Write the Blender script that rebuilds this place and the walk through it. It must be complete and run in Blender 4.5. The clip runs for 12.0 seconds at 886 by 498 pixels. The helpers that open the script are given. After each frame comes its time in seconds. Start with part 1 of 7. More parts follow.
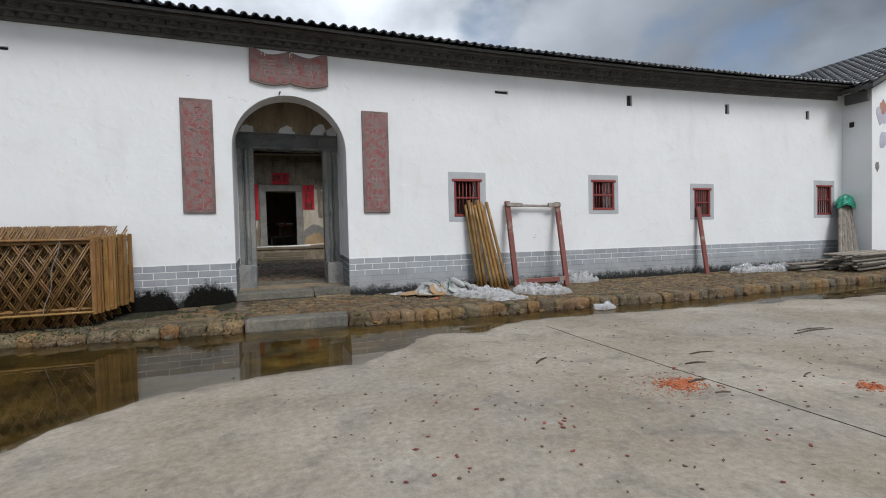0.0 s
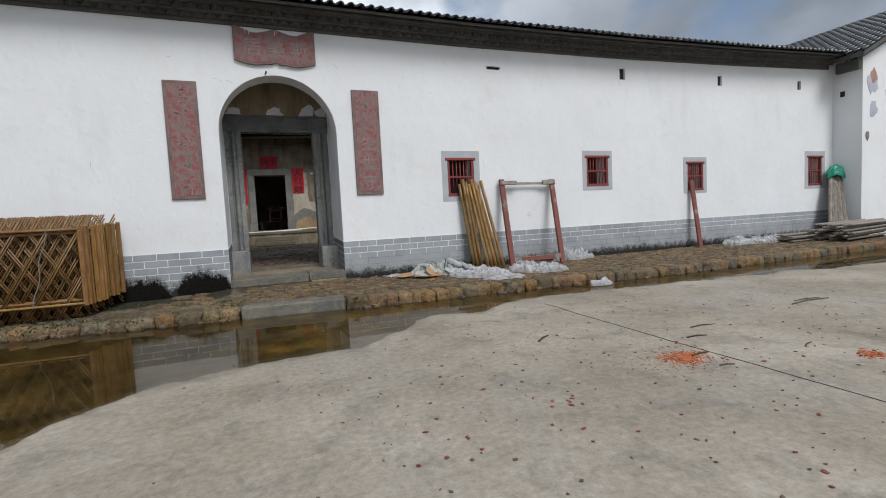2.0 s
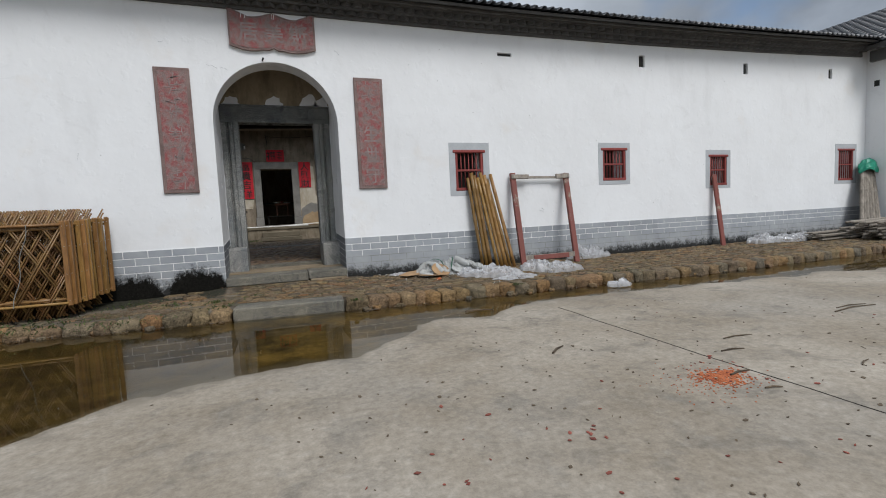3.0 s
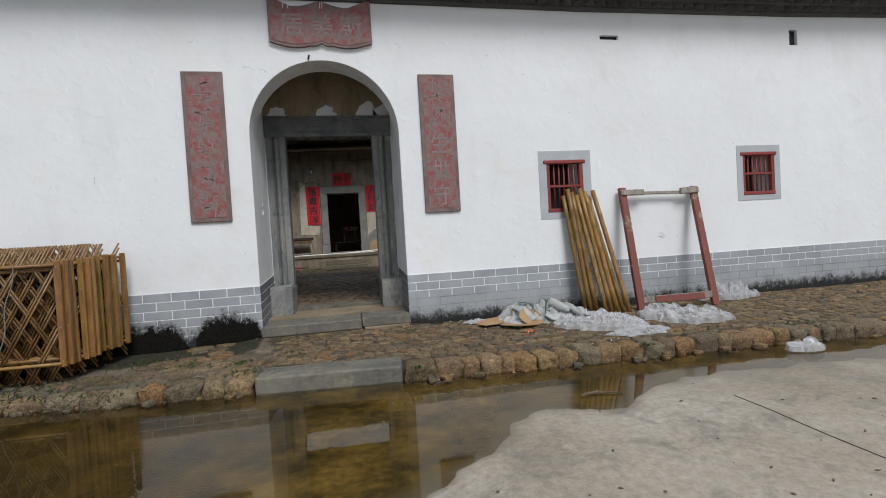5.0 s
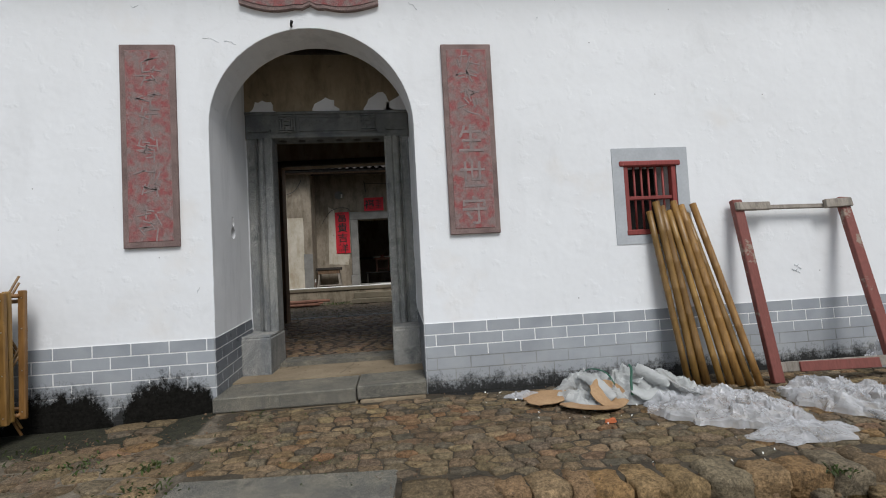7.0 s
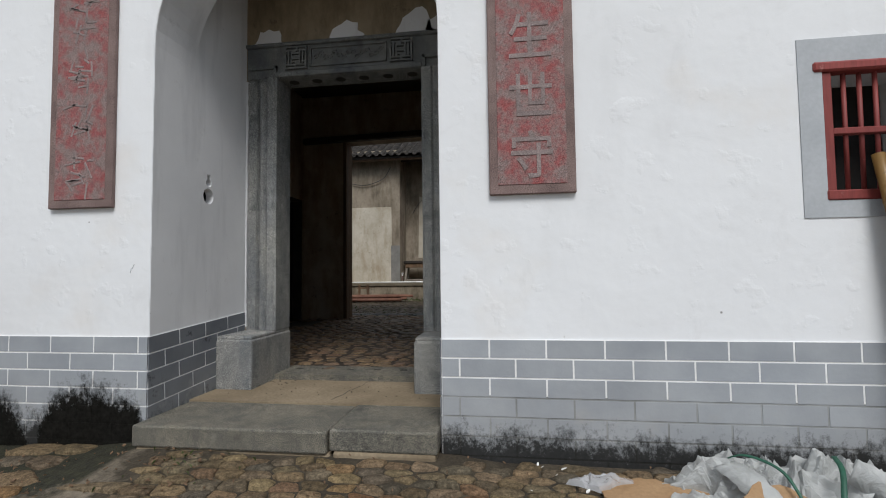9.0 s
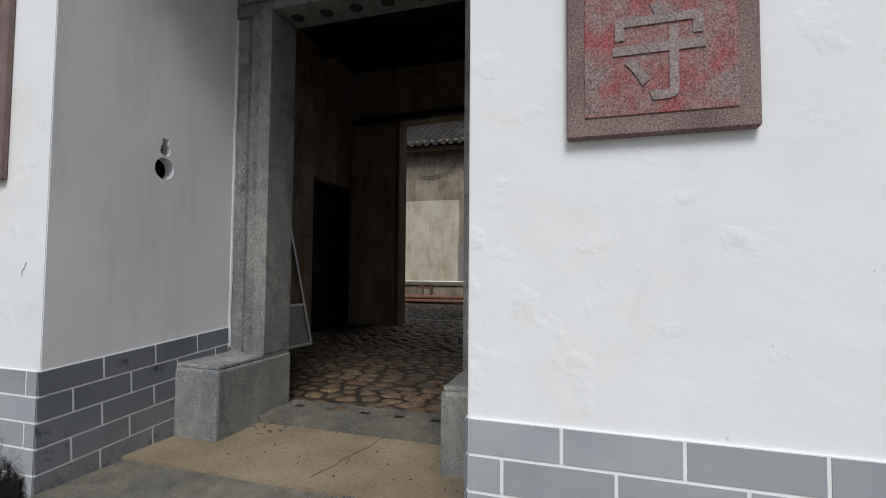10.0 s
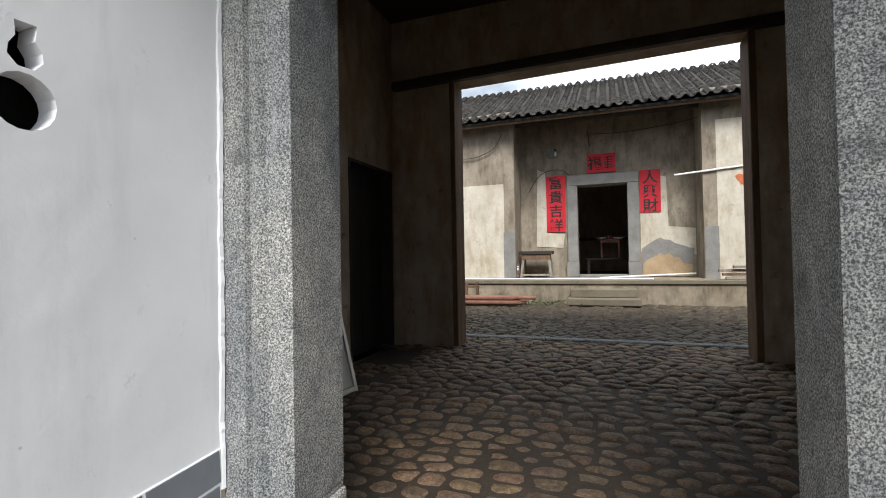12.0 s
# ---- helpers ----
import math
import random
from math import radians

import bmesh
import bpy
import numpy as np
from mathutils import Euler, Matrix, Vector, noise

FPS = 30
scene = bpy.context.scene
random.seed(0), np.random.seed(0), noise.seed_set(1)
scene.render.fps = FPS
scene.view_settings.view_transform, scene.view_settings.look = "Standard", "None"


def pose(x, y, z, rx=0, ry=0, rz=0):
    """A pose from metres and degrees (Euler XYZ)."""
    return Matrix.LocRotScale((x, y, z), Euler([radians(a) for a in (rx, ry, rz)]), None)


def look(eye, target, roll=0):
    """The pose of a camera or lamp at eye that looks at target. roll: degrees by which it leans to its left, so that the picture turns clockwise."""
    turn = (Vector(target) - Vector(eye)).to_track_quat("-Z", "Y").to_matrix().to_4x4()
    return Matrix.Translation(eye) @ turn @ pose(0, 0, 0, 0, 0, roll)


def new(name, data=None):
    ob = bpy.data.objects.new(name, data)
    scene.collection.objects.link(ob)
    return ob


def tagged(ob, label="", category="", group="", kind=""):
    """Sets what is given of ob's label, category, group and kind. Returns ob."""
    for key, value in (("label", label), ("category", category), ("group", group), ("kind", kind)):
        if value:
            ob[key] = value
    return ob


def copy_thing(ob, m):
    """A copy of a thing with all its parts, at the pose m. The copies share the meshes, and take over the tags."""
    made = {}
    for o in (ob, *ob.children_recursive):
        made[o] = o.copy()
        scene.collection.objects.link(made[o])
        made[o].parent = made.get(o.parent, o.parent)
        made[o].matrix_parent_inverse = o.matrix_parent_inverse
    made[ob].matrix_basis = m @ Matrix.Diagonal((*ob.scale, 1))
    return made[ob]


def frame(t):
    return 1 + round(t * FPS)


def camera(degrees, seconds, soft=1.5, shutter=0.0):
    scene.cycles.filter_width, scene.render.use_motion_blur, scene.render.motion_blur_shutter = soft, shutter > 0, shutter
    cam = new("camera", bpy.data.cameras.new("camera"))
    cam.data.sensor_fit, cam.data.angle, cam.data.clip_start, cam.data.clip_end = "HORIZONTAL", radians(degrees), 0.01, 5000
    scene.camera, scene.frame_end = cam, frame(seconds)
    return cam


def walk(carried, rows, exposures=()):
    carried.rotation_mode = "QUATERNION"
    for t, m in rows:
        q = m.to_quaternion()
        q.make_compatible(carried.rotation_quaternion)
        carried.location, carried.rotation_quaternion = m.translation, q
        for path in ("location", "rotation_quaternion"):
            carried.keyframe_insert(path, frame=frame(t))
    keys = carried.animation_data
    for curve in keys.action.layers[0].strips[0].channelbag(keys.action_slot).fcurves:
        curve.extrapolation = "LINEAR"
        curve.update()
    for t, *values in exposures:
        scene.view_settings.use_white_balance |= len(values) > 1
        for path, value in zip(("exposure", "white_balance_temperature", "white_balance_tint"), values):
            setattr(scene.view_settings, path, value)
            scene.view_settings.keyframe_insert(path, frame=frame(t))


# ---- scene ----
cam = camera(87.3, 12.0, soft=1.0)
PATH = [
    (0, (-0.41, -0.09, 1.368), (0.282, 1.786, 1.314), -1.4),
    (0.5, (-0.419, -0.096, 1.357), (0.191, 1.807, 1.266), -2.1),
    (1, (-0.43, -0.092, 1.355), (0.165, 1.813, 1.227), -2.2),
    (1.5, (-0.433, -0.075, 1.349), (0.231, 1.806, 1.203), -2.0),
    (2, (-0.464, 0.012, 1.366), (0.259, 1.872, 1.227), -2.9),
    (2.5, (-0.417, 0.146, 1.352), (0.293, 2.008, 1.178), -2.9),
    (3, (-0.207, 0.46, 1.378), (0.471, 2.335, 1.219), -2.7),
    (3.2, (-0.164, 0.637, 1.378), (0.493, 2.521, 1.238), -2.5),
    (4.8, (0.203, 2.217, 1.49), (0.616, 4.173, 1.434), -3.2),
    (5, (0.22, 2.419, 1.5), (0.614, 4.379, 1.45), -3.4),
    (5.5, (0.28, 2.999, 1.491), (0.628, 4.968, 1.478), -3.8),
    (6, (0.381, 3.506, 1.529), (0.704, 5.48, 1.534), -4.0),
    (6.5, (0.536, 4.001, 1.548), (0.82, 5.98, 1.585), -3.8),
    (7, (0.761, 4.429, 1.531), (0.974, 6.415, 1.617), -3.1),
    (7.2, (0.832, 4.606, 1.499), (1.0, 6.597, 1.596), -2.6),
    (9, (1.476, 6.312, 1.397), (1.201, 8.291, 1.498), -0.7),
    (9.5, (1.539, 6.98, 1.39), (1.106, 8.929, 1.492), 0.0),
    (10, (1.434, 7.75, 1.468), (0.837, 9.657, 1.556), 0.5),
    (10.5, (1.283, 8.111, 1.604), (0.58, 9.982, 1.655), 0.6),
    (11, (0.956, 8.466, 1.613), (0.23, 10.329, 1.663), -0.1),
    (11.5, (0.536, 8.847, 1.662), (-0.183, 10.713, 1.703), -0.2),
    (12, (0.241, 9.242, 1.687), (-0.433, 11.125, 1.723), -1.0),
]
walk(cam, [(t, look(eye, target, roll)) for t, eye, target, roll in PATH],
     exposures=[(0.0, 0.25), (3.2, 0.25), (5.5, 0.3), (7.2, 0.31), (9.5, 0.3), (10.5, 0.32), (11.0, 0.5), (11.5, 1.1), (12.0, 1.5)])

# ---- light: bright broken overcast ----
SUN_ELEV, SUN_AZ = 52.0, 164.0
world = bpy.data.worlds.new("world")
scene.world = world
world.use_nodes = True
wn, wl = world.node_tree.nodes, world.node_tree.links
wn.clear()
w_out = wn.new("ShaderNodeOutputWorld")
w_bg = wn.new("ShaderNodeBackground")
w_sky = wn.new("ShaderNodeTexSky")
w_sky.sky_type, w_sky.sun_disc = "NISHITA", False
w_sky.sun_elevation, w_sky.sun_rotation = radians(SUN_ELEV), radians(SUN_AZ)
w_co = wn.new("ShaderNodeTexCoord")
w_map = wn.new("ShaderNodeMapping")
w_map.inputs["Scale"].default_value = (1.0, 1.0, 1.5)
w_map.inputs["Location"].default_value = (1.75, 0.6, 0.3)
w_n1 = wn.new("ShaderNodeTexNoise")
w_n1.inputs["Scale"].default_value, w_n1.inputs["Detail"].default_value = 1.9, 8.0
w_n1.inputs["Roughness"].default_value = 0.52
w_ramp = wn.new("ShaderNodeValToRGB")
w_ramp.color_ramp.elements[0].position, w_ramp.color_ramp.elements[0].color = 0.38, (1.9, 2.25, 2.7, 1)
w_ramp.color_ramp.elements[1].position, w_ramp.color_ramp.elements[1].color = 0.62, (8.8, 9.5, 10.4, 1)
w_cov = wn.new("ShaderNodeTexNoise")
w_cov.inputs["Scale"].default_value, w_cov.inputs["Detail"].default_value = 3.4, 5.0
w_cr = wn.new("ShaderNodeValToRGB")
w_cr.color_ramp.elements[0].position, w_cr.color_ramp.elements[0].color = 0.30, (0.25, 0.25, 0.25, 1)
w_cr.color_ramp.elements[1].position, w_cr.color_ramp.elements[1].color = 0.42, (1, 1, 1, 1)
w_mix = wn.new("ShaderNodeMixRGB")
# the cloud cover is thicker and greyer towards the east
w_east = wn.new("ShaderNodeVectorMath")
w_east.operation = "DOT_PRODUCT"
w_east.inputs[1].default_value = (0.475, 0.1, -0.125)
w_add = wn.new("ShaderNodeMath")
w_add.operation = "MULTIPLY_ADD"
w_add.inputs[1].default_value = 0.45
w_thick = wn.new("ShaderNodeValToRGB")
w_thick.color_ramp.elements[0].position, w_thick.color_ramp.elements[0].color = 0.44, (1, 1, 1, 1)
w_thick.color_ramp.elements[1].position, w_thick.color_ramp.elements[1].color = 0.60, (0.34, 0.36, 0.39, 1)
w_dim = wn.new("ShaderNodeMixRGB")
w_dim.blend_type, w_dim.inputs["Fac"].default_value = "MULTIPLY", 1.0
wl.new(w_co.outputs["Generated"], w_east.inputs[0])
wl.new(w_n1.outputs["Fac"], w_add.inputs[0])
wl.new(w_east.outputs["Value"], w_add.inputs[2])
wl.new(w_add.outputs[0], w_thick.inputs["Fac"])
wl.new(w_thick.outputs["Color"], w_dim.inputs["Color2"])
wl.new(w_co.outputs["Generated"], w_map.inputs["Vector"])
wl.new(w_map.outputs["Vector"], w_n1.inputs["Vector"])
wl.new(w_map.outputs["Vector"], w_cov.inputs["Vector"])
wl.new(w_n1.outputs["Fac"], w_ramp.inputs["Fac"])
wl.new(w_cov.outputs["Fac"], w_cr.inputs["Fac"])
wl.new(w_cr.outputs["Color"], w_mix.inputs["Fac"])
wl.new(w_sky.outputs["Color"], w_mix.inputs["Color1"])
wl.new(w_ramp.outputs["Color"], w_dim.inputs["Color1"])
wl.new(w_dim.outputs["Color"], w_mix.inputs["Color2"])
wl.new(w_mix.outputs["Color"], w_bg.inputs["Color"])
w_bg.inputs["Strength"].default_value = 0.094
wl.new(w_bg.outputs["Background"], w_out.inputs["Surface"])

sun = new("sun", bpy.data.lights.new("sun", "SUN"))
sun.data.energy, sun.data.angle, sun.data.color = 2.0, radians(24), (1.0, 0.985, 0.97)
az, el = radians(SUN_AZ), radians(SUN_ELEV)
sun.matrix_world = look((0, 0, 0), (-math.sin(az) * math.cos(el), -math.cos(az) * math.cos(el), -math.sin(el)))

# ---- materials ----


class Nodes:
    """A small wrapper to lay out a material's nodes."""

    def __init__(self, name, rough=0.8, metal=0.0, spec=0.4):
        self.m = bpy.data.materials.new(name)
        self.m.use_nodes = True
        self.n, self.l = self.m.node_tree.nodes, self.m.node_tree.links
        self.b = self.n["Principled BSDF"]
        self.b.inputs["Roughness"].default_value = rough
        self.b.inputs["Metallic"].default_value = metal
        self.b.inputs["Specular IOR Level"].default_value = spec
        self.pos = self.n.new("ShaderNodeNewGeometry").outputs["Position"]
        self.height = None

    def scaled(self, sx, sy, sz):
        k = self.n.new("ShaderNodeVectorMath")
        k.operation = "MULTIPLY"
        k.inputs[1].default_value = (sx, sy, sz)
        self.l.new(self.pos, k.inputs[0])
        return k.outputs[0]

    def noise(self, scale, detail=5.0, rough=0.55, vec=None, distortion=0.0):
        k = self.n.new("ShaderNodeTexNoise")
        k.inputs["Scale"].default_value, k.inputs["Detail"].default_value = scale, detail
        k.inputs["Roughness"].default_value, k.inputs["Distortion"].default_value = rough, distortion
        self.l.new(vec or self.pos, k.inputs["Vector"])
        return k.outputs["Fac"]

    def voronoi(self, scale, feature="F1", vec=None):
        k = self.n.new("ShaderNodeTexVoronoi")
        k.feature = feature
        k.inputs["Scale"].default_value = scale
        self.l.new(vec or self.pos, k.inputs["Vector"])
        return k.outputs["Distance"]

    def ramp(self, fac, lo, hi, c0=(0, 0, 0), c1=(1, 1, 1)):
        k = self.n.new("ShaderNodeValToRGB")
        e = k.color_ramp.elements
        e[0].position, e[0].color, e[1].position, e[1].color = lo, (*c0, 1), hi, (*c1, 1)
        self.l.new(fac, k.inputs["Fac"])
        return k.outputs["Color"]

    def mix(self, fac, a, b, mode="MIX"):
        k = self.n.new("ShaderNodeMixRGB")
        k.blend_type = mode
        for sock, v in (("Fac", fac), ("Color1", a), ("Color2", b)):
            if isinstance(v, (int, float)):
                k.inputs[sock].default_value = v
            elif isinstance(v, tuple):
                k.inputs[sock].default_value = (*v, 1)
            else:
                self.l.new(v, k.inputs[sock])
        return k.outputs["Color"]

    def math(self, op, a, b=0.0):
        k = self.n.new("ShaderNodeMath")
        k.operation = op
        for i, v in enumerate((a, b)):
            if isinstance(v, (int, float)):
                k.inputs[i].default_value = v
            else:
                self.l.new(v, k.inputs[i])
        return k.outputs[0]

    def axis(self, i):
        k = self.n.new("ShaderNodeSeparateXYZ")
        self.l.new(self.pos, k.inputs[0])
        return k.outputs[i]

    def random(self, island=False):
        if island:
            return self.n.new("ShaderNodeNewGeometry").outputs["Random Per Island"]
        return self.n.new("ShaderNodeObjectInfo").outputs["Random"]

    def vary(self, color, rnd, amount, hue=0.0):
        k = self.n.new("ShaderNodeHueSaturation")
        self.l.new(self.math("ADD", self.math("MULTIPLY", rnd, 2 * amount), 1 - amount), k.inputs["Value"])
        if hue:
            r2 = self.math("FRACT", self.math("MULTIPLY", rnd, 7.31))
            self.l.new(self.math("ADD", self.math("MULTIPLY", r2, 2 * hue), 0.5 - hue), k.inputs["Hue"])
        self.l.new(color, k.inputs["Color"])
        return k.outputs["Color"]

    def bump(self, fac, strength=0.3, dist=0.01):
        k = self.n.new("ShaderNodeBump")
        k.inputs["Strength"].default_value, k.inputs["Distance"].default_value = strength, dist
        self.l.new(fac, k.inputs["Height"])
        if self.height is not None:
            self.l.new(self.height, k.inputs["Normal"])
        self.height = k.outputs["Normal"]
        self.l.new(self.height, self.b.inputs["Normal"])

    def color(self, c):
        self.l.new(c, self.b.inputs["Base Color"])
        return self

    def rough(self, r):
        self.l.new(r, self.b.inputs["Roughness"])


def plain(name, c0, c1, scale=3.0, rough=0.8, fine=60.0, grain=0.12, bump=0.25, dist=0.004, metal=0.0, spec=0.4, rnd=0.0, hue=0.0, island=False, stretch=None):
    """Two-scale variation of colour, fine grain and relief."""
    k = Nodes(name, rough, metal, spec)
    vec = k.scaled(*stretch) if stretch else None
    col = k.ramp(k.noise(scale, 6.0, vec=vec), 0.3, 0.7, c0, c1)
    f = k.noise(fine, 4.0, vec=vec)
    col = k.mix(1.0, col, k.ramp(f, 0.25, 0.75, (1 - grain,) * 3, (1 + grain,) * 3), "MULTIPLY")
    if rnd:
        col = k.vary(col, k.random(island), rnd, hue)
    k.bump(f, bump, dist)
    k.color(col)
    return k.m


def make_plaster():
    k = Nodes("white_limewash", 0.88, spec=0.25)
    col = k.ramp(k.noise(0.55, 7.0, 0.6), 0.3, 0.72, (0.725, 0.735, 0.745), (0.795, 0.81, 0.825))
    streak = k.ramp(k.noise(1.3, 5.0, vec=k.scaled(1.6, 1.6, 0.45)), 0.58, 0.78)
    col = k.mix(k.math("MULTIPLY", streak, 0.42), col, (0.62, 0.625, 0.63))
    smear = k.ramp(k.noise(2.6, 8.0, 0.7, distortion=0.8), 0.56, 0.68)
    col = k.mix(k.math("MULTIPLY", smear, 0.34), col, (0.64, 0.645, 0.65))
    warm = k.ramp(k.noise(0.9, 4.0), 0.62, 0.74)
    col = k.mix(k.math("MULTIPLY", warm, 0.42), col, (0.70, 0.655, 0.60))
    speck = k.ramp(k.voronoi(4.6), 0.02, 0.045, (1, 1, 1), (0, 0, 0))
    pick = k.ramp(k.noise(1.7, 2.0), 0.50, 0.54)
    col = k.mix(k.math("MULTIPLY", k.math("MULTIPLY", speck, pick), 0.8), col, (0.13, 0.12, 0.11))
    # chips with bare render where the coat has flaked
    chip = k.ramp(k.noise(4.5, 8.0, 0.66), 0.715, 0.722)
    col = k.mix(k.math("MULTIPLY", chip, 0.5), col, (0.50, 0.48, 0.44))
    pit = k.ramp(k.voronoi(11.0), 0.018, 0.04, (1, 1, 1), (0, 0, 0))
    pit = k.math("MULTIPLY", pit, k.ramp(k.noise(0.8, 3.0), 0.50, 0.58))
    col = k.mix(k.math("MULTIPLY", pit, 0.5), col, (0.30, 0.29, 0.28))
    k.bump(k.ramp(k.noise(3.4, 6.0, 0.6, distortion=1.6), 0.42, 0.58), 0.05, 0.006)
    k.bump(k.noise(2.2, 3.0), 0.4, 0.03)
    dents = k.ramp(k.noise(6.0, 4.0, 0.5), 0.60, 0.72)
    k.bump(dents, 0.28, 0.008)
    k.bump(k.noise(30.0, 5.0, 0.6), 0.1, 0.006)
    k.bump(chip, 0.35, -0.004)
    return k.color(col).m


def make_brick(name, lo, hi):
    """Grey painted brick with black mould near the ground by the gate."""
    k = Nodes(name, 0.9, spec=0.12)
    col = k.ramp(k.noise(2.5, 6.0), 0.3, 0.7, lo, hi)
    col = k.vary(col, k.random(), 0.07)
    worn = k.ramp(k.noise(6.0, 8.0, 0.65), 0.56, 0.72)
    z = k.axis(2)
    damp = k.ramp(z, 0.30, 0.75, (1, 1, 1), (0, 0, 0))
    col = k.mix(k.math("MULTIPLY", k.math("ADD", k.math("MULTIPLY", worn, 0.6), 0.3), damp), col, (0.36, 0.35, 0.33))
    # mould: two dark patches west of the gate and a thin tide line elsewhere
    x = k.axis(0)
    edge = k.math("MULTIPLY", k.math("SUBTRACT", k.noise(7.0, 12.0, 0.85, vec=k.scaled(1.5, 1.5, 1.15)), 0.5), 0.75)

    def blob(cx, half, top):
        d = k.math("DIVIDE", k.math("ABSOLUTE", k.math("SUBTRACT", x, cx)), half)
        d2 = k.math("MULTIPLY", k.math("POWER", d, 4.0), 0.36)
        return k.math("SUBTRACT", k.math("SUBTRACT", k.math("ADD", edge, top), z), d2)

    m1 = k.ramp(blob(-1.47, 0.47, 0.66), 0.0, 0.13)
    m2 = k.ramp(blob(-2.50, 0.55, 0.62), 0.0, 0.15)
    m3 = k.ramp(k.math("SUBTRACT", k.math("ADD", edge, 0.43), z), 0.0, 0.13)
    mould = k.mix(1.0, k.mix(1.0, m1, m2, "LIGHTEN"), k.math("MULTIPLY", m3, 0.93), "LIGHTEN")
    tone = k.ramp(k.noise(40.0, 3.0), 0.3, 0.8, (0.003, 0.003, 0.002), (0.014, 0.013, 0.011))
    col = k.mix(mould, col, tone)
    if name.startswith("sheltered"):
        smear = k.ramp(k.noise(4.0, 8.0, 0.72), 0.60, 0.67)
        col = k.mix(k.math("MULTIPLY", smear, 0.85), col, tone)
    k.bump(k.noise(35.0, 5.0), 0.3, 0.004)
    return k.color(col).m


def make_granite(name, tint=(1, 1, 1), wet=0.0, stain=0.5):
    k = Nodes(name, 0.75 - 0.3 * wet, spec=0.4)
    sp = k.noise(180.0, 2.0, 0.8)
    base = k.ramp(sp, 0.42, 0.58, (0.085, 0.087, 0.088), (0.46, 0.45, 0.425))
    big = k.ramp(k.noise(2.2, 6.0, 0.6, vec=k.scaled(1.5, 1.5, 0.6)), 0.30, 0.68, (0.62, 0.66, 0.70), (1.28, 1.25, 1.17))
    col = k.mix(1.0, base, big, "MULTIPLY")
    lich = k.ramp(k.noise(6.0, 6.0, 0.65), 0.57, 0.7)
    col = k.mix(k.math("MULTIPLY", lich, stain), col, (0.075, 0.08, 0.075))
    mott = k.ramp(k.noise(13.0, 6.0, 0.68, vec=k.scaled(1.0, 1.0, 0.8)), 0.34, 0.66, (0.80, 0.81, 0.83), (1.18, 1.17, 1.15))
    col = k.mix(1.0, col, mott, "MULTIPLY")
    col = k.mix(1.0, col, k.ramp(k.noise(48.0, 6.0, 0.75), 0.35, 0.63, (0.84, 0.84, 0.84), (1.1, 1.1, 1.1)), "MULTIPLY")
    pitted = k.noise(150.0, 4.0, 0.75)
    col = k.mix(1.0, col, k.ramp(pitted, 0.36, 0.60, (0.55, 0.55, 0.55), (1.22, 1.21, 1.19)), "MULTIPLY")
    flake = k.ramp(k.noise(5.0, 9.0, 0.8, vec=k.scaled(1.6, 1.6, 0.6)), 0.58, 0.70)
    col = k.mix(k.math("MULTIPLY", flake, 0.65), col, (0.56, 0.56, 0.55))
    col = k.mix(1.0, col, tint, "MULTIPLY")
    k.bump(sp, 0.35, 0.004)
    k.bump(pitted, 0.45, 0.006)
    k.bump(k.noise(9.0, 5.0), 0.35, 0.012)
    return k.color(col).m


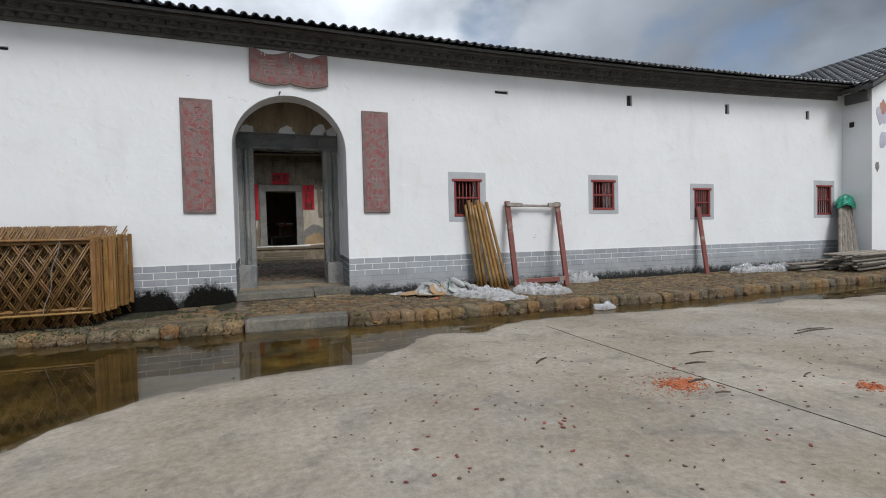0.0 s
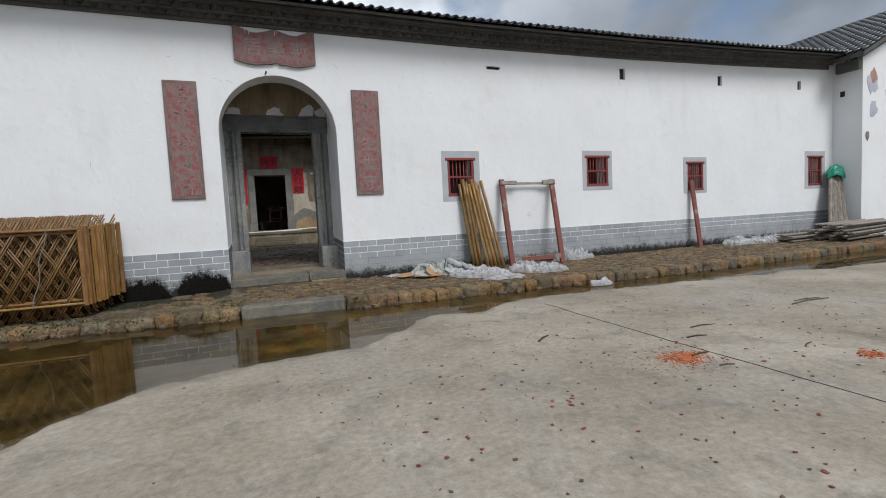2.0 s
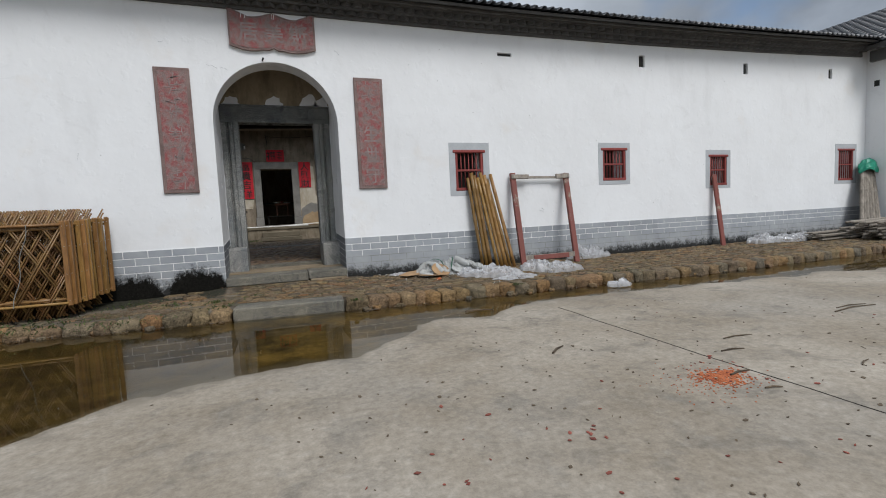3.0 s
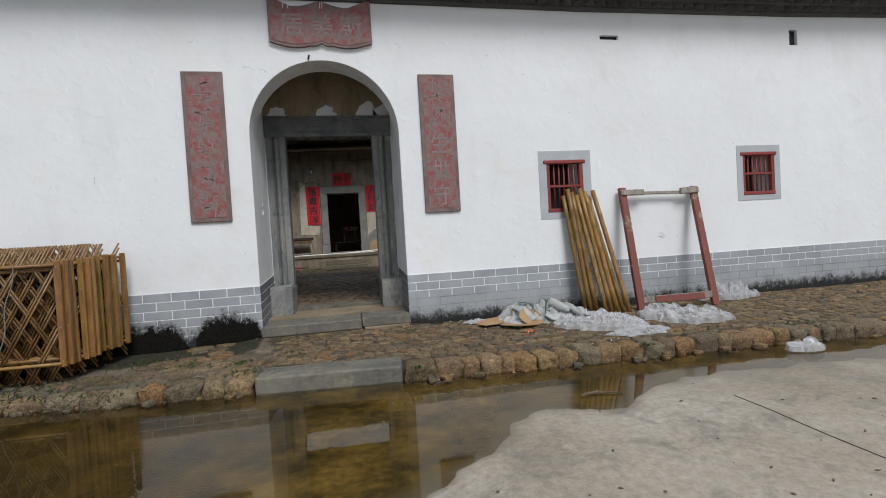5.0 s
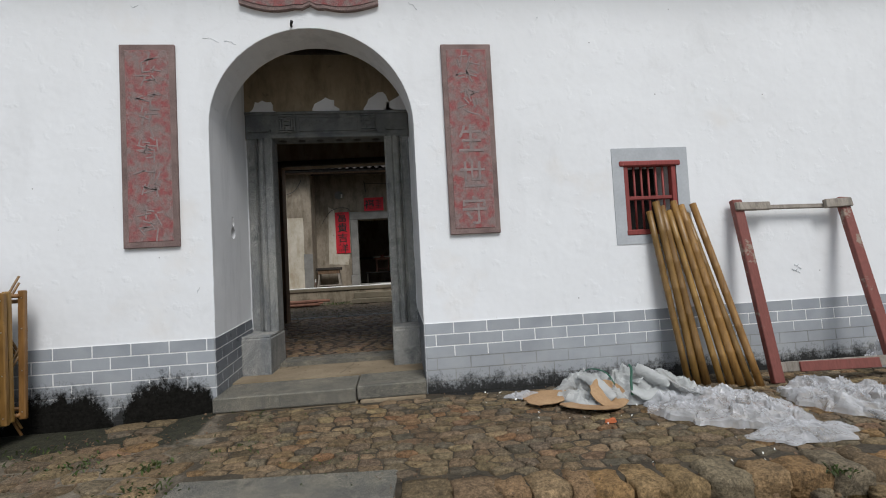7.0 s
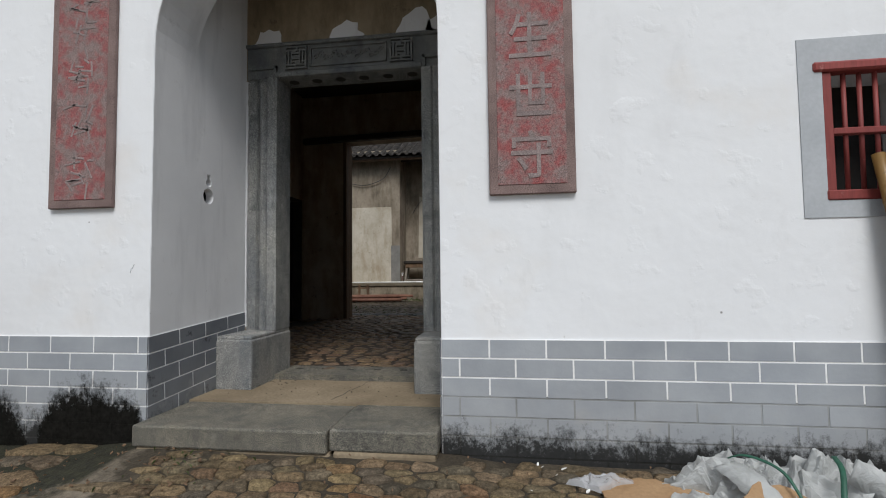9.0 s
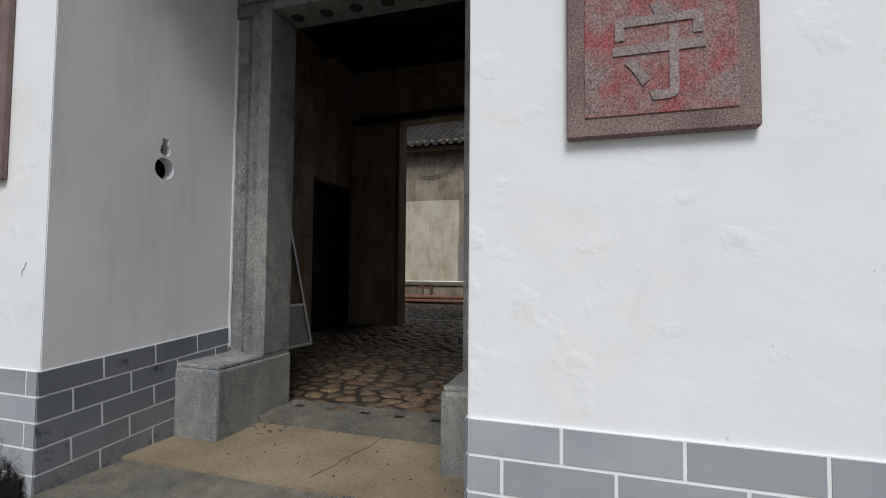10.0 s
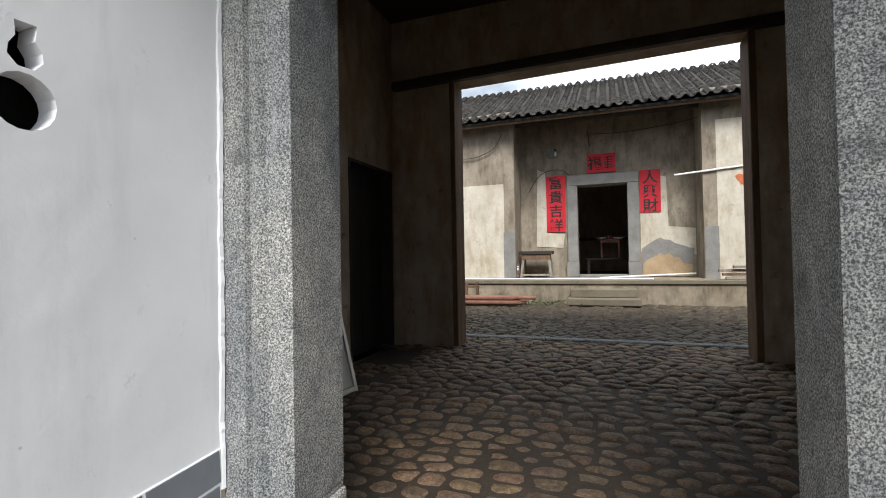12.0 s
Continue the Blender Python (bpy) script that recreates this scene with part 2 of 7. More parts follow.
def make_concrete():
    k = Nodes("pale_concrete", 0.85, spec=0.35)
    col = k.ramp(k.noise(0.55, 8.0, 0.62), 0.3, 0.68, (0.212, 0.176, 0.130), (0.372, 0.334, 0.280))
    blot = k.ramp(k.noise(2.4, 8.0, 0.68, distortion=0.6), 0.50, 0.66)
    col = k.mix(k.math("MULTIPLY", blot, 0.62), col, (0.15, 0.137, 0.117))
    cool = k.ramp(k.noise(0.35, 4.0), 0.48, 0.62)
    col = k.mix(k.math("MULTIPLY", cool, 0.3), col, (0.275, 0.262, 0.24))
    pale = k.ramp(k.noise(7.0, 6.0, 0.6), 0.55, 0.75)
    col = k.mix(k.math("MULTIPLY", pale, 0.3), col, (0.39, 0.37, 0.335))
    col = k.mix(1.0, col, k.ramp(k.noise(70.0, 4.0), 0.25, 0.75, (0.88,) * 3, (1.1,) * 3), "MULTIPLY")
    col = k.mix(1.0, col, k.ramp(k.noise(17.0, 7.0, 0.7), 0.3, 0.7, (0.74, 0.73, 0.71), (1.16, 1.16, 1.17)), "MULTIPLY")
    speck = k.ramp(k.voronoi(9.0), 0.02, 0.05, (1, 1, 1), (0, 0, 0))
    pick = k.ramp(k.noise(3.0, 3.0), 0.5, 0.55)
    col = k.mix(k.math("MULTIPLY", k.math("MULTIPLY", speck, pick), 0.7), col, (0.10, 0.085, 0.07))
    dots = k.ramp(k.voronoi(26.0), 0.05, 0.12, (1, 1, 1), (0, 0, 0))
    col = k.mix(k.math("MULTIPLY", k.math("MULTIPLY", dots, k.ramp(k.noise(1.6, 4.0), 0.45, 0.6)), 0.5), col, (0.12, 0.10, 0.08))
    # silt and algae in the low ground, damp fringe round it
    z = k.math("ADD", k.axis(2), k.math("MULTIPLY", k.math("SUBTRACT", k.noise(2.6, 8.0, 0.65), 0.5), 0.022))
    damp = k.ramp(k.math("MULTIPLY", z, -1.0), -0.002, 0.007)
    col = k.mix(k.math("MULTIPLY", damp, 0.72), col, (0.115, 0.098, 0.070))
    algae = k.ramp(k.noise(1.7, 9.0, 0.72), 0.36, 0.66, (0.030, 0.025, 0.013), (0.300, 0.215, 0.075))
    algae = k.mix(1.0, algae, k.ramp(k.noise(16.0, 7.0, 0.7), 0.35, 0.65, (0.55, 0.55, 0.5), (1.3, 1.25, 1.15)), "MULTIPLY")
    # algae colour darkened in the west, imitating the fence's dark reflection
    west = k.ramp(k.math("ADD", k.axis(0), k.math("MULTIPLY", k.noise(1.2, 5.0), 2.0)), -0.9, 0.9, (0.55, 0.55, 0.55), (1, 1, 1))
    algae = k.mix(1.0, algae, west, "MULTIPLY")
    low = k.ramp(k.math("MULTIPLY", z, -1.0), 0.009, 0.020)
    col = k.mix(k.math("MULTIPLY", low, 0.94), col, algae)
    k.rough(k.ramp(damp, 0.0, 1.0, (0.86,) * 3, (0.35,) * 3))
    k.bump(k.noise(55.0, 5.0), 0.22, 0.004)
    k.bump(k.noise(4.0, 5.0), 0.2, 0.012)
    return k.color(col).m


def make_stone(name, cols, rough=0.75, island=True, hue=0.012, spread=0.35):
    """Field stones, each of its own tone."""
    k = Nodes(name, rough, spec=0.4 if rough < 0.6 else 0.16)
    r = k.random(island)
    rp = k.n.new("ShaderNodeValToRGB")
    rp.color_ramp.interpolation = "LINEAR"
    e = rp.color_ramp.elements
    while len(e) < len(cols):
        e.new(0.5)
    for i, c in enumerate(cols):
        e[i].position, e[i].color = i / (len(cols) - 1), (*c, 1)
    k.l.new(r, rp.inputs["Fac"])
    lit = k.mix(1.0, rp.outputs["Color"], (1.22, 1.2, 1.16), "MULTIPLY")
    col = k.vary(lit, k.math("FRACT", k.math("MULTIPLY", r, 13.7)), spread * 0.5, hue)
    col = k.mix(1.0, col, k.ramp(k.noise(13.0, 8.0, 0.72), 0.32, 0.68, (0.50, 0.50, 0.49), (1.32, 1.27, 1.18)), "MULTIPLY")
    col = k.mix(1.0, col, k.ramp(k.noise(95.0, 5.0, 0.7), 0.32, 0.68, (0.62,) * 3, (1.28,) * 3), "MULTIPLY")
    crust = k.ramp(k.noise(28.0, 7.0, 0.75), 0.60, 0.70)
    col = k.mix(k.math("MULTIPLY", crust, 0.55), col, (0.035, 0.032, 0.024))
    pock = k.noise(42.0, 5.0, 0.7)
    col = k.mix(1.0, col, k.ramp(pock, 0.36, 0.62, (0.55, 0.54, 0.52), (1.25, 1.23, 1.2)), "MULTIPLY")
    k.bump(k.noise(20.0, 7.0, 0.65), 0.9, 0.022)
    k.bump(pock, 0.7, 0.010)
    k.bump(k.noise(90.0, 4.0, 0.7), 0.5, 0.005)
    return k.color(col).m


def make_old_wall(name, lo, hi, mark, dirt, amount=0.6):
    """Aged interior limewash with grey damp and streaks."""
    k = Nodes(name, 0.9, spec=0.2)
    col = k.ramp(k.noise(1.5, 9.0, 0.7), 0.3, 0.7, lo, hi)
    st = k.ramp(k.noise(1.6, 8.0, 0.7, vec=k.scaled(2.2, 2.2, 0.7)), 0.46, 0.68)
    col = k.mix(k.math("MULTIPLY", st, amount), col, mark)
    sp = k.ramp(k.noise(5.5, 8.0, 0.72), 0.6, 0.70)
    col = k.mix(k.math("MULTIPLY", sp, 0.6), col, dirt)
    k.bump(k.noise(9.0, 6.0), 0.35, 0.012)
    return k.color(col).m


def make_bamboo(name, lo, hi, island=False):
    k = Nodes(name, 0.42, spec=0.5)
    col = k.ramp(k.noise(9.0, 5.0, vec=k.scaled(3, 3, 0.5)), 0.3, 0.7, lo, hi)
    col = k.vary(col, k.random(island), 0.22, 0.01)
    sp = k.ramp(k.noise(22.0, 6.0), 0.62, 0.72)
    col = k.mix(k.math("MULTIPLY", sp, 0.5), col, (0.10, 0.06, 0.025))
    k.bump(k.noise(60.0, 3.0, vec=k.scaled(3, 3, 0.3)), 0.2, 0.002)
    return k.color(col).m


def make_paint_wood(name, paint, bare, amount=0.55):
    k = Nodes(name, 0.6, spec=0.4)
    g = k.noise(14.0, 6.0, vec=k.scaled(5, 5, 0.5))
    col = k.mix(k.ramp(g, 0.3, 0.7), paint, tuple(c * 0.72 for c in paint))
    ch = k.ramp(k.noise(5.0, 8.0, 0.7), amount, amount + 0.05)
    col = k.mix(ch, col, bare)
    col = k.vary(col, k.random(), 0.1)
    k.bump(g, 0.3, 0.004)
    return k.color(col).m


def make_plaque():
    k = Nodes("red_stone", 0.8, spec=0.3)
    sp = k.noise(170.0, 2.0, 0.8)
    grey = k.ramp(sp, 0.35, 0.65, (0.10, 0.078, 0.075), (0.34, 0.25, 0.235))
    red = k.ramp(sp, 0.35, 0.65, (0.15, 0.028, 0.03), (0.38, 0.12, 0.115))
    col = k.mix(k.ramp(k.noise(8.0, 7.0, 0.7), 0.42, 0.62), grey, red)
    k.bump(sp, 0.5, 0.004)
    return k.color(col).m


def make_plastic(name, tint, alpha, rough=0.28):
    k = Nodes(name, rough, spec=0.5)
    k.b.inputs["Base Color"].default_value = (*tint, 1)
    k.bump(k.noise(16.0, 4.0, distortion=1.2), 0.6, 0.02)
    tr = k.n.new("ShaderNodeBsdfTransparent")
    mx = k.n.new("ShaderNodeMixShader")
    k.l.new(k.ramp(k.noise(5.0, 4.0), 0.3, 0.7, (alpha - 0.16,) * 3, (alpha + 0.12,) * 3), mx.inputs["Fac"])
    k.l.new(tr.outputs[0], mx.inputs[1])
    k.l.new(k.b.outputs[0], mx.inputs[2])
    k.l.new(mx.outputs[0], k.n["Material Output"].inputs["Surface"])
    return k.m


def make_water():
    k = Nodes("still_water", 0.02)
    gl = k.n.new("ShaderNodeBsdfGlossy")
    gl.inputs["Roughness"].default_value = 0.015
    tr = k.n.new("ShaderNodeBsdfTransparent")
    tr.inputs["Color"].default_value = (0.80, 0.76, 0.64, 1)
    fr = k.n.new("ShaderNodeFresnel")
    fr.inputs["IOR"].default_value = 1.36
    bp = k.n.new("ShaderNodeBump")
    bp.inputs["Strength"].default_value, bp.inputs["Distance"].default_value = 0.03, 0.01
    k.l.new(k.noise(5.0, 2.0), bp.inputs["Height"])
    k.l.new(bp.outputs["Normal"], gl.inputs["Normal"])
    mx = k.n.new("ShaderNodeMixShader")
    k.l.new(fr.outputs[0], mx.inputs["Fac"])
    k.l.new(tr.outputs[0], mx.inputs[1])
    k.l.new(gl.outputs[0], mx.inputs[2])
    k.l.new(mx.outputs[0], k.n["Material Output"].inputs["Surface"])
    return k.m


M_WHITE = make_plaster()


def make_reveal():
    k = Nodes("pale_grey_render", 0.85, spec=0.25)
    col = k.ramp(k.noise(1.4, 6.0), 0.3, 0.7, (0.66, 0.665, 0.675), (0.76, 0.765, 0.775))
    run = k.ramp(k.noise(3.2, 6.0, 0.6, vec=k.scaled(1.6, 1.6, 0.25)), 0.52, 0.66)
    col = k.mix(k.math("MULTIPLY", run, 0.45), col, (0.52, 0.525, 0.535))
    smudge = k.ramp(k.noise(5.0, 7.0, 0.7), 0.62, 0.72)
    col = k.mix(k.math("MULTIPLY", smudge, 0.5), col, (0.46, 0.455, 0.45))
    pit = k.ramp(k.voronoi(8.0), 0.02, 0.05, (1, 1, 1), (0, 0, 0))
    col = k.mix(k.math("MULTIPLY", k.math("MULTIPLY", pit, k.ramp(k.noise(2.0, 3.0), 0.5, 0.56)), 0.6), col, (0.2, 0.19, 0.18))
    k.bump(k.noise(4.0, 6.0, 0.6), 0.34, 0.018)
    k.bump(k.ramp(k.noise(1.8, 4.0, 0.5), 0.50, 0.54), 0.10, 0.004)
    k.bump(smudge, 0.3, -0.005)
    return k.color(col).m


M_REVEAL = make_reveal()
M_BRICK = make_brick("grey_painted_brick", (0.27, 0.29, 0.315), (0.36, 0.38, 0.40))
# Brick paint inside the arch, with the recess shade put into darker colours.
M_BRICK_SHADED = make_brick("sheltered_shaded_brick_paint", (0.125, 0.135, 0.15), (0.185, 0.195, 0.21))
M_JOINT = make_brick("white_joint_paint", (0.72, 0.72, 0.71), (0.80, 0.80, 0.79))
M_JOINT_LOW = make_brick("grey_joint", (0.13, 0.135, 0.135), (0.36, 0.37, 0.37))
M_GRANITE = make_granite("grey_granite", (1.02, 1.03, 1.06), 0.0, 0.5)
M_GRANITE_DARK = make_granite("sooty_carved_granite", (0.60, 0.64, 0.69), 0.0, 0.65)
M_GRANITE_JAMB = make_granite("weathered_jamb_granite", (0.86, 0.89, 0.94), 0.0, 0.62)
M_GRANITE_STEP = make_granite("worn_step_granite", (0.56, 0.53, 0.47), 0.1, 0.6)
M_CONCRETE = make_concrete()
M_WATER = make_water()
M_EARTH = plain("packed_tan_earth", (0.165, 0.125, 0.080), (0.27, 0.215, 0.145), 2.0, 0.95, 45, 0.2, 0.5, 0.01)
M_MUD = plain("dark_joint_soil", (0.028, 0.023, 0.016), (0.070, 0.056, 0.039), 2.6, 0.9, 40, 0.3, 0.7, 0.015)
M_MUD_HALL = plain("trodden_joint_clay", (0.026, 0.019, 0.013), (0.060, 0.044, 0.029), 1.3, 0.75, 40, 0.25, 0.5, 0.012)
STONE_COLS = [(0.090, 0.071, 0.049), (0.150, 0.115, 0.075), (0.090, 0.081, 0.067), (0.185, 0.140, 0.088), (0.125, 0.106, 0.082), (0.170, 0.105, 0.058)]


def make_pavement_bed():
    """Trodden soil between the stones, tan mud west of the gate, black moss along the wall foot."""
    k = Nodes("brown_pavement_soil", 0.88, spec=0.35)
    col = k.ramp(k.noise(3.4, 6.0), 0.3, 0.7, (0.026, 0.021, 0.014), (0.075, 0.060, 0.041))
    x, y = k.axis(0), k.axis(1)
    n1 = k.math("MULTIPLY", k.math("SUBTRACT", k.noise(2.2, 7.0, 0.65), 0.5), 1.5)
    west = k.ramp(k.math("ADD", k.math("SUBTRACT", -0.85, x), n1), 0.0, 0.12)
    mud = k.ramp(k.noise(5.0, 7.0, 0.6), 0.35, 0.65, (0.095, 0.078, 0.057), (0.170, 0.142, 0.106))
    col = k.mix(k.math("MULTIPLY", west, k.ramp(k.axis(2), 0.095, 0.13)), col, mud)
    moss = k.math("MULTIPLY", k.ramp(k.math("ADD", k.math("SUBTRACT", y, 8.62), n1), 0.0, 0.14), k.ramp(k.math("SUBTRACT", -1.0, x), 0.0, 0.05))
    col = k.mix(k.math("MULTIPLY", moss, 0.95), col, k.ramp(k.noise(18.0, 5.0), 0.3, 0.7, (0.008, 0.009, 0.005), (0.030, 0.030, 0.015)))
    col = k.mix(1.0, col, k.ramp(k.noise(45.0, 5.0), 0.3, 0.7, (0.65,) * 3, (1.25,) * 3), "MULTIPLY")
    k.bump(k.noise(40.0, 5.0), 0.7, 0.015)
    k.bump(k.noise(7.0, 5.0), 0.5, 0.03)
    return k.color(col).m


M_PAVE_SOIL = make_pavement_bed()
M_COBBLE = make_stone("river_cobble", STONE_COLS)
M_COBBLE_PC = make_stone("river_cobble_piece", STONE_COLS, island=False)
KERB_COLS = [(0.150, 0.108, 0.066), (0.125, 0.108, 0.084), (0.230, 0.148, 0.078), (0.105, 0.099, 0.086), (0.185, 0.145, 0.097), (0.200, 0.122, 0.064)]
M_KERB = make_stone("kerb_field_stone", KERB_COLS, island=False)
HALL_COLS = [(0.132, 0.091, 0.062), (0.180, 0.124, 0.082), (0.108, 0.085, 0.066), (0.205, 0.142, 0.092), (0.148, 0.110, 0.080)]
COURT_COLS = [(0.050, 0.039, 0.028), (0.072, 0.056, 0.039), (0.045, 0.041, 0.034), (0.088, 0.067, 0.045), (0.060, 0.050, 0.040)]
M_COURT = make_stone("damp_court_cobble", COURT_COLS, 0.5)
M_HALL = make_stone("hall_cobble", HALL_COLS, 0.55)
M_HALL_PC = make_stone("hall_cobble_piece", HALL_COLS, 0.55, island=False)
M_TILE = plain("dark_glazed_tile", (0.020, 0.024, 0.031), (0.046, 0.051, 0.060), 5, 0.34, 70, 0.2, 0.15, 0.002, spec=0.5, rnd=0.25, island=True)
M_TILE_PC = plain("dark_glazed_tile_piece", (0.020, 0.024, 0.031), (0.046, 0.051, 0.060), 5, 0.34, 70, 0.2, 0.15, 0.002, spec=0.5, rnd=0.25)
M_CORNICE = plain("dark_grey_cornice_paint", (0.060, 0.059, 0.058), (0.100, 0.097, 0.092), 3, 0.75, 50, 0.15, 0.3, 0.004)
M_OLDTILE = plain("weathered_clay_tile", (0.011, 0.009, 0.008), (0.040, 0.034, 0.028), 3.5, 0.9, 55, 0.35, 0.6, 0.008, rnd=0.45, island=True)
M_OLDTILE_PC = plain("weathered_clay_tile_piece", (0.011, 0.009, 0.008), (0.040, 0.034, 0.028), 3.5, 0.9, 55, 0.35, 0.6, 0.008, rnd=0.45)
M_REDWOOD = make_paint_wood("faded_red_painted_wood", (0.215, 0.066, 0.052), (0.27, 0.21, 0.165), 0.58)
M_WINDOWRED = make_paint_wood("red_window_paint", (0.25, 0.048, 0.042), (0.31, 0.13, 0.11), 0.62)
M_WINSURR = plain("grey_window_surround", (0.37, 0.39, 0.41), (0.44, 0.46, 0.48), 3, 0.85, 40, 0.06, 0.2, 0.004)
M_GREYWOOD = plain("bare_grey_wood", (0.15, 0.130, 0.108), (0.30, 0.268, 0.228), 4, 0.8, 26, 0.2, 0.4, 0.005, rnd=0.15, stretch=(5, 5, 0.8))
M_OLDWOOD = plain("old_brown_timber", (0.075, 0.045, 0.026), (0.17, 0.105, 0.06), 3, 0.8, 22, 0.25, 0.5, 0.008, rnd=0.15, stretch=(4, 4, 0.5))
M_DARKWOOD = plain("blackened_timber", (0.018, 0.014, 0.011), (0.045, 0.035, 0.027), 3, 0.7, 24, 0.25, 0.4, 0.006, rnd=0.15)
M_LOG = plain("red_brown_log", (0.15, 0.065, 0.045), (0.26, 0.125, 0.08), 4, 0.75, 25, 0.25, 0.4, 0.006, rnd=0.2)
M_BAMBOO = make_bamboo("golden_bamboo", (0.155, 0.078, 0.021), (0.29, 0.160, 0.048))
M_BAMBOO_DARK = make_bamboo("weathered_bamboo_slat", (0.115, 0.058, 0.02), (0.225, 0.125, 0.045))
M_PLAQUE = make_plaque()
M_PLAQUE_EDGE = plain("brown_stone_border", (0.135, 0.092, 0.084), (0.24, 0.172, 0.158), 4, 0.85, 170, 0.75, 0.5, 0.004)
M_LETTER = plain("raised_grey_letter", (0.17, 0.135, 0.13), (0.28, 0.225, 0.215), 8, 0.8, 120, 0.6, 0.5, 0.003)
M_REDPAPER = plain("red_couplet_paper", (0.43, 0.007, 0.018), (0.54, 0.014, 0.028), 2.5, 0.6, 60, 0.05, 0.1, 0.002)
M_INK = plain("black_ink", (0.012, 0.010, 0.010), (0.025, 0.02, 0.02), 8, 0.6, 60, 0.1, 0.1, 0.001)
M_HALLWALL = make_old_wall("sooty_hall_plaster", (0.26, 0.205, 0.150), (0.46, 0.385, 0.295), (0.19, 0.110, 0.055), (0.05, 0.036, 0.026), 0.8)
M_TYMP = make_old_wall("smoke_stained_tympanum", (0.22, 0.17, 0.11), (0.34, 0.28, 0.20), (0.13, 0.095, 0.06), (0.06, 0.045, 0.03), 0.75)
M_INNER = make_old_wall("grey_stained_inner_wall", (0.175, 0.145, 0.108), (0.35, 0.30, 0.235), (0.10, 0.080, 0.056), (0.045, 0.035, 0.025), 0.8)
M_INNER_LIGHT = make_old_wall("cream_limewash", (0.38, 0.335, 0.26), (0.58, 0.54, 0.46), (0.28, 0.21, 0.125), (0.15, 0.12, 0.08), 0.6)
M_TERRACE = make_old_wall("mossy_terrace_face", (0.10, 0.085, 0.06), (0.19, 0.162, 0.118), (0.15, 0.13, 0.095), (0.06, 0.06, 0.035), 0.65)
M_PEELING = make_old_wall("peeling_cream_terrace_face", (0.15, 0.12, 0.082), (0.34, 0.29, 0.22), (0.08, 0.064, 0.042), (0.03, 0.028, 0.02), 0.85)
M_ADOBE = plain("exposed_adobe", (0.27, 0.19, 0.11), (0.40, 0.295, 0.18), 3, 0.95, 40, 0.2, 0.6, 0.01)
M_CEMENT = plain("grey_cement_patch", (0.15, 0.145, 0.135), (0.235, 0.228, 0.212), 3, 0.9, 40, 0.15, 0.4, 0.006)
# Black for the side door, and painted shade in windows, vents and holes.
M_BLACK = plain("black_paint_and_hole_shade", (0.010, 0.009, 0.008), (0.022, 0.02, 0.018), 4, 0.7, 40, 0.2, 0.3, 0.004)
M_PLASTIC = make_plastic("clear_crumpled_film", (0.62, 0.63, 0.65), 0.46, 0.14)
M_STRAP = plain("deep_green_strap", (0.010, 0.060, 0.036), (0.020, 0.095, 0.060), 9, 0.5, 40, 0.2, 0.4, 0.004)
M_TARP = make_plastic("pale_woven_sacking", (0.42, 0.43, 0.42), 0.84, 0.42)
M_CARD = plain("wet_brown_cardboard", (0.25, 0.15, 0.075), (0.36, 0.235, 0.13), 4, 0.9, 50, 0.12, 0.3, 0.003)
M_GREEN = plain("green_plastic_sheet", (0.01, 0.19, 0.12), (0.03, 0.30, 0.20), 8, 0.4, 30, 0.2, 0.5, 0.01)
M_ALU = plain("dull_aluminium", (0.42, 0.43, 0.44), (0.52, 0.53, 0.54), 6, 0.4, 60, 0.06, 0.1, 0.001, metal=0.9)
M_FROST = plain("dusty_pale_panel", (0.45, 0.44, 0.40), (0.56, 0.55, 0.50), 3, 0.5, 40, 0.08, 0.15, 0.002)
M_BUCKETW = plain("white_plastic_bucket", (0.62, 0.62, 0.60), (0.72, 0.72, 0.70), 5, 0.45, 40, 0.05, 0.1, 0.001)
M_REDSCRAP = plain("red_paper_scrap", (0.15, 0.040, 0.030), (0.26, 0.075, 0.052), 9, 0.8, 60, 0.2, 0.3, 0.003, rnd=0.3, island=True)
M_ORANGE = plain("orange_dust", (0.30, 0.075, 0.03), (0.46, 0.14, 0.05), 8, 0.9, 60, 0.25, 0.4, 0.003, rnd=0.2, island=True)
M_TWIG = plain("dark_twig_bark", (0.055, 0.04, 0.028), (0.12, 0.09, 0.06), 8, 0.9, 50, 0.3, 0.4, 0.003, rnd=0.3)
M_LEAF = plain("low_weed_leaf", (0.030, 0.050, 0.012), (0.075, 0.100, 0.026), 6, 0.6, 40, 0.2, 0.2, 0.002, rnd=0.35, island=True)
M_WIRE = plain("dark_cable", (0.02, 0.02, 0.02), (0.05, 0.05, 0.05), 6, 0.6, 60, 0.1, 0.1, 0.001)
M_PIPE = plain("white_pvc_pipe", (0.66, 0.66, 0.63), (0.75, 0.75, 0.72), 5, 0.4, 50, 0.05, 0.1, 0.001)
M_MURAL = plain("blue_grey_mural_paint", (0.36, 0.36, 0.45), (0.50, 0.50, 0.57), 2.0, 0.85, 30, 0.1, 0.1, 0.002)
M_MURAL_RED = plain("rust_mural_paint", (0.34, 0.16, 0.13), (0.46, 0.27, 0.22), 3.0, 0.85, 30, 0.1, 0.1, 0.002)
M_CRACK = plain("dark_joint_line", (0.035, 0.03, 0.025), (0.08, 0.07, 0.06), 6, 0.95, 50, 0.2, 0.3, 0.003)

# ---- building helpers ----


def part(name, bm, material, parent=None, label="", smooth=False):
    me = bpy.data.meshes.new(name)
    bm.to_mesh(me)
    bm.free()
    me.materials.append(material)
    if smooth:
        me.shade_smooth()
    ob = new(name, me)
    if parent is not None:
        ob.parent = parent
    if label:
        ob["label"] = label
    return ob


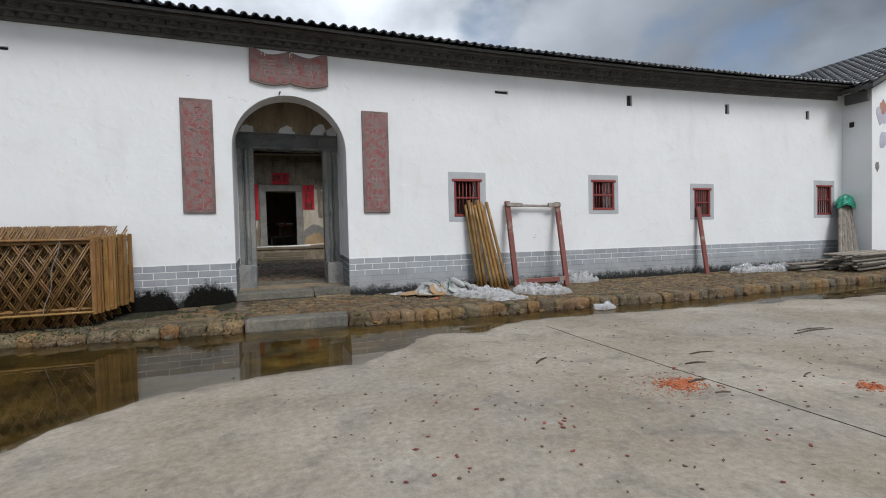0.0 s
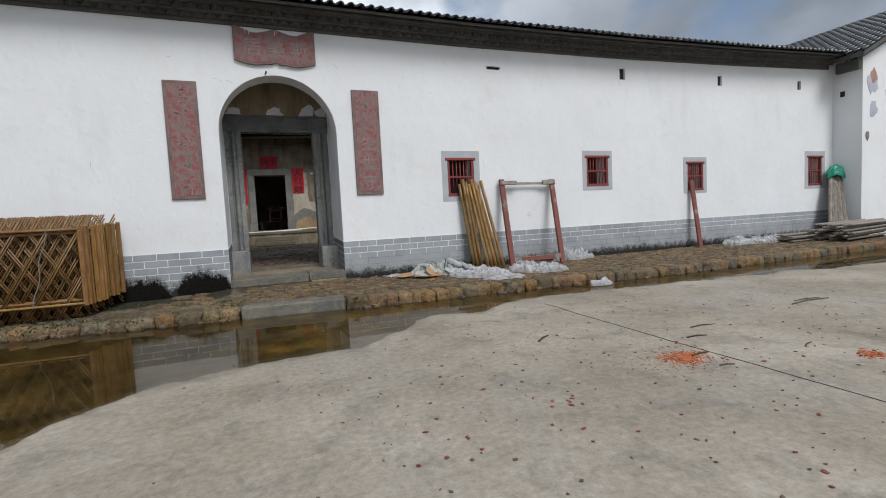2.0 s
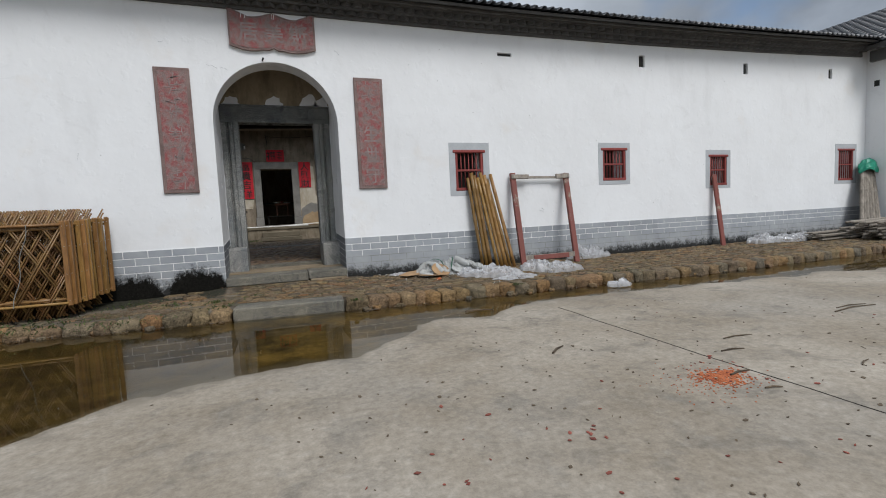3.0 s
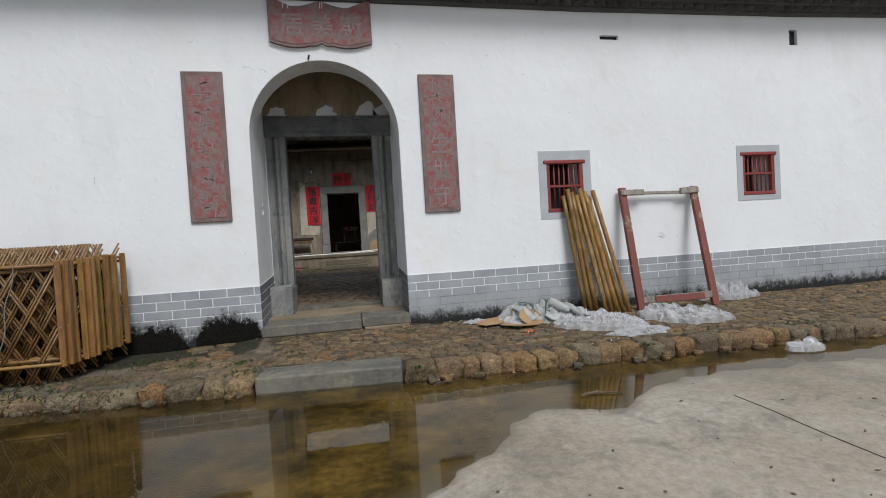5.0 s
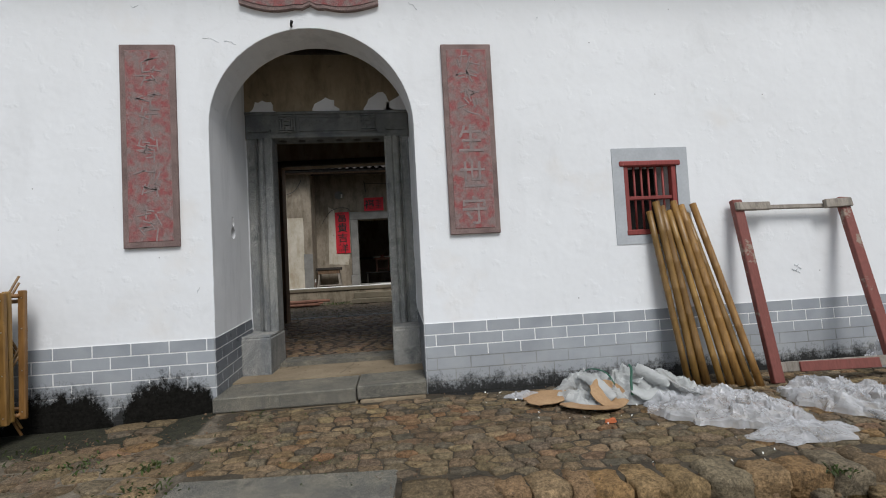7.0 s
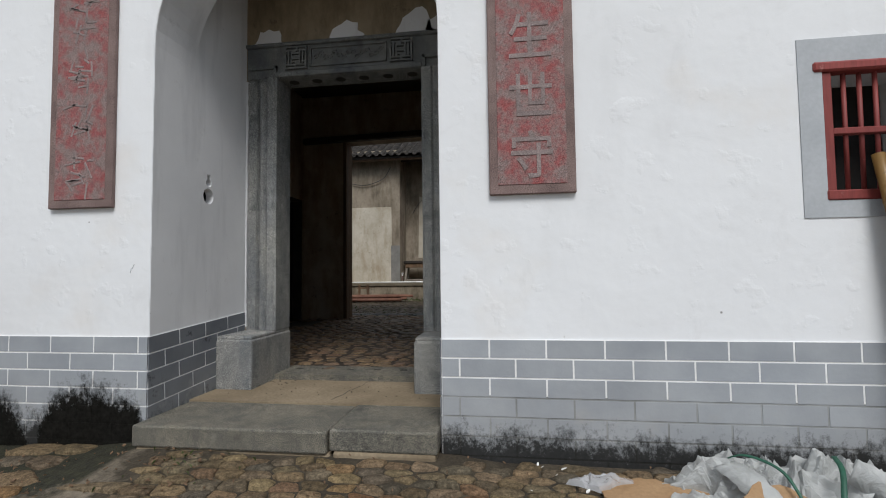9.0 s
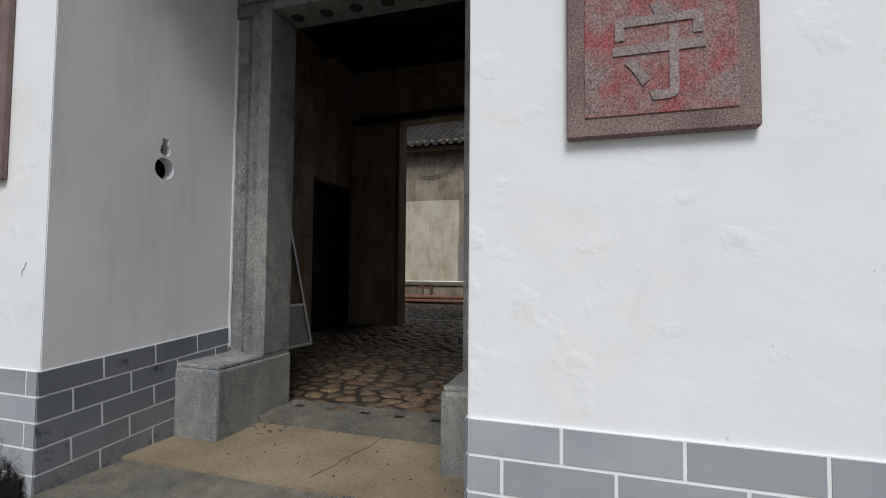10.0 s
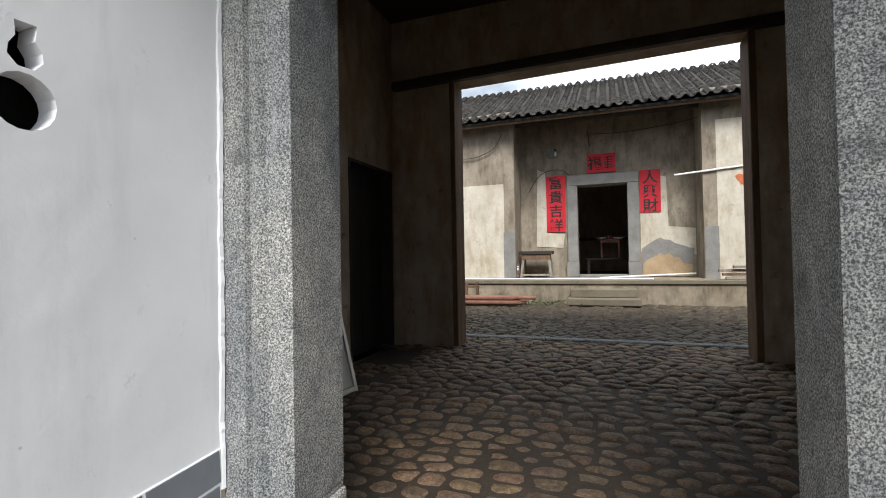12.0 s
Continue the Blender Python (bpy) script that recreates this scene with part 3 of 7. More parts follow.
def thing(name, place, label, category, group="", kind=""):
    ob = new(name)
    ob.empty_display_size = 0.1
    ob.location = place
    return tagged(ob, label, category, group, kind)


def structure(name, bm, material, label, category, smooth=False):
    return tagged(part(name, bm, material, None, "", smooth), label, category, "", "structure")


def box(bm, x0, x1, y0, y1, z0, z1, bevel=0.0, segs=1):
    m = Matrix.Translation(((x0 + x1) / 2, (y0 + y1) / 2, (z0 + z1) / 2)) @ Matrix.Diagonal((x1 - x0, y1 - y0, z1 - z0, 1))
    vs = bmesh.ops.create_cube(bm, size=1.0, matrix=m)["verts"]
    if bevel:
        es = {e for v in vs for e in v.link_edges}
        bmesh.ops.bevel(bm, geom=list(es), offset=bevel, segments=segs, affect="EDGES", profile=0.5)
    return bm


def block(*a, **k):
    return box(bmesh.new(), *a, **k)


def beam(bm, a, b, w, d, up=(0, -1, 0), bevel=0.004):
    """A squared timber from a to b, w wide across and d deep along up."""
    a, b = Vector(a), Vector(b)
    z = (b - a).normalized()
    y = Vector(up) - z * Vector(up).dot(z)
    y.normalize()
    x = y.cross(z)
    r = Matrix((x, y, z)).transposed().to_4x4()
    m = Matrix.Translation((a + b) / 2) @ r @ Matrix.Diagonal((w, d, (b - a).length, 1))
    vs = bmesh.ops.create_cube(bm, size=1.0, matrix=m)["verts"]
    if bevel:
        bmesh.ops.bevel(bm, geom=list({e for v in vs for e in v.link_edges}), offset=bevel, segments=1, affect="EDGES", profile=0.5)
    return bm


def rod(bm, a, b, r0, r1=None, segs=8, caps=True):
    a, b = Vector(a), Vector(b)
    d = b - a
    m = Matrix.Translation((a + b) / 2) @ d.to_track_quat("Z", "Y").to_matrix().to_4x4()
    bmesh.ops.create_cone(bm, cap_ends=caps, segments=segs, radius1=r0, radius2=r0 if r1 is None else r1, depth=d.length, matrix=m)
    return bm


def pole(bm, a, b, r, gap=0.34, segs=8, seed=0):
    """A bamboo culm with swollen nodes."""
    rnd = random.Random(seed)
    a, b = Vector(a), Vector(b)
    d = b - a
    n = max(1, int(d.length / gap))
    rings, q = [], d.to_track_quat("Z", "Y")
    t = 0.0
    stops = [(0.0, 1.0)]
    for i in range(n):
        t += 1.0 / (n + 1) * rnd.uniform(0.85, 1.15)
        e = 0.012 / d.length
        stops += [(t - e, 0.98), (t, 1.07), (t + e, 0.98)]
    stops.append((1.0, 0.97))
    for t, k in stops:
        c = a + d * t
        rings.append([bm.verts.new(c + q @ Vector((math.cos(j * math.tau / segs) * r * k, math.sin(j * math.tau / segs) * r * k, 0))) for j in range(segs)])
    for p, s in zip(rings, rings[1:]):
        for j in range(segs):
            bm.faces.new((p[j], p[(j + 1) % segs], s[(j + 1) % segs], s[j]))
    # flat caps on the cut ends
    for ring, back in ((rings[0], True), (rings[-1], False)):
        bm.faces.new(list(reversed(ring)) if back else ring)
    return bm


def plate(outline, holes, put, depth):
    """A slab from a flat outline with holes, laid by put(u, v, d) and made depth thick."""
    bm = bmesh.new()
    es = []
    for loop in (outline, *holes):
        vs = [bm.verts.new((u, v, 0)) for u, v in loop]
        es += [bm.edges.new((vs[i], vs[(i + 1) % len(vs)])) for i in range(len(vs))]
    bmesh.ops.triangle_fill(bm, use_beauty=True, use_dissolve=False, edges=es, normal=(0, 0, 1))
    r = bmesh.ops.extrude_face_region(bm, geom=list(bm.faces))
    for v in (g for g in r["geom"] if isinstance(g, bmesh.types.BMVert)):
        v.co.z = depth
    for v in bm.verts:
        v.co = put(*v.co)
    bmesh.ops.recalc_face_normals(bm, faces=bm.faces)
    return bm


def rect(u0, u1, v0, v1):
    return [(u0, v0), (u1, v0), (u1, v1), (u0, v1)]


def arch(half, spring, foot, n=28):
    """Outline of an arched opening from foot to a round head."""
    pts = [(-half, foot), (half, foot)]
    for i in range(n + 1):
        a = math.pi * i / n
        pts.append((half * math.cos(a), spring + half * math.sin(a)))
    return pts


def xz(y0):
    return lambda u, v, d: (u, y0 + d, v)


def smooth01(t):
    t = min(1.0, max(0.0, t))
    return t * t * (3 - 2 * t)


def at(table, x):
    """Straight-line interpolation in a short table of (x, value)."""
    return float(np.interp(x, [p[0] for p in table], [p[1] for p in table]))


class Heap:
    """Gathers many small pieces into one mesh."""

    def __init__(self):
        self.v, self.f, self.n = [], [], 0

    def add(self, verts, faces):
        self.v.append(np.asarray(verts, dtype=float))
        self.f += [tuple(i + self.n for i in f) for f in faces]
        self.n += len(verts)

    def link(self, name, material, parent=None, smooth=False):
        me = bpy.data.meshes.new(name)
        me.from_pydata(np.concatenate(self.v).tolist(), [], self.f)
        me.materials.append(material)
        if smooth:
            me.shade_smooth()
        ob = new(name, me)
        if parent is not None:
            ob.parent = parent
        return ob


def rubble_mesh(name, seed, material):
    """A rough squared block with worn edges, 1 x 1 in plan, from z = 0 to 1."""
    bm = bmesh.new()
    bmesh.ops.create_cube(bm, size=1.0)
    bmesh.ops.subdivide_edges(bm, edges=bm.edges, cuts=3, use_grid_fill=True)
    for v in bm.verts:
        c = v.co
        q = (abs(c.x * 2) ** 7 + abs(c.y * 2) ** 7 + abs(c.z * 2) ** 7) ** (1 / 7)
        c *= 1.0 / max(q, 0.6)
        d_ = noise.noise_vector((c.x * 1.9 + seed * 3.1, c.y * 1.9, c.z * 1.9 + seed)) * 0.15 + noise.noise_vector((c.x * 4.5 + seed, c.y * 4.5, c.z * 4.5)) * 0.10
        v.co = c + Vector((d_.x, d_.y, d_.z * 0.6)) + Vector((0, 0, 0.5))
    me_ = bpy.data.meshes.new(name)
    bm.to_mesh(me_)
    bm.free()
    me_.materials.append(material)
    me_.shade_smooth()
    return me_


def writing(name, text, size, material, m, parent=None, depth=0.004, bold=0.0, stretch=1.0):
    """Letters in the built-in font, as a mesh."""
    cu = bpy.data.curves.new(name, "FONT")
    cu.body, cu.size, cu.extrude, cu.offset = text, size, depth, bold
    cu.align_x, cu.align_y = "CENTER", "CENTER"
    tmp = bpy.data.objects.new(name, cu)
    me = bpy.data.meshes.new_from_object(tmp)
    bpy.data.objects.remove(tmp)
    me.materials.clear()
    me.materials.append(material)
    xs = [v.co.x for v in me.vertices] or [0]
    ys = [v.co.y for v in me.vertices] or [0]
    cx, cy = (min(xs) + max(xs)) / 2, (min(ys) + max(ys)) / 2
    for v in me.vertices:
        v.co.x, v.co.y = v.co.x - cx, (v.co.y - cy) * stretch
        v.co = m @ v.co
    ob = new(name, me)
    if parent is not None:
        ob.parent = parent
    return ob

# ---- ground, puddle, raised pavement ----
SHORE = [(-9, 0.5), (-5, 1.6), (-2.6, 3.1), (-2.11, 3.72), (-1.84, 4.12), (-1.42, 4.6), (-0.56, 4.75), (0.22, 4.82), (0.7, 4.95), (1.05, 5.25), (1.4, 5.75), (1.8, 5.90), (2.15, 5.62), (2.4, 5.72), (2.8, 5.95),
         (3.3, 6.18), (4.48, 6.12), (5.8, 5.95), (7.4, 5.85), (8.2, 5.5), (10.7, 5.3), (18, 5.2)]
KERB = [(-9, 8.5), (-4, 7.95), (-2.1, 7.64), (-0.9, 7.54), (0.75, 7.33), (3.2, 7.15), (5, 7.06), (7, 6.88), (12, 6.95), (18, 7.0)]


def ground_z(x, y):
    if abs(x) > 20 or y < -8 or y > 9.5:
        return 0.0
    d = y - at(SHORE, x) + 0.14 * noise.noise((x * 1.6, y * 1.6, 3.1)) + 0.12 * noise.noise((x * 4, y * 4, 1.7)) + 0.06 * noise.noise((x * 9, y * 9, 4.7))
    z = -0.034 * smooth01(d / 0.75)
    z += 0.004 * noise.noise((x * 0.9, y * 0.9, 9.0)) + 0.003 * noise.noise((x * 3.3, y * 3.3, 5.0))
    if d < 0:
        z += 0.006 * smooth01(-d / 0.5)
    # islands of dry concrete east of the gate
    z += 0.022 * smooth01(1.4 * noise.noise((x * 0.8 + 4, y * 1.3, 7.7)) - 0.1) * smooth01((x - 1.3) / 1.5) * smooth01((6.6 - y) / 0.6)
    return z * smooth01((20 - abs(x)) / 3)


def far_steps(lo, hi, fine, far):
    mid = list(np.arange(lo, hi + 1e-6, fine))
    out = [lo - d for d in reversed(far)] + mid + [hi + d for d in far]
    return [float(v) for v in out]


gx = far_steps(-7.0, 13.0, 0.1, (0.5, 1.5, 4, 10, 30, 100, 400, 1500))
gy = far_steps(-1.0, 8.8, 0.08, (0.5, 1.5, 4, 10, 30, 100, 400, 1500))
gv = [(x, y, ground_z(x, y)) for y in gy for x in gx]
nx = len(gx)
gf = [(j * nx + i, j * nx + i + 1, (j + 1) * nx + i + 1, (j + 1) * nx + i) for j in range(len(gy) - 1) for i in range(nx - 1)]
me = bpy.data.meshes.new("ground")
me.from_pydata(gv, [], gf)
me.materials.append(M_CONCRETE)
me.shade_smooth()
ground = tagged(new("ground", me), "pale weathered concrete forecourt with damp stains", "ground", "", "structure")

bm = bmesh.new()
wx = np.linspace(-14, 16.4, 60)
lowv = [bm.verts.new((x, at(SHORE, x) - 1.2, -0.006)) for x in wx]
hiv = [bm.verts.new((x, at(KERB, x) + 0.2, -0.006)) for x in wx]
for i in range(len(wx) - 1):
    bm.faces.new((lowv[i], lowv[i + 1], hiv[i + 1], hiv[i]))
water = structure("water", bm, M_WATER, "shallow brown puddle reflecting the white wall", "puddle")

# the joint between two concrete bays
bm = bmesh.new()
jp = [(at([(-3.0, 3.24), (1.9, 3.27), (3.5, 3.28), (6.0, 3.36)], y), y) for y in np.arange(-3.0, 5.9, 0.1)]
jp = [(x + 0.006 * noise.noise((y * 2, 1.0, 0.0)), y) for x, y in jp]
for (x0, y0), (x1, y1) in zip(jp, jp[1:]):
    beam(bm, (x0, y0, ground_z(x0, y0) + 0.002), (x1, y1, ground_z(x1, y1) + 0.002), 0.0045, 0.006, (0, 0, 1), 0)
joint = structure("trim_concrete_joint", bm, M_CRACK, "dark thin joint between concrete bays", "joint")


def pave_z(x, y):
    yk = at(KERB, x)
    t = min(1.0, max(0.0, (y - yk) / (9.3 - yk)))
    low = 0.035 * smooth01((-1.2 - x) / 1.0)
    # soil trodden up against the gate step
    heap = 0.04 * smooth01((y - 8.5) / 0.6) * (1 - smooth01((abs(x) - 1.0) / 0.5))
    return 0.15 + 0.075 * t - low + heap + 0.008 * noise.noise((x * 1.3, y * 1.3, 2.0))


bm = bmesh.new()
px = list(np.arange(-9, 16.6, 0.09))
rows_v = []
for x in px:
    yk = at(KERB, x) + 0.1
    col = [bm.verts.new((x, yk, -0.15))]
    for j in range(22):
        y = yk + (9.32 - yk) * j / 21
        col.append(bm.verts.new((x, y, pave_z(x, y) - 0.015 + 0.011 * noise.noise((x * 3.1, y * 3.1, 9.0)) + 0.005 * noise.noise((x * 9.0, y * 9.0, 3.0)))))
    rows_v.append(col)
for a, b in zip(rows_v, rows_v[1:]):
    for j in range(22):
        bm.faces.new((a[j], b[j], b[j + 1], a[j + 1]))
pavement = structure("pavement", bm, M_PAVE_SOIL, "raised cobbled pavement along the house front", "pavement", True)

# ---- front wall ----
EAVE = [(-9, 0.0), (4, 0.0), (8, 0.06), (12, 0.17), (16.5, 0.34)]


def lift(x):
    return at(EAVE, x)


WINDOWS = [((-5.50, -4.60, 2.04, 2.76), (-5.38, -4.70, 2.13, 2.66)), ((3.21, 4.10, 1.69, 2.76), (3.34, 3.96, 1.80, 2.61)), ((6.86, 7.75, 1.83, 2.78), (6.98, 7.63, 1.93, 2.66)),
           ((10.14, 10.99, 1.66, 2.62), (10.28, 10.86, 1.74, 2.50)), ((15.14, 16.10, 1.66, 2.80), (15.29, 15.96, 1.76, 2.66))]
SLOTS = [(4.38, 4.71, 4.535, 4.605), (8.06, 8.23, 4.53, 4.80), (11.45, 11.61, 4.56, 4.83), (14.79, 14.95, 4.62, 4.88), (-4.46, -4.24, 4.50, 4.56)]
top = [(x, 5.12 + lift(x)) for x in (16.5, 12, 8, 4, -9)]
gate = arch(1.045, 3.085, -0.05)
outline = [(-9, -0.05)] + gate[:1] + list(reversed(gate[2:])) + gate[1:2] + [(16.5, -0.05)] + top
wall_front = structure("wall_front", plate(outline, [rect(*r) for _, r in WINDOWS] + [rect(*s) for s in SLOTS], xz(9.3), 0.45),
                       M_WHITE, "white limewashed front wall with an arched gateway", "wall")

# recess side walls with a gourd-shaped hole, walls and ceiling behind the arch
gourd = [(9.932 + 0.068 * math.cos(a), 2.07 + 0.068 * math.sin(a)) for a in np.linspace(math.tau, 0, 18, endpoint=False)]
neck = [(9.918, 2.150), (9.898, 2.172), (9.900, 2.196), (9.914, 2.220), (9.911, 2.256), (9.958, 2.258), (9.954, 2.220), (9.969, 2.196), (9.971, 2.172), (9.952, 2.150)]
for side, nm in ((-1, "wall_recess_west"), (1, "wall_recess_east")):
    bm = plate(rect(9.75, 10.50, 0.1, 5.0), [gourd, neck], lambda u, v, d: (side * (1.041 + d), u, v), 0.07)
    structure(nm, bm, M_REVEAL, "pale grey rendered recess wall with a gourd-shaped hole", "wall")
    # solid black block behind the slab makes the gourd hole look dark
    structure(nm + "_backing", block(*sorted((side * 1.25, side * 1.6)), 9.75, 10.5, 0.1, 5.0), M_BLACK, "black backing block for the dark behind the gourd hole", "wall")
# thin grey coat on the sides and soffit of the arch
head = arch(1.045, 3.085, 0.15, 28)
inner = [(u * (1.041 / 1.045), v if v < 0.2 else (v if v <= 3.085 else 3.085 + (v - 3.085) * 1.041 / 1.045)) for u, v in head]
bm = bmesh.new()
ring_o = head[1:] + head[:1]
ring_i = inner[1:] + inner[:1]
va = [[bm.verts.new((u, y, v)) for u, v in r] for r, y in ((ring_o, 9.304), (ring_i, 9.304), (ring_i, 9.75), (ring_o, 9.75))]
for k in range(4):
    p, q = va[k], va[(k + 1) % 4]
    for i in range(len(p) - 1):
        bm.faces.new((p[i], p[i + 1], q[i + 1], q[i]))
bmesh.ops.recalc_face_normals(bm, faces=bm.faces)
structure("trim_arch_reveal", bm, M_REVEAL, "pale grey rendered reveal of the arch", "reveal")
structure("ceiling_recess", block(-1.05, 1.05, 9.74, 10.5, 4.62, 4.7), M_DARKWOOD, "dark boards over the gate recess", "ceiling")
structure("wall_tympanum", block(-1.045, 1.045, 10.52, 10.75, 3.66, 4.42), M_TYMP, "smoke-stained plaster panel above the gate lintel", "wall")
bm = block(-1.045, 1.045, 10.50, 10.75, 4.42, 4.62, 0.01)
structure("trim_tympanum_beam", bm, M_DARKWOOD, "blackened beam above the gate", "beam")
# remains of whitewash along the lintel
for cx, w, hgt in ((-0.82, 0.17, 0.17), (-0.02, 0.17, 0.19), (0.66, 0.2, 0.26), (0.9, 0.15, 0.2)):
    r = random.Random(int(cx * 100))
    pts = [(cx - w, 3.665), (cx + w, 3.665)] + [(cx + w * math.cos(a) * r.uniform(0.7, 1.05), 3.665 + hgt * math.sin(a) * r.uniform(0.75, 1.1)) for a in np.linspace(0.15, math.pi - 0.15, 9)]
    structure("trim_limewash_remnant", plate(pts, [], xz(10.514), 0.008), M_REVEAL, "flaking remnant of grey whitewash", "plaster")

# ---- cornice and front roof ----
bm = bmesh.new()
cx = [-9, -4, 0, 4, 8, 12, 16.2]
for x0, x1 in zip(cx, cx[1:]):
    for y0, z0, z1 in ((9.25, 4.96, 5.015), (9.13, 5.085, 5.125), (9.03, 5.195, 5.225), (8.96, 5.225, 5.262)):
        beam(bm, (x0, (y0 + 9.32) / 2, (z0 + z1) / 2 + lift(x0)), (x1, (y0 + 9.32) / 2, (z0 + z1) / 2 + lift(x1)), z1 - z0, 9.32 - y0, (0, 1, 0), 0.0)
    beam(bm, (x0, 9.285, 5.10 + lift(x0)), (x1, 9.285, 5.10 + lift(x1)), 0.20, 0.06, (0, 1, 0), 0.0)
cornice = structure("trim_cornice", bm, M_CORNICE, "dark grey stepped brick cornice with dog-tooth course", "cornice")
tooth = bmesh.new()
lo_, hi_ = ([tooth.verts.new((a, b, c)) for a, b in ((-0.095, 0.0), (-0.095, 0.06), (0.095, 0.06), (0.095, 0.0), (0.0, -0.10))] for c in (-0.034, 0.034))
tooth.faces.new(lo_)
tooth.faces.new(hi_[::-1])
for i in range(5):
    tooth.faces.new((lo_[i], lo_[(i + 1) % 5], hi_[(i + 1) % 5], hi_[i]))
bmesh.ops.recalc_face_normals(tooth, faces=tooth.faces)
tooth_me = bpy.data.meshes.new("dog_tooth")
tooth.to_mesh(tooth_me)
tooth.free()
tooth_me.materials.append(M_CORNICE)
for row_, (yt, zt) in enumerate(((9.24, 5.05), (9.14, 5.16))):
    for i in range(123):
        x = -8.6 + (i + 0.5 * row_) * 0.2
        ob = new("dog_tooth", tooth_me)
        ob.parent = cornice
        ob.location = (x, yt, zt + lift(x))


def tile_shape(r, length, thick=0.012, n=6, flare=1.0):
    """A curved cover tile, its axis along y, low end at y = 0."""
    v, f = [], []
    for y, k in ((0.0, flare), (length, 1.0)):
        for rr in (r * k, r * k - thick):
            v += [(rr * math.cos(a), y, rr * math.sin(a)) for a in np.linspace(0, math.pi, n)]
    o0, i0, o1, i1 = 0, n, 2 * n, 3 * n
    for j in range(n - 1):
        f += [(o0 + j, o0 + j + 1, o1 + j + 1, o1 + j), (i0 + j, i1 + j, i1 + j + 1, i0 + j + 1), (o0 + j, i0 + j, i0 + j + 1, o0 + j + 1)]
    f += [(o0, o1, i1, i0), (o0 + n - 1, i0 + n - 1, i1 + n - 1, o1 + n - 1)]
    return np.array(v), f


def tiled_slope(owner, xs, eave, ridge, r, exposure, mat_pc, mat_heap, piece_rows, seed, zlift=None, sag=0.0, per=0.0, hollow=False):
    """Cover tiles up a slope from the eave (y, z) to the ridge (y, z)."""
    rnd = random.Random(seed)
    (y0, z0), (y1, z1) = eave, ridge
    slope = math.atan2(z1 - z0, abs(y1 - y0))
    sgn = 1 if y1 > y0 else -1
    run = math.hypot(z1 - z0, y1 - y0)
    v, f = tile_shape(r, exposure * 1.35, 0.014, 6, 1.08)
    if hollow:
        v = v * np.array((1.0, 1.0, -0.8)) + np.array((0.0, 0.0, r * 0.7))
        f = [q[::-1] for q in f]
    me = bpy.data.meshes.new("roof_tile")
    me.from_pydata(v.tolist(), [], f)
    me.materials.append(mat_pc)
    me.shade_smooth()
    heap = Heap()
    for x in xs:
        wob = rnd.uniform(-0.012, 0.012)
        for k in range(int(run / exposure)):
            s = k * exposure
            zz = (zlift(x, s / run) if zlift else 0.0) + sag * math.sin(s / run * math.pi)
            m = Matrix.Translation((x + wob + rnd.uniform(-per, per), y0 + sgn * math.cos(slope) * s, z0 + math.sin(slope) * s + zz + rnd.uniform(0, per)))
            m = m @ Euler((slope - 0.05, 0, 0 if sgn > 0 else math.pi)).to_matrix().to_4x4() @ Matrix.Rotation(rnd.uniform(-per, per) * 2, 4, "Z")
            if sgn < 0:  # the far side of the roof
                m = Matrix.Translation(m.translation) @ Matrix.Rotation(math.pi, 4, "Z") @ Matrix.Rotation(slope - 0.05, 4, "X")
            if k < piece_rows:
                ob = new("roof_tile", me)
                ob.parent = owner
                ob.matrix_basis = m
            else:
                mm = np.array(m)
                heap.add(v @ mm[:3, :3].T + mm[:3, 3], f)
    if heap.n:
        tagged(heap.link("roof_tiles", mat_heap, owner, True), kind="stuff")


RIDGE_UP = [(-9, 0.0), (12, 0.0), (16.5, 0.15), (21, 0.55)]


def roof_lift(x, t):
    """How far the roof surface is raised, t of the way from eave to ridge."""
    return lift(x) + t * at(RIDGE_UP, x)


bm = bmesh.new()
for x0, x1 in zip(cx[:-1] + [16.2], cx[1:] + [20.5]):
    for ya, za, yb, zb, ta, tb in ((8.80, 5.27, 12.4, 6.50, 0, 1), (12.4, 6.50, 15.6, 5.45, 1, 0)):
        q = [(x0, ya, za + roof_lift(x0, ta)), (x1, ya, za + roof_lift(x1, ta)), (x1, yb, zb + roof_lift(x1, tb)), (x0, yb, zb + roof_lift(x0, tb))]
        lo = [bm.verts.new((a, b, c - 0.05)) for a, b, c in q]
        hi = [bm.verts.new(c) for c in q]
        bm.faces.new(hi)
        bm.faces.new(list(reversed(lo)))
        for i in range(4):
            bm.faces.new((lo[i], lo[(i + 1) % 4], hi[(i + 1) % 4], hi[i]))
roof_front = structure("roof_front", bm, M_CORNICE, "dark glazed tile roof along the front range", "roof")
cols = [-8.9 + 0.19 * i for i in range(152)]
tiled_slope(roof_front, cols, (8.72, 5.285), (12.4, 6.545), 0.064, 0.30, M_TILE_PC, M_TILE, 2, 4, roof_lift, 0.0, 0.004)
tiled_slope(roof_front, [c_ + 0.095 for c_ in cols], (8.70, 5.285), (12.4, 6.545), 0.066, 0.30, M_TILE_PC, M_TILE, 1, 6, roof_lift, 0.0, 0.003, True)
tiled_slope(roof_front, cols[::2], (15.6, 5.45), (12.4, 6.545), 0.075, 0.45, M_TILE_PC, M_TILE, 0, 5, roof_lift, 0.0, 0.004)
bm = bmesh.new()
for x0, x1 in zip(cx, cx[1:-1] + [20.5]):
    beam(bm, (x0, 12.4, 6.55 + roof_lift(x0, 1)), (x1, 12.4, 6.55 + roof_lift(x1, 1)), 0.12, 0.22, (0, 1, 0), 0.03)
part("ridge", bm, M_TILE, roof_front)

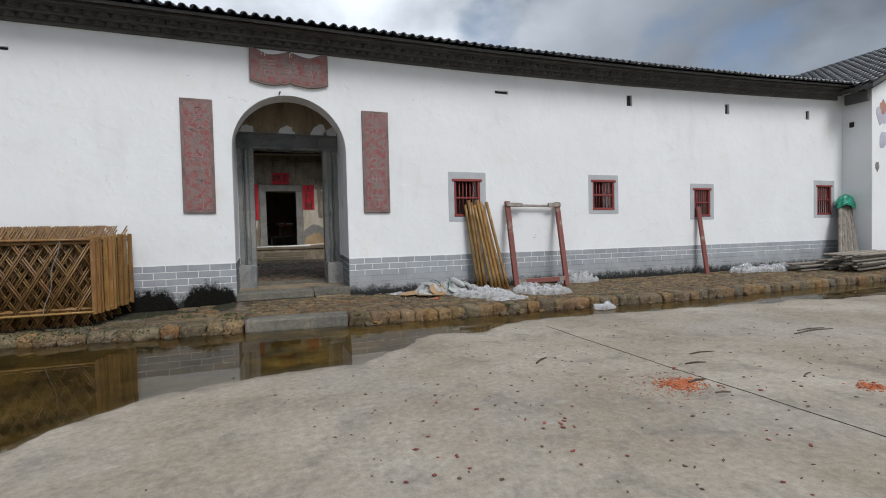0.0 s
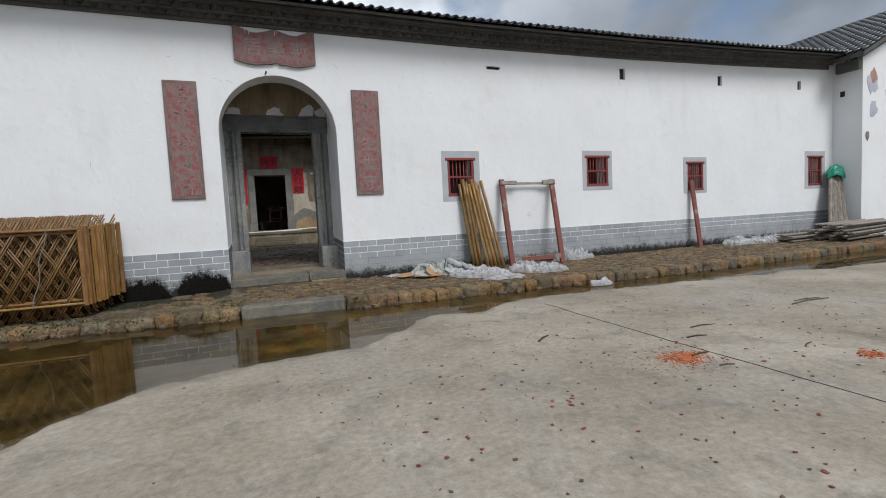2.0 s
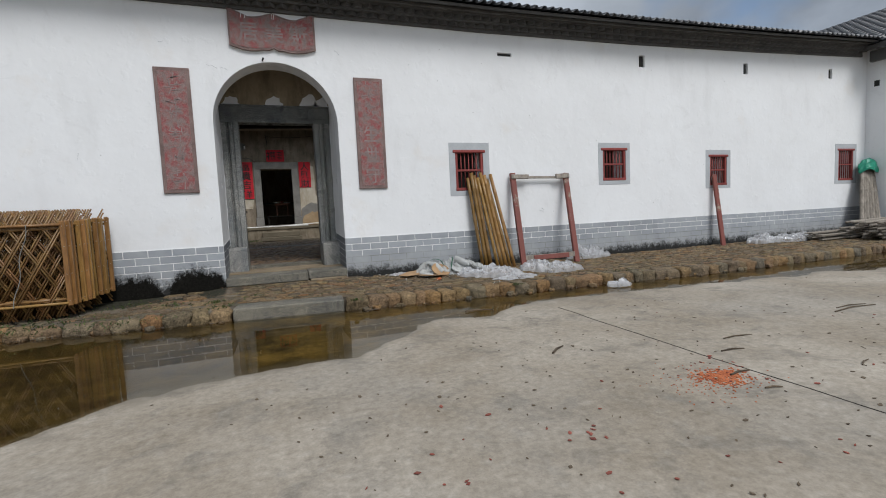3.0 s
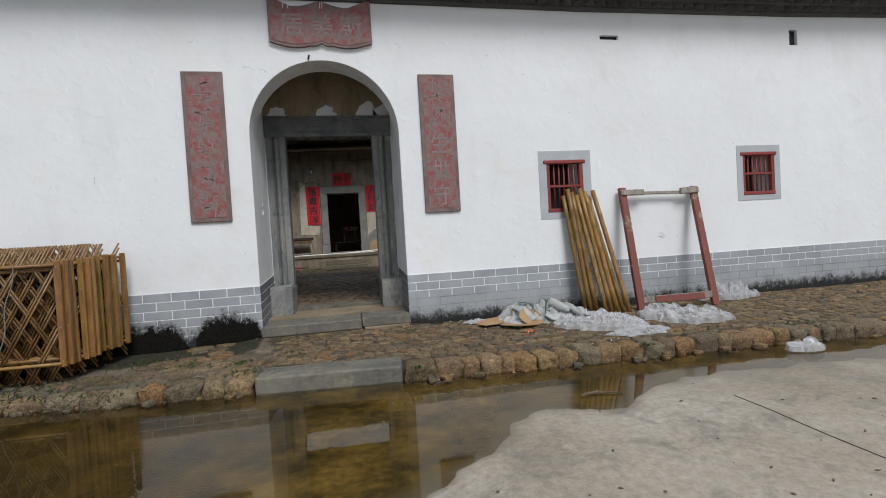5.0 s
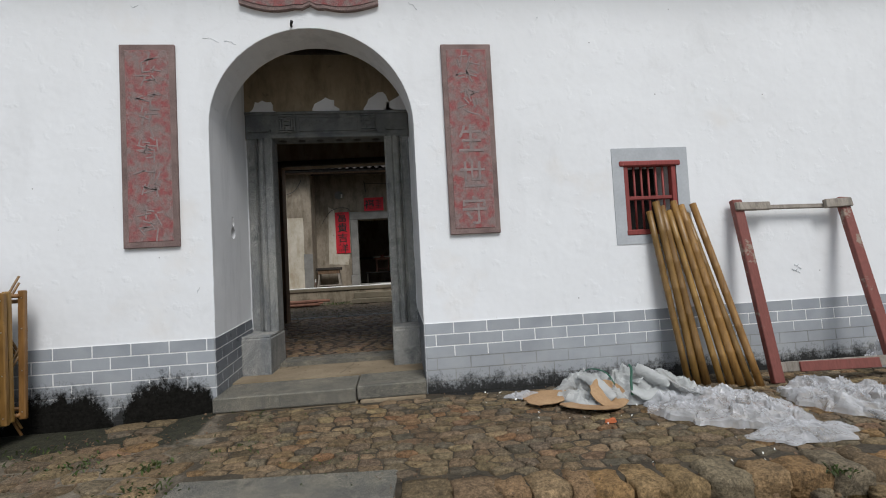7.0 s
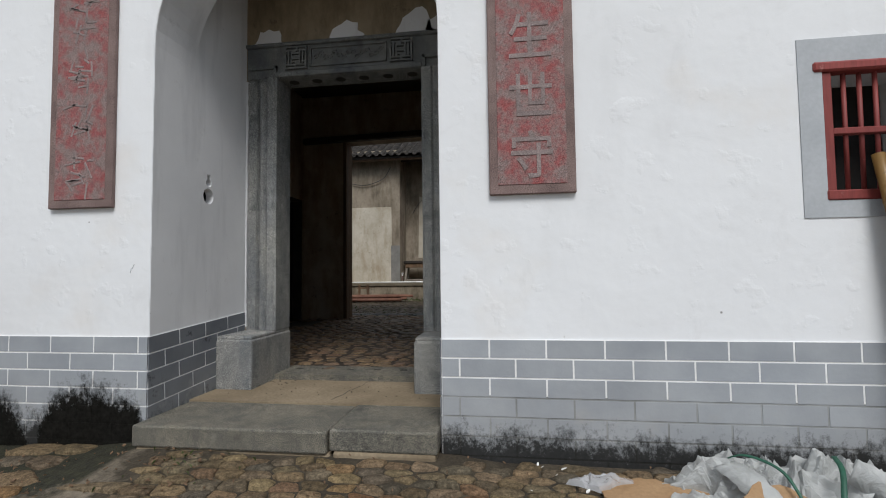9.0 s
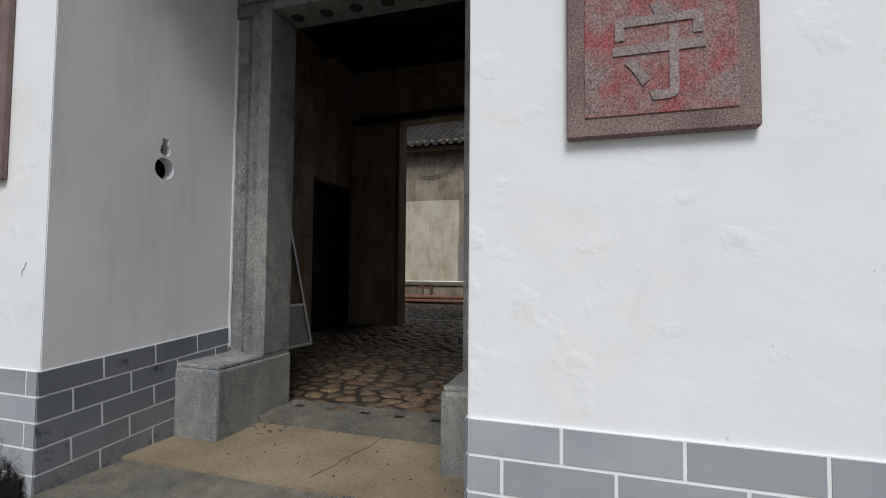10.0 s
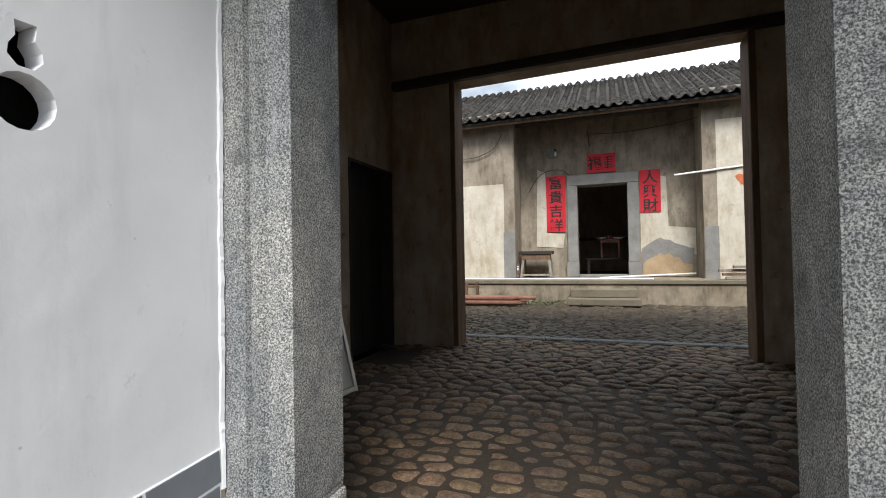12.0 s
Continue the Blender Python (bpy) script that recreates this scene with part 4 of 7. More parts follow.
# ---- projecting wing at the east end ----
gable = [(16.5, -0.05), (24.5, -0.05), (24.5, 5.45), (20.5, 7.35), (16.5, 5.45)]
wing_front = structure("wall_wing_front", plate(gable, [], xz(8.53), 0.35), M_WHITE, "white gable wall of the wing with a faded mural", "wall")
structure("wall_wing_side", plate(rect(8.88, 9.3, -0.05, 5.5), [], lambda u, v, d: (16.5 + d, u, v), 0.35), M_WHITE, "white side wall of the wing", "wall")
structure("wall_wing_rear", block(16.85, 24.5, 15.0, 15.3, -0.05, 6.0), M_WHITE, "plain rear wall of the wing", "wall")
# no hole here: a black block imitates the slot's dark inside
structure("trim_wing_slot", block(16.485, 16.52, 8.98, 9.10, 4.42, 4.58), M_BLACK, "black block drawn as a small dark vent slot in the wing wall", "vent")
bm = bmesh.new()
for sx in (-1, 1):
    q = [(20.5 + sx * 4.5, 8.25, 5.50), (20.5 + sx * 4.5, 15.5, 5.50), (20.5, 15.5, 7.65), (20.5, 8.25, 7.65)]
    lo = [bm.verts.new((a, b, c - 0.12)) for a, b, c in q]
    hi = [bm.verts.new(c) for c in q]
    for f in ([hi, list(reversed(lo))] + [(lo[i], lo[(i + 1) % 4], hi[(i + 1) % 4], hi[i]) for i in range(4)]):
        bm.faces.new(f)
bmesh.ops.recalc_face_normals(bm, faces=bm.faces)
roof_wing = structure("roof_wing", bm, M_CORNICE, "dark glazed tile roof of the wing", "roof")
heap = Heap()
wv, wf = tile_shape(0.075, 0.42, 0.014, 5, 1.1)
sl = math.atan2(2.15, 4.5)
for j in range(34):
    for k in range(17):
        m = Matrix.Translation((15.98 + k * 0.31 * math.cos(sl), 8.32 + j * 0.21, 5.52 + k * 0.31 * math.sin(sl))) @ Matrix.Rotation(-math.pi / 2, 4, "Z") @ Matrix.Rotation(sl - 0.05, 4, "X")
        mm = np.array(m)
        heap.add(wv @ mm[:3, :3].T + mm[:3, 3], wf)
tagged(heap.link("roof_tiles", M_TILE, roof_wing, True), kind="stuff")
bm = bmesh.new()
beam(bm, (16.3, 8.5, 5.24), (16.3, 9.1, 5.24), 0.3, 0.14, (1, 0, 0), 0.01)
part("eave_moulding", bm, M_CORNICE, roof_wing)
bm = bmesh.new()
beam(bm, (16.1, 8.42, 5.44), (20.5, 8.42, 7.54), 0.16, 0.16, (0, 0, 1), 0.01)
part("verge", bm, M_CORNICE, roof_wing)
for nm, mat_, cxx, czz, w, hgt, sd in (("mural_patch", M_MURAL, 17.0, 4.75, 0.32, 0.42, 1), ("mural_patch", M_MURAL, 17.05, 3.95, 0.22, 0.32, 2), ("mural_patch", M_MURAL_RED, 17.05, 4.95, 0.18, 0.25, 3), ("mural_patch", M_MURAL, 18.1, 4.3, 0.6, 0.7, 4), ("mural_patch", M_CEMENT, 16.75, 3.15, 0.10, 0.16, 5)):
    r = random.Random(sd)
    pts = [(cxx + w * math.cos(a) * r.uniform(0.6, 1.05), czz + hgt * math.sin(a) * r.uniform(0.6, 1.05)) for a in np.linspace(0, math.tau, 12, endpoint=False)]
    part(nm, plate(pts, [], xz(8.524 - 0.001 * sd), 0.02), mat_, wing_front)

# unseen end wall added against stray light, and side-room floor and loft boards
structure("wall_range_end", block(-9.3, -9.0, 9.3, 15.3, -0.05, 5.3), M_WHITE, "unseen end wall added to close the front range against light", "wall")
structure("floor_range", block(-9, 16.5, 9.75, 15.0, 0.02, 0.06), M_MUD_HALL, "dark earth floor of the side rooms", "floor")
structure("ceiling_range", block(-9, 16.5, 9.75, 15.3, 5.02, 5.08), M_DARKWOOD, "dark loft boards over the front range", "ceiling")

# ---- gate hall ----
structure("wall_hall_front_west", block(-2.9, -1.041, 10.5, 10.76, 0.1, 5.0), M_HALLWALL, "sooty plaster wall beside the gate", "wall")
structure("wall_hall_front_east", block(1.041, 2.9, 10.5, 10.76, 0.1, 5.0), M_HALLWALL, "sooty plaster wall beside the gate", "wall")
structure("wall_hall_front_top", block(-1.041, 1.041, 10.75, 10.80, 3.66, 5.0), M_HALLWALL, "sooty plaster above the gate", "wall")
structure("wall_hall_west", plate(rect(10.76, 15.35, 0.1, 5.0), [rect(13.85, 14.93, 0.5, 2.85)], lambda u, v, d: (-2.53 - d, u, v), 0.3), M_HALLWALL, "sooty plaster hall wall with a side doorway", "wall")
structure("wall_hall_east", block(2.53, 2.83, 10.76, 15.35, 0.1, 5.0), M_HALLWALL, "sooty plaster hall wall", "wall")
back = [(-2.53, 0.1), (-1.645, 0.1), (-1.645, 3.98), (1.71, 4.06), (1.71, 0.1), (2.53, 0.1), (2.53, 5.0), (-2.53, 5.0)]
structure("wall_hall_back", plate(back, [], xz(15.0), 0.3), M_HALLWALL, "stained plaster wall with a wide opening to the courtyard", "wall")
bm = bmesh.new()
beam(bm, (-2.5, 14.97, 4.02), (2.5, 14.97, 4.13), 0.12, 0.12, (0, 1, 0), 0.02)
structure("trim_hall_beam", bm, M_DARKWOOD, "heavy blackened lintel beam of the hall", "beam")
bm = bmesh.new()
beam(bm, (-1.655, 15.15, 0.5), (-1.655, 15.15, 3.98), 0.07, 0.34, (0, 1, 0), 0.008)
structure("trim_hall_post_west", bm, M_OLDWOOD, "weathered brown post of the hall opening", "post")
bm = bmesh.new()
beam(bm, (1.72, 15.15, 0.5), (1.72, 15.15, 4.05), 0.07, 0.34, (0, 1, 0), 0.008)
structure("trim_hall_post_east", bm, M_OLDWOOD, "weathered brown post of the hall opening", "post")
structure("ceiling_hall", block(-2.53, 2.53, 10.76, 15.0, 4.92, 5.0), M_DARKWOOD, "dark timber ceiling of the gate hall", "ceiling")
for y in (11.8, 12.9, 14.0):
    bm = bmesh.new()
    rod(bm, (-2.53, y, 4.84), (2.53, y, 4.84), 0.09, 0.08, 10)
    structure("trim_purlin", bm, M_DARKWOOD, "round dark roof purlin", "beam", True)


def hall_z(x, y):
    return 0.455 + 0.075 * smooth01((y - 10.8) / 5.0) + 0.006 * noise.noise((x * 1.1, y * 1.1, 4.0))


bm = block(-2.53, 2.53, 10.76, 15.75, 0.1, 0.50)
for v in bm.verts:
    if v.co.z > 0.3:
        v.co.z = hall_z(0, v.co.y) - 0.014
structure("floor_hall", bm, M_MUD_HALL, "trodden clay bed of the cobbled hall floor", "floor")
structure("floor_side_room", block(-4.5, -2.53, 12.5, 15.0, 0.1, 0.5), M_MUD_HALL, "dark floor of the side room", "floor")
# black door leaf in the side doorway
side_door = thing("side_door", (-2.72, 14.39, 0.5), "blackened plank door closed in its frame", "door")
for i in range(4):
    part("plank", block(-0.03, 0.03, -0.53 + i * 0.265, -0.27 + i * 0.265, 0.01, 2.33, 0.006), M_BLACK, side_door)
for yy in (-0.555, 0.515):
    part("frame_post", block(-0.06, 0.20, yy, yy + 0.04, 0, 2.35, 0.004), M_DARKWOOD, side_door)
part("frame_head", block(-0.06, 0.20, -0.515, 0.515, 2.31, 2.35, 0.003), M_DARKWOOD, side_door)

# ---- stone gateway ----
gateway = thing("stone_gateway", (0, 10.48, 0.42), "grey carved granite door surround with block pedestals", "door frame")


def local(bm, ob):
    bmesh.ops.translate(bm, verts=bm.verts, vec=-Vector(ob.location))
    return bm


for s in (-1, 1):
    prof = [(1.044, 10.76), (1.044, 10.522), (0.945, 10.520), (0.925, 10.500), (0.908, 10.532), (0.890, 10.490), (0.872, 10.470), (0.838, 10.462), (0.818, 10.486), (0.800, 10.464), (0.735, 10.458), (0.712, 10.475), (0.712, 10.76)]
    bm = plate(prof, [], lambda u, v, d: (s * u, v, d + 0.87), 2.44)
    part("jamb", local(bm, gateway), M_GRANITE_JAMB, gateway)
    bm = bmesh.new()
    box(bm, *sorted((s * 1.040, s * 0.705)), 10.05, 10.78, 0.38, 0.84, 0.018, 2)
    box(bm, *sorted((s * 1.0405, s * 0.715)), 10.07, 10.77, 0.835, 0.868, 0.012, 2)
    part("pedestal", local(bm, gateway), M_GRANITE, gateway)
lintel = part("lintel", local(block(-1.040, 1.040, 10.50, 10.76, 3.31, 3.66, 0.01), gateway), M_GRANITE_DARK, gateway)
for z0, z1 in ((3.31, 3.36), (3.62, 3.655)):
    part("moulding", local(block(-0.72 if z0 < 3.5 else -1.04, 0.72 if z0 < 3.5 else 1.04, 10.465, 10.51, z0, z1, 0.008), gateway), M_GRANITE_DARK, lintel)


def fret(cx, cz, s):
    """A square key fret of raised bars."""
    cuts = [(-0.86, -0.05, -0.86, -0.72), (0.08, 0.86, -0.86, -0.72), (-0.86, -0.72, -0.58, 0.3), (0.72, 0.86, -0.3, 0.58), (-0.86, 0.05, 0.72, 0.86), (0.2, 0.86, 0.72, 0.86),
            (-0.58, -0.44, -0.58, 0.58), (0.44, 0.58, -0.58, 0.58), (-0.30, -0.06, -0.58, -0.44), (0.06, 0.30, 0.44, 0.58), (-0.30, 0.30, -0.30, -0.16), (-0.30, 0.30, 0.16, 0.30), (-0.86, -0.72, 0.44, 0.58), (0.72, 0.86, -0.58, -0.44)]
    return plate(rect(cx - s / 2, cx + s / 2, cz - s / 2, cz + s / 2), [rect(cx + a * s / 2, cx + b * s / 2, cz + c * s / 2, cz + d * s / 2) for a, b, c, d in cuts], xz(10.468), 0.034)


for s in (-1, 1):
    bm = fret(s * 0.52, 3.495, 0.22)
    part("fret_panel", local(bm, gateway), M_GRANITE_DARK, lintel, "carved key-fret square")
    bm = bmesh.new()
    box(bm, *sorted((s * 0.72, s * 1.0)), 10.475, 10.505, 3.40, 3.43)
    box(bm, *sorted((s * 0.72, s * 0.75)), 10.475, 10.505, 3.32, 3.43)
    part("corner_bead", local(bm, gateway), M_GRANITE_DARK, lintel)
bm = bmesh.new()
for x0, x1, z0, z1 in ((-0.38, 0.38, 3.40, 3.415), (-0.38, 0.38, 3.575, 3.59), (-0.38, -0.365, 3.40, 3.59), (0.365, 0.38, 3.40, 3.59)):
    box(bm, x0, x1, 10.478, 10.505, z0, z1)
part("cartouche_frame", local(bm, gateway), M_GRANITE_DARK, lintel)
bm = bmesh.new()
r = random.Random(7)
for i in range(15):
    x = -0.32 + i * 0.0457
    zc = 3.495 + 0.03 * math.sin(i * 1.9)
    for a in range(6):
        a0, a1 = a * 0.9, (a + 1) * 0.9
        q = 0.028 - a * 0.003
        rod(bm, (x + q * math.cos(a0), 10.488, zc + q * math.sin(a0)), (x + q * math.cos(a1), 10.488, zc + q * math.sin(a1)), 0.007, None, 5)
part("carved_scroll", local(bm, gateway), M_GRANITE_DARK, lintel, "carved scrolling relief")
# flat black discs imitate the darkness of round lintel sockets
for i in range(6):
    x = -0.6 + 0.24 * i
    part("bar_socket", local(rod(bmesh.new(), (x, 10.62, 3.318), (x, 10.62, 3.3085), 0.05, 0.05, 12), gateway), M_BLACK, lintel, "black disc drawn as a dark round socket")
# lime mortar squeezed out beside the jambs, one ragged strip each
for s in (-1, 1):
    zs = [0.9 + i * 0.012 for i in range(201)]
    edge_u = [1.034 + 0.006 * noise.noise((z * 3.0, s, 2.0)) + 0.006 * noise.noise((z * 17.0, s, 5.0)) + 0.003 * noise.noise((z * 60.0, s, 7.0)) for z in zs]
    bm = bmesh.new()
    rings = []
    for z, u in zip(zs, edge_u):
        y = 10.503 + 0.005 * noise.noise((z * 11.0, s, 9.0))
        rings.append([bm.verts.new((s * p, q, z)) for p, q in ((1.0415, y - 0.004), (u, y), (u - 0.003, 10.516), (1.0415, 10.518))])
    for p, q in zip(rings, rings[1:]):
        for i in range(4):
            bm.faces.new((p[i], p[(i + 1) % 4], q[(i + 1) % 4], q[i]))
    bmesh.ops.recalc_face_normals(bm, faces=bm.faces)
    part("mortar_joint", local(bm, gateway), M_REVEAL, gateway, "ragged pale mortar line")
# crack across the earth floor
bm = bmesh.new()
crack = [(0.10 + 0.12 * t + 0.03 * noise.noise((t * 6, 2.0, 0.0)), 9.82 + 0.62 * t) for t in np.linspace(0, 1, 14)]
for (x0, y0), (x1, y1) in zip(crack, crack[1:]):
    beam(bm, (x0, y0, 0.4195), (x1, y1, 0.4195), 0.005, 0.004, (0, 0, 1), 0)
structure("trim_floor_crack", bm, M_CRACK, "dark crack across the earth floor", "crack")
# threshold stone with square bolt sockets
sockets = [rect(x - 0.035, x + 0.035, 10.68, 10.75) for x in (-0.57, -0.31, -0.05, 0.21, 0.47)]
bm = plate(rect(-0.70, 0.70, 10.44, 10.84), sockets, lambda u, v, d: (u, v, 0.470 - d), 0.12)
bmesh.ops.recalc_face_normals(bm, faces=bm.faces)
threshold = structure("trim_threshold", bm, M_GRANITE_STEP, "worn granite threshold with a row of square sockets", "threshold")
# black fills make the square sockets read as dark holes
for x in (-0.57, -0.31, -0.05, 0.21, 0.47):
    part("socket_dirt", block(x - 0.0345, x + 0.0345, 10.6805, 10.7495, 0.36, 0.463), M_BLACK, threshold, "black fill imitating the dark of a socket")
structure("floor_recess", block(-1.045, 1.045, 9.72, 10.44, 0.1, 0.42, 0.0), M_EARTH, "packed tan earth floor inside the arch", "floor")
structure("floor_recess_bed", block(-0.70, 0.70, 10.44, 10.84, 0.1, 0.36), M_MUD, "earth under the threshold", "floor")
door_step = thing("door_step", (0, 9.45, 0.2), "two worn granite slabs forming the gate step", "step")
part("slab", local(block(-1.035, 0.325, 9.15, 9.80, 0.262, 0.405, 0.014, 2), door_step), M_GRANITE_STEP, door_step)
part("slab", local(block(0.335, 1.03, 9.17, 9.80, 0.278, 0.415, 0.014, 2), door_step), M_GRANITE_STEP, door_step)
part("packing_stone", local(block(-1.02, 0.34, 9.165, 9.7, 0.12, 0.266, 0.02, 2), door_step), M_EARTH, door_step)
part("packing_stone", local(block(0.36, 1.02, 9.165, 9.7, 0.12, 0.282, 0.02, 2), door_step), M_EARTH, door_step)

# ---- courtyard and inner house ----
structure("floor_court", block(-7, 7, 15.75, 21.1, 0.1, 0.49), M_MUD_HALL, "damp clay bed of the courtyard cobbles", "floor")
structure("trim_court_edge", block(-3.2, 3.2, 15.72, 15.88, 0.3, 0.55, 0.015), M_GRANITE_DARK, "flat stone edging between hall and courtyard", "edging")
# side walls out of view, added to set the light in the courtyard
structure("wall_court_west", block(-7.3, -7, 15.3, 26, 0.1, 5.3), M_INNER_LIGHT, "unseen wall added to close the courtyard for its light", "wall")
structure("wall_court_east", block(7, 7.3, 15.3, 26, 0.1, 5.3), M_INNER_LIGHT, "unseen wall added to close the courtyard for its light", "wall")
# unseen rear walls, added to stop light leaking into the side rooms
structure("wall_range_rear_west", block(-9, -2.53, 15.0, 15.3, 0.1, 5.0), M_INNER, "unseen rear wall added to keep the side rooms dark", "wall")
structure("wall_range_rear_east", block(2.53, 16.85, 15.0, 15.3, 0.1, 5.0), M_INNER, "unseen rear wall added to keep the side rooms dark", "wall")
structure("floor_terrace", block(-7, 7, 21.0, 30, 0.1, 1.06, 0.0), M_PEELING, "mossy raised terrace before the inner house", "terrace")
structure("trim_terrace_edge", block(-7, 7, 20.96, 21.22, 0.98, 1.075, 0.01), M_TERRACE, "grey cement edge of the terrace", "edging")
terrace_steps = thing("terrace_steps", (0.09, 20.7, 0.52), "two low granite steps up to the terrace", "step")
part("tread", block(-0.80, 0.80, -0.32, 0.3, 0.0, 0.16, 0.015), M_TERRACE, terrace_steps)
part("tread", block(-0.74, 0.74, -0.02, 0.3, 0.16, 0.36, 0.015), M_TERRACE, terrace_steps)

inner = [(-2.2, 1.0), (-0.58, 1.0), (-0.58, 3.64), (0.74, 3.64), (0.74, 1.0), (2.45, 1.0), (2.45, 5.9), (-2.2, 5.9)]
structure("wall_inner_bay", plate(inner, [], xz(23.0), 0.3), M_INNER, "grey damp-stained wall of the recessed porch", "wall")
structure("wall_inner_west", block(-7, -2.2, 22.0, 23.3, 1.0, 5.7), M_INNER, "grey stained wall of the inner house", "wall")
structure("wall_inner_east", block(2.42, 7, 22.0, 23.3, 1.0, 5.7), M_INNER, "stained wall of the inner house", "wall")
for x0, x1, nm in ((-7, -2.5, "trim_limewash_west"), (2.72, 7, "trim_limewash_east")):
    structure(nm, block(x0, x1, 21.988, 22.0, 1.06, 3.70 if x0 < 0 else 4.9), M_INNER_LIGHT, "cream limewash over the lower wall", "plaster")
structure("trim_cement_pier_west", block(-2.52, -2.2, 21.984, 22.0, 1.06, 2.35), M_CEMENT, "grey cement repair on the pier", "plaster")
structure("trim_cement_pier_east", block(2.44, 2.74, 21.984, 22.0, 1.06, 2.33), M_CEMENT, "grey cement repair on the pier", "plaster")
structure("trim_porch_limewash", plate([(1.06, 1.75), (1.55, 1.9), (2.1, 1.7), (2.4, 1.65), (2.4, 2.35), (1.75, 2.42), (1.72, 3.75), (1.06, 3.95)], [], xz(22.99), 0.01), M_INNER_LIGHT, "pale limewash beside the inner door", "plaster")
structure("trim_porch_limewash_upper", plate([(-0.35, 4.62), (1.9, 4.6), (1.95, 5.2), (-0.3, 5.25)], [], xz(22.988), 0.012), M_INNER, "rendered band above the inner door", "plaster")
structure("trim_porch_limewash_west", plate([(-1.75, 1.95), (-1.0, 1.9), (-0.95, 2.3), (-1.42, 2.34), (-1.48, 4.1), (-1.7, 4.2)], [], xz(22.987), 0.012), M_INNER_LIGHT, "pale limewash beside the inner door", "plaster")
r = random.Random(12)
for nm, mat_, xa, xb, za, zb, yy in (("trim_bare_cement", M_CEMENT, 1.08, 2.35, 1.5, 2.12, 22.984), ("trim_bare_adobe", M_ADOBE, 1.1, 2.3, 1.08, 1.72, 22.978)):
    pts = [(xa, za - 0.2 if nm.endswith("cement") else za)] + [(xb, za - 0.2 if nm.endswith("cement") else za)] + [(xa + (xb - xa) * t, za + (zb - za) * (0.55 + 0.45 * math.sin(math.pi * min(1, t * 1.15))) * r.uniform(0.85, 1.05)) for t in np.linspace(1, 0, 12)]
    structure(nm, plate(pts, [], xz(yy), 0.02), mat_, "bare patch where the plaster has fallen", "plaster")

inner_frame = thing("inner_door_frame", (0.08, 23.0, 1.06), "plain grey granite frame of the inner door", "door frame")
for s in (-1, 1):
    part("jamb", block(*sorted((s * 0.66, s * 0.95)), -0.07, 0.25, 0.42, 2.60, 0.012), M_CEMENT, inner_frame)
    part("pedestal", block(*sorted((s * 0.65, s * 0.99)), -0.12, 0.25, 0.0, 0.42, 0.015), M_CEMENT, inner_frame)
part("lintel", block(-0.95, 0.95, -0.075, 0.25, 2.60, 2.90, 0.012), M_CEMENT, inner_frame)
part("sill", block(-0.65, 0.65, -0.05, 0.25, 0.0, 0.07, 0.01), M_CEMENT, inner_frame)
# dark room beyond the door
structure("floor_inner_room", block(-2.4, 2.4, 23.3, 29, 1.0, 1.07), M_MUD_HALL, "dark floor of the inner room", "floor")
structure("wall_inner_room_back", block(-2.7, 2.7, 28.0, 28.3, 1.0, 5.5), M_HALLWALL, "dark back wall of the inner room", "wall")
structure("wall_inner_room_west", block(-2.7, -2.4, 23.3, 28, 1.0, 5.5), M_HALLWALL, "dark side wall of the inner room", "wall")
structure("wall_inner_room_east", block(2.4, 2.7, 23.3, 28, 1.0, 5.5), M_HALLWALL, "dark side wall of the inner room", "wall")
structure("ceiling_inner_room", block(-2.7, 2.7, 23.3, 28.3, 5.4, 5.5), M_DARKWOOD, "dark ceiling of the inner room", "ceiling")

bm = bmesh.new()
for ya, za, yb, zb in ((21.55, 5.36, 25.5, 7.46), (25.5, 7.46, 29.5, 5.3)):
    q = [(-7.3, ya, za), (7.3, ya, za), (7.3, yb, zb), (-7.3, yb, zb)]
    lo = [bm.verts.new((a, b, c - 0.06)) for a, b, c in q]
    hi = [bm.verts.new(c) for c in q]
    for f in ([hi, list(reversed(lo))] + [(lo[i], lo[(i + 1) % 4], hi[(i + 1) % 4], hi[i]) for i in range(4)]):
        bm.faces.new(f)
roof_inner = structure("roof_inner", bm, M_OLDTILE, "old weathered clay tile roof of the inner house", "roof")
icols = [-6.2 + 0.265 * i for i in range(48)]
tiled_slope(roof_inner, icols, (21.5, 5.37), (25.5, 7.48), 0.088, 0.15, M_OLDTILE_PC, M_OLDTILE, 4, 9, None, -0.06, 0.012)
tiled_slope(roof_inner, [c_ + 0.1325 for c_ in icols], (21.46, 5.37), (25.5, 7.48), 0.092, 0.15, M_OLDTILE_PC, M_OLDTILE, 2, 10, None, -0.06, 0.012, True)
bm = bmesh.new()
beam(bm, (-7.2, 21.62, 5.30), (7.2, 21.62, 5.30), 0.11, 0.05, (0, 1, 0), 0.006)
part("fascia", bm, M_OLDWOOD, roof_inner, "brown timber eave board")
bm = bmesh.new()
rod(bm, (-7.2, 22.3, 5.42), (7.2, 22.3, 5.42), 0.10, 0.10, 10)
part("purlin", bm, M_DARKWOOD, roof_inner)

# ---- windows ----


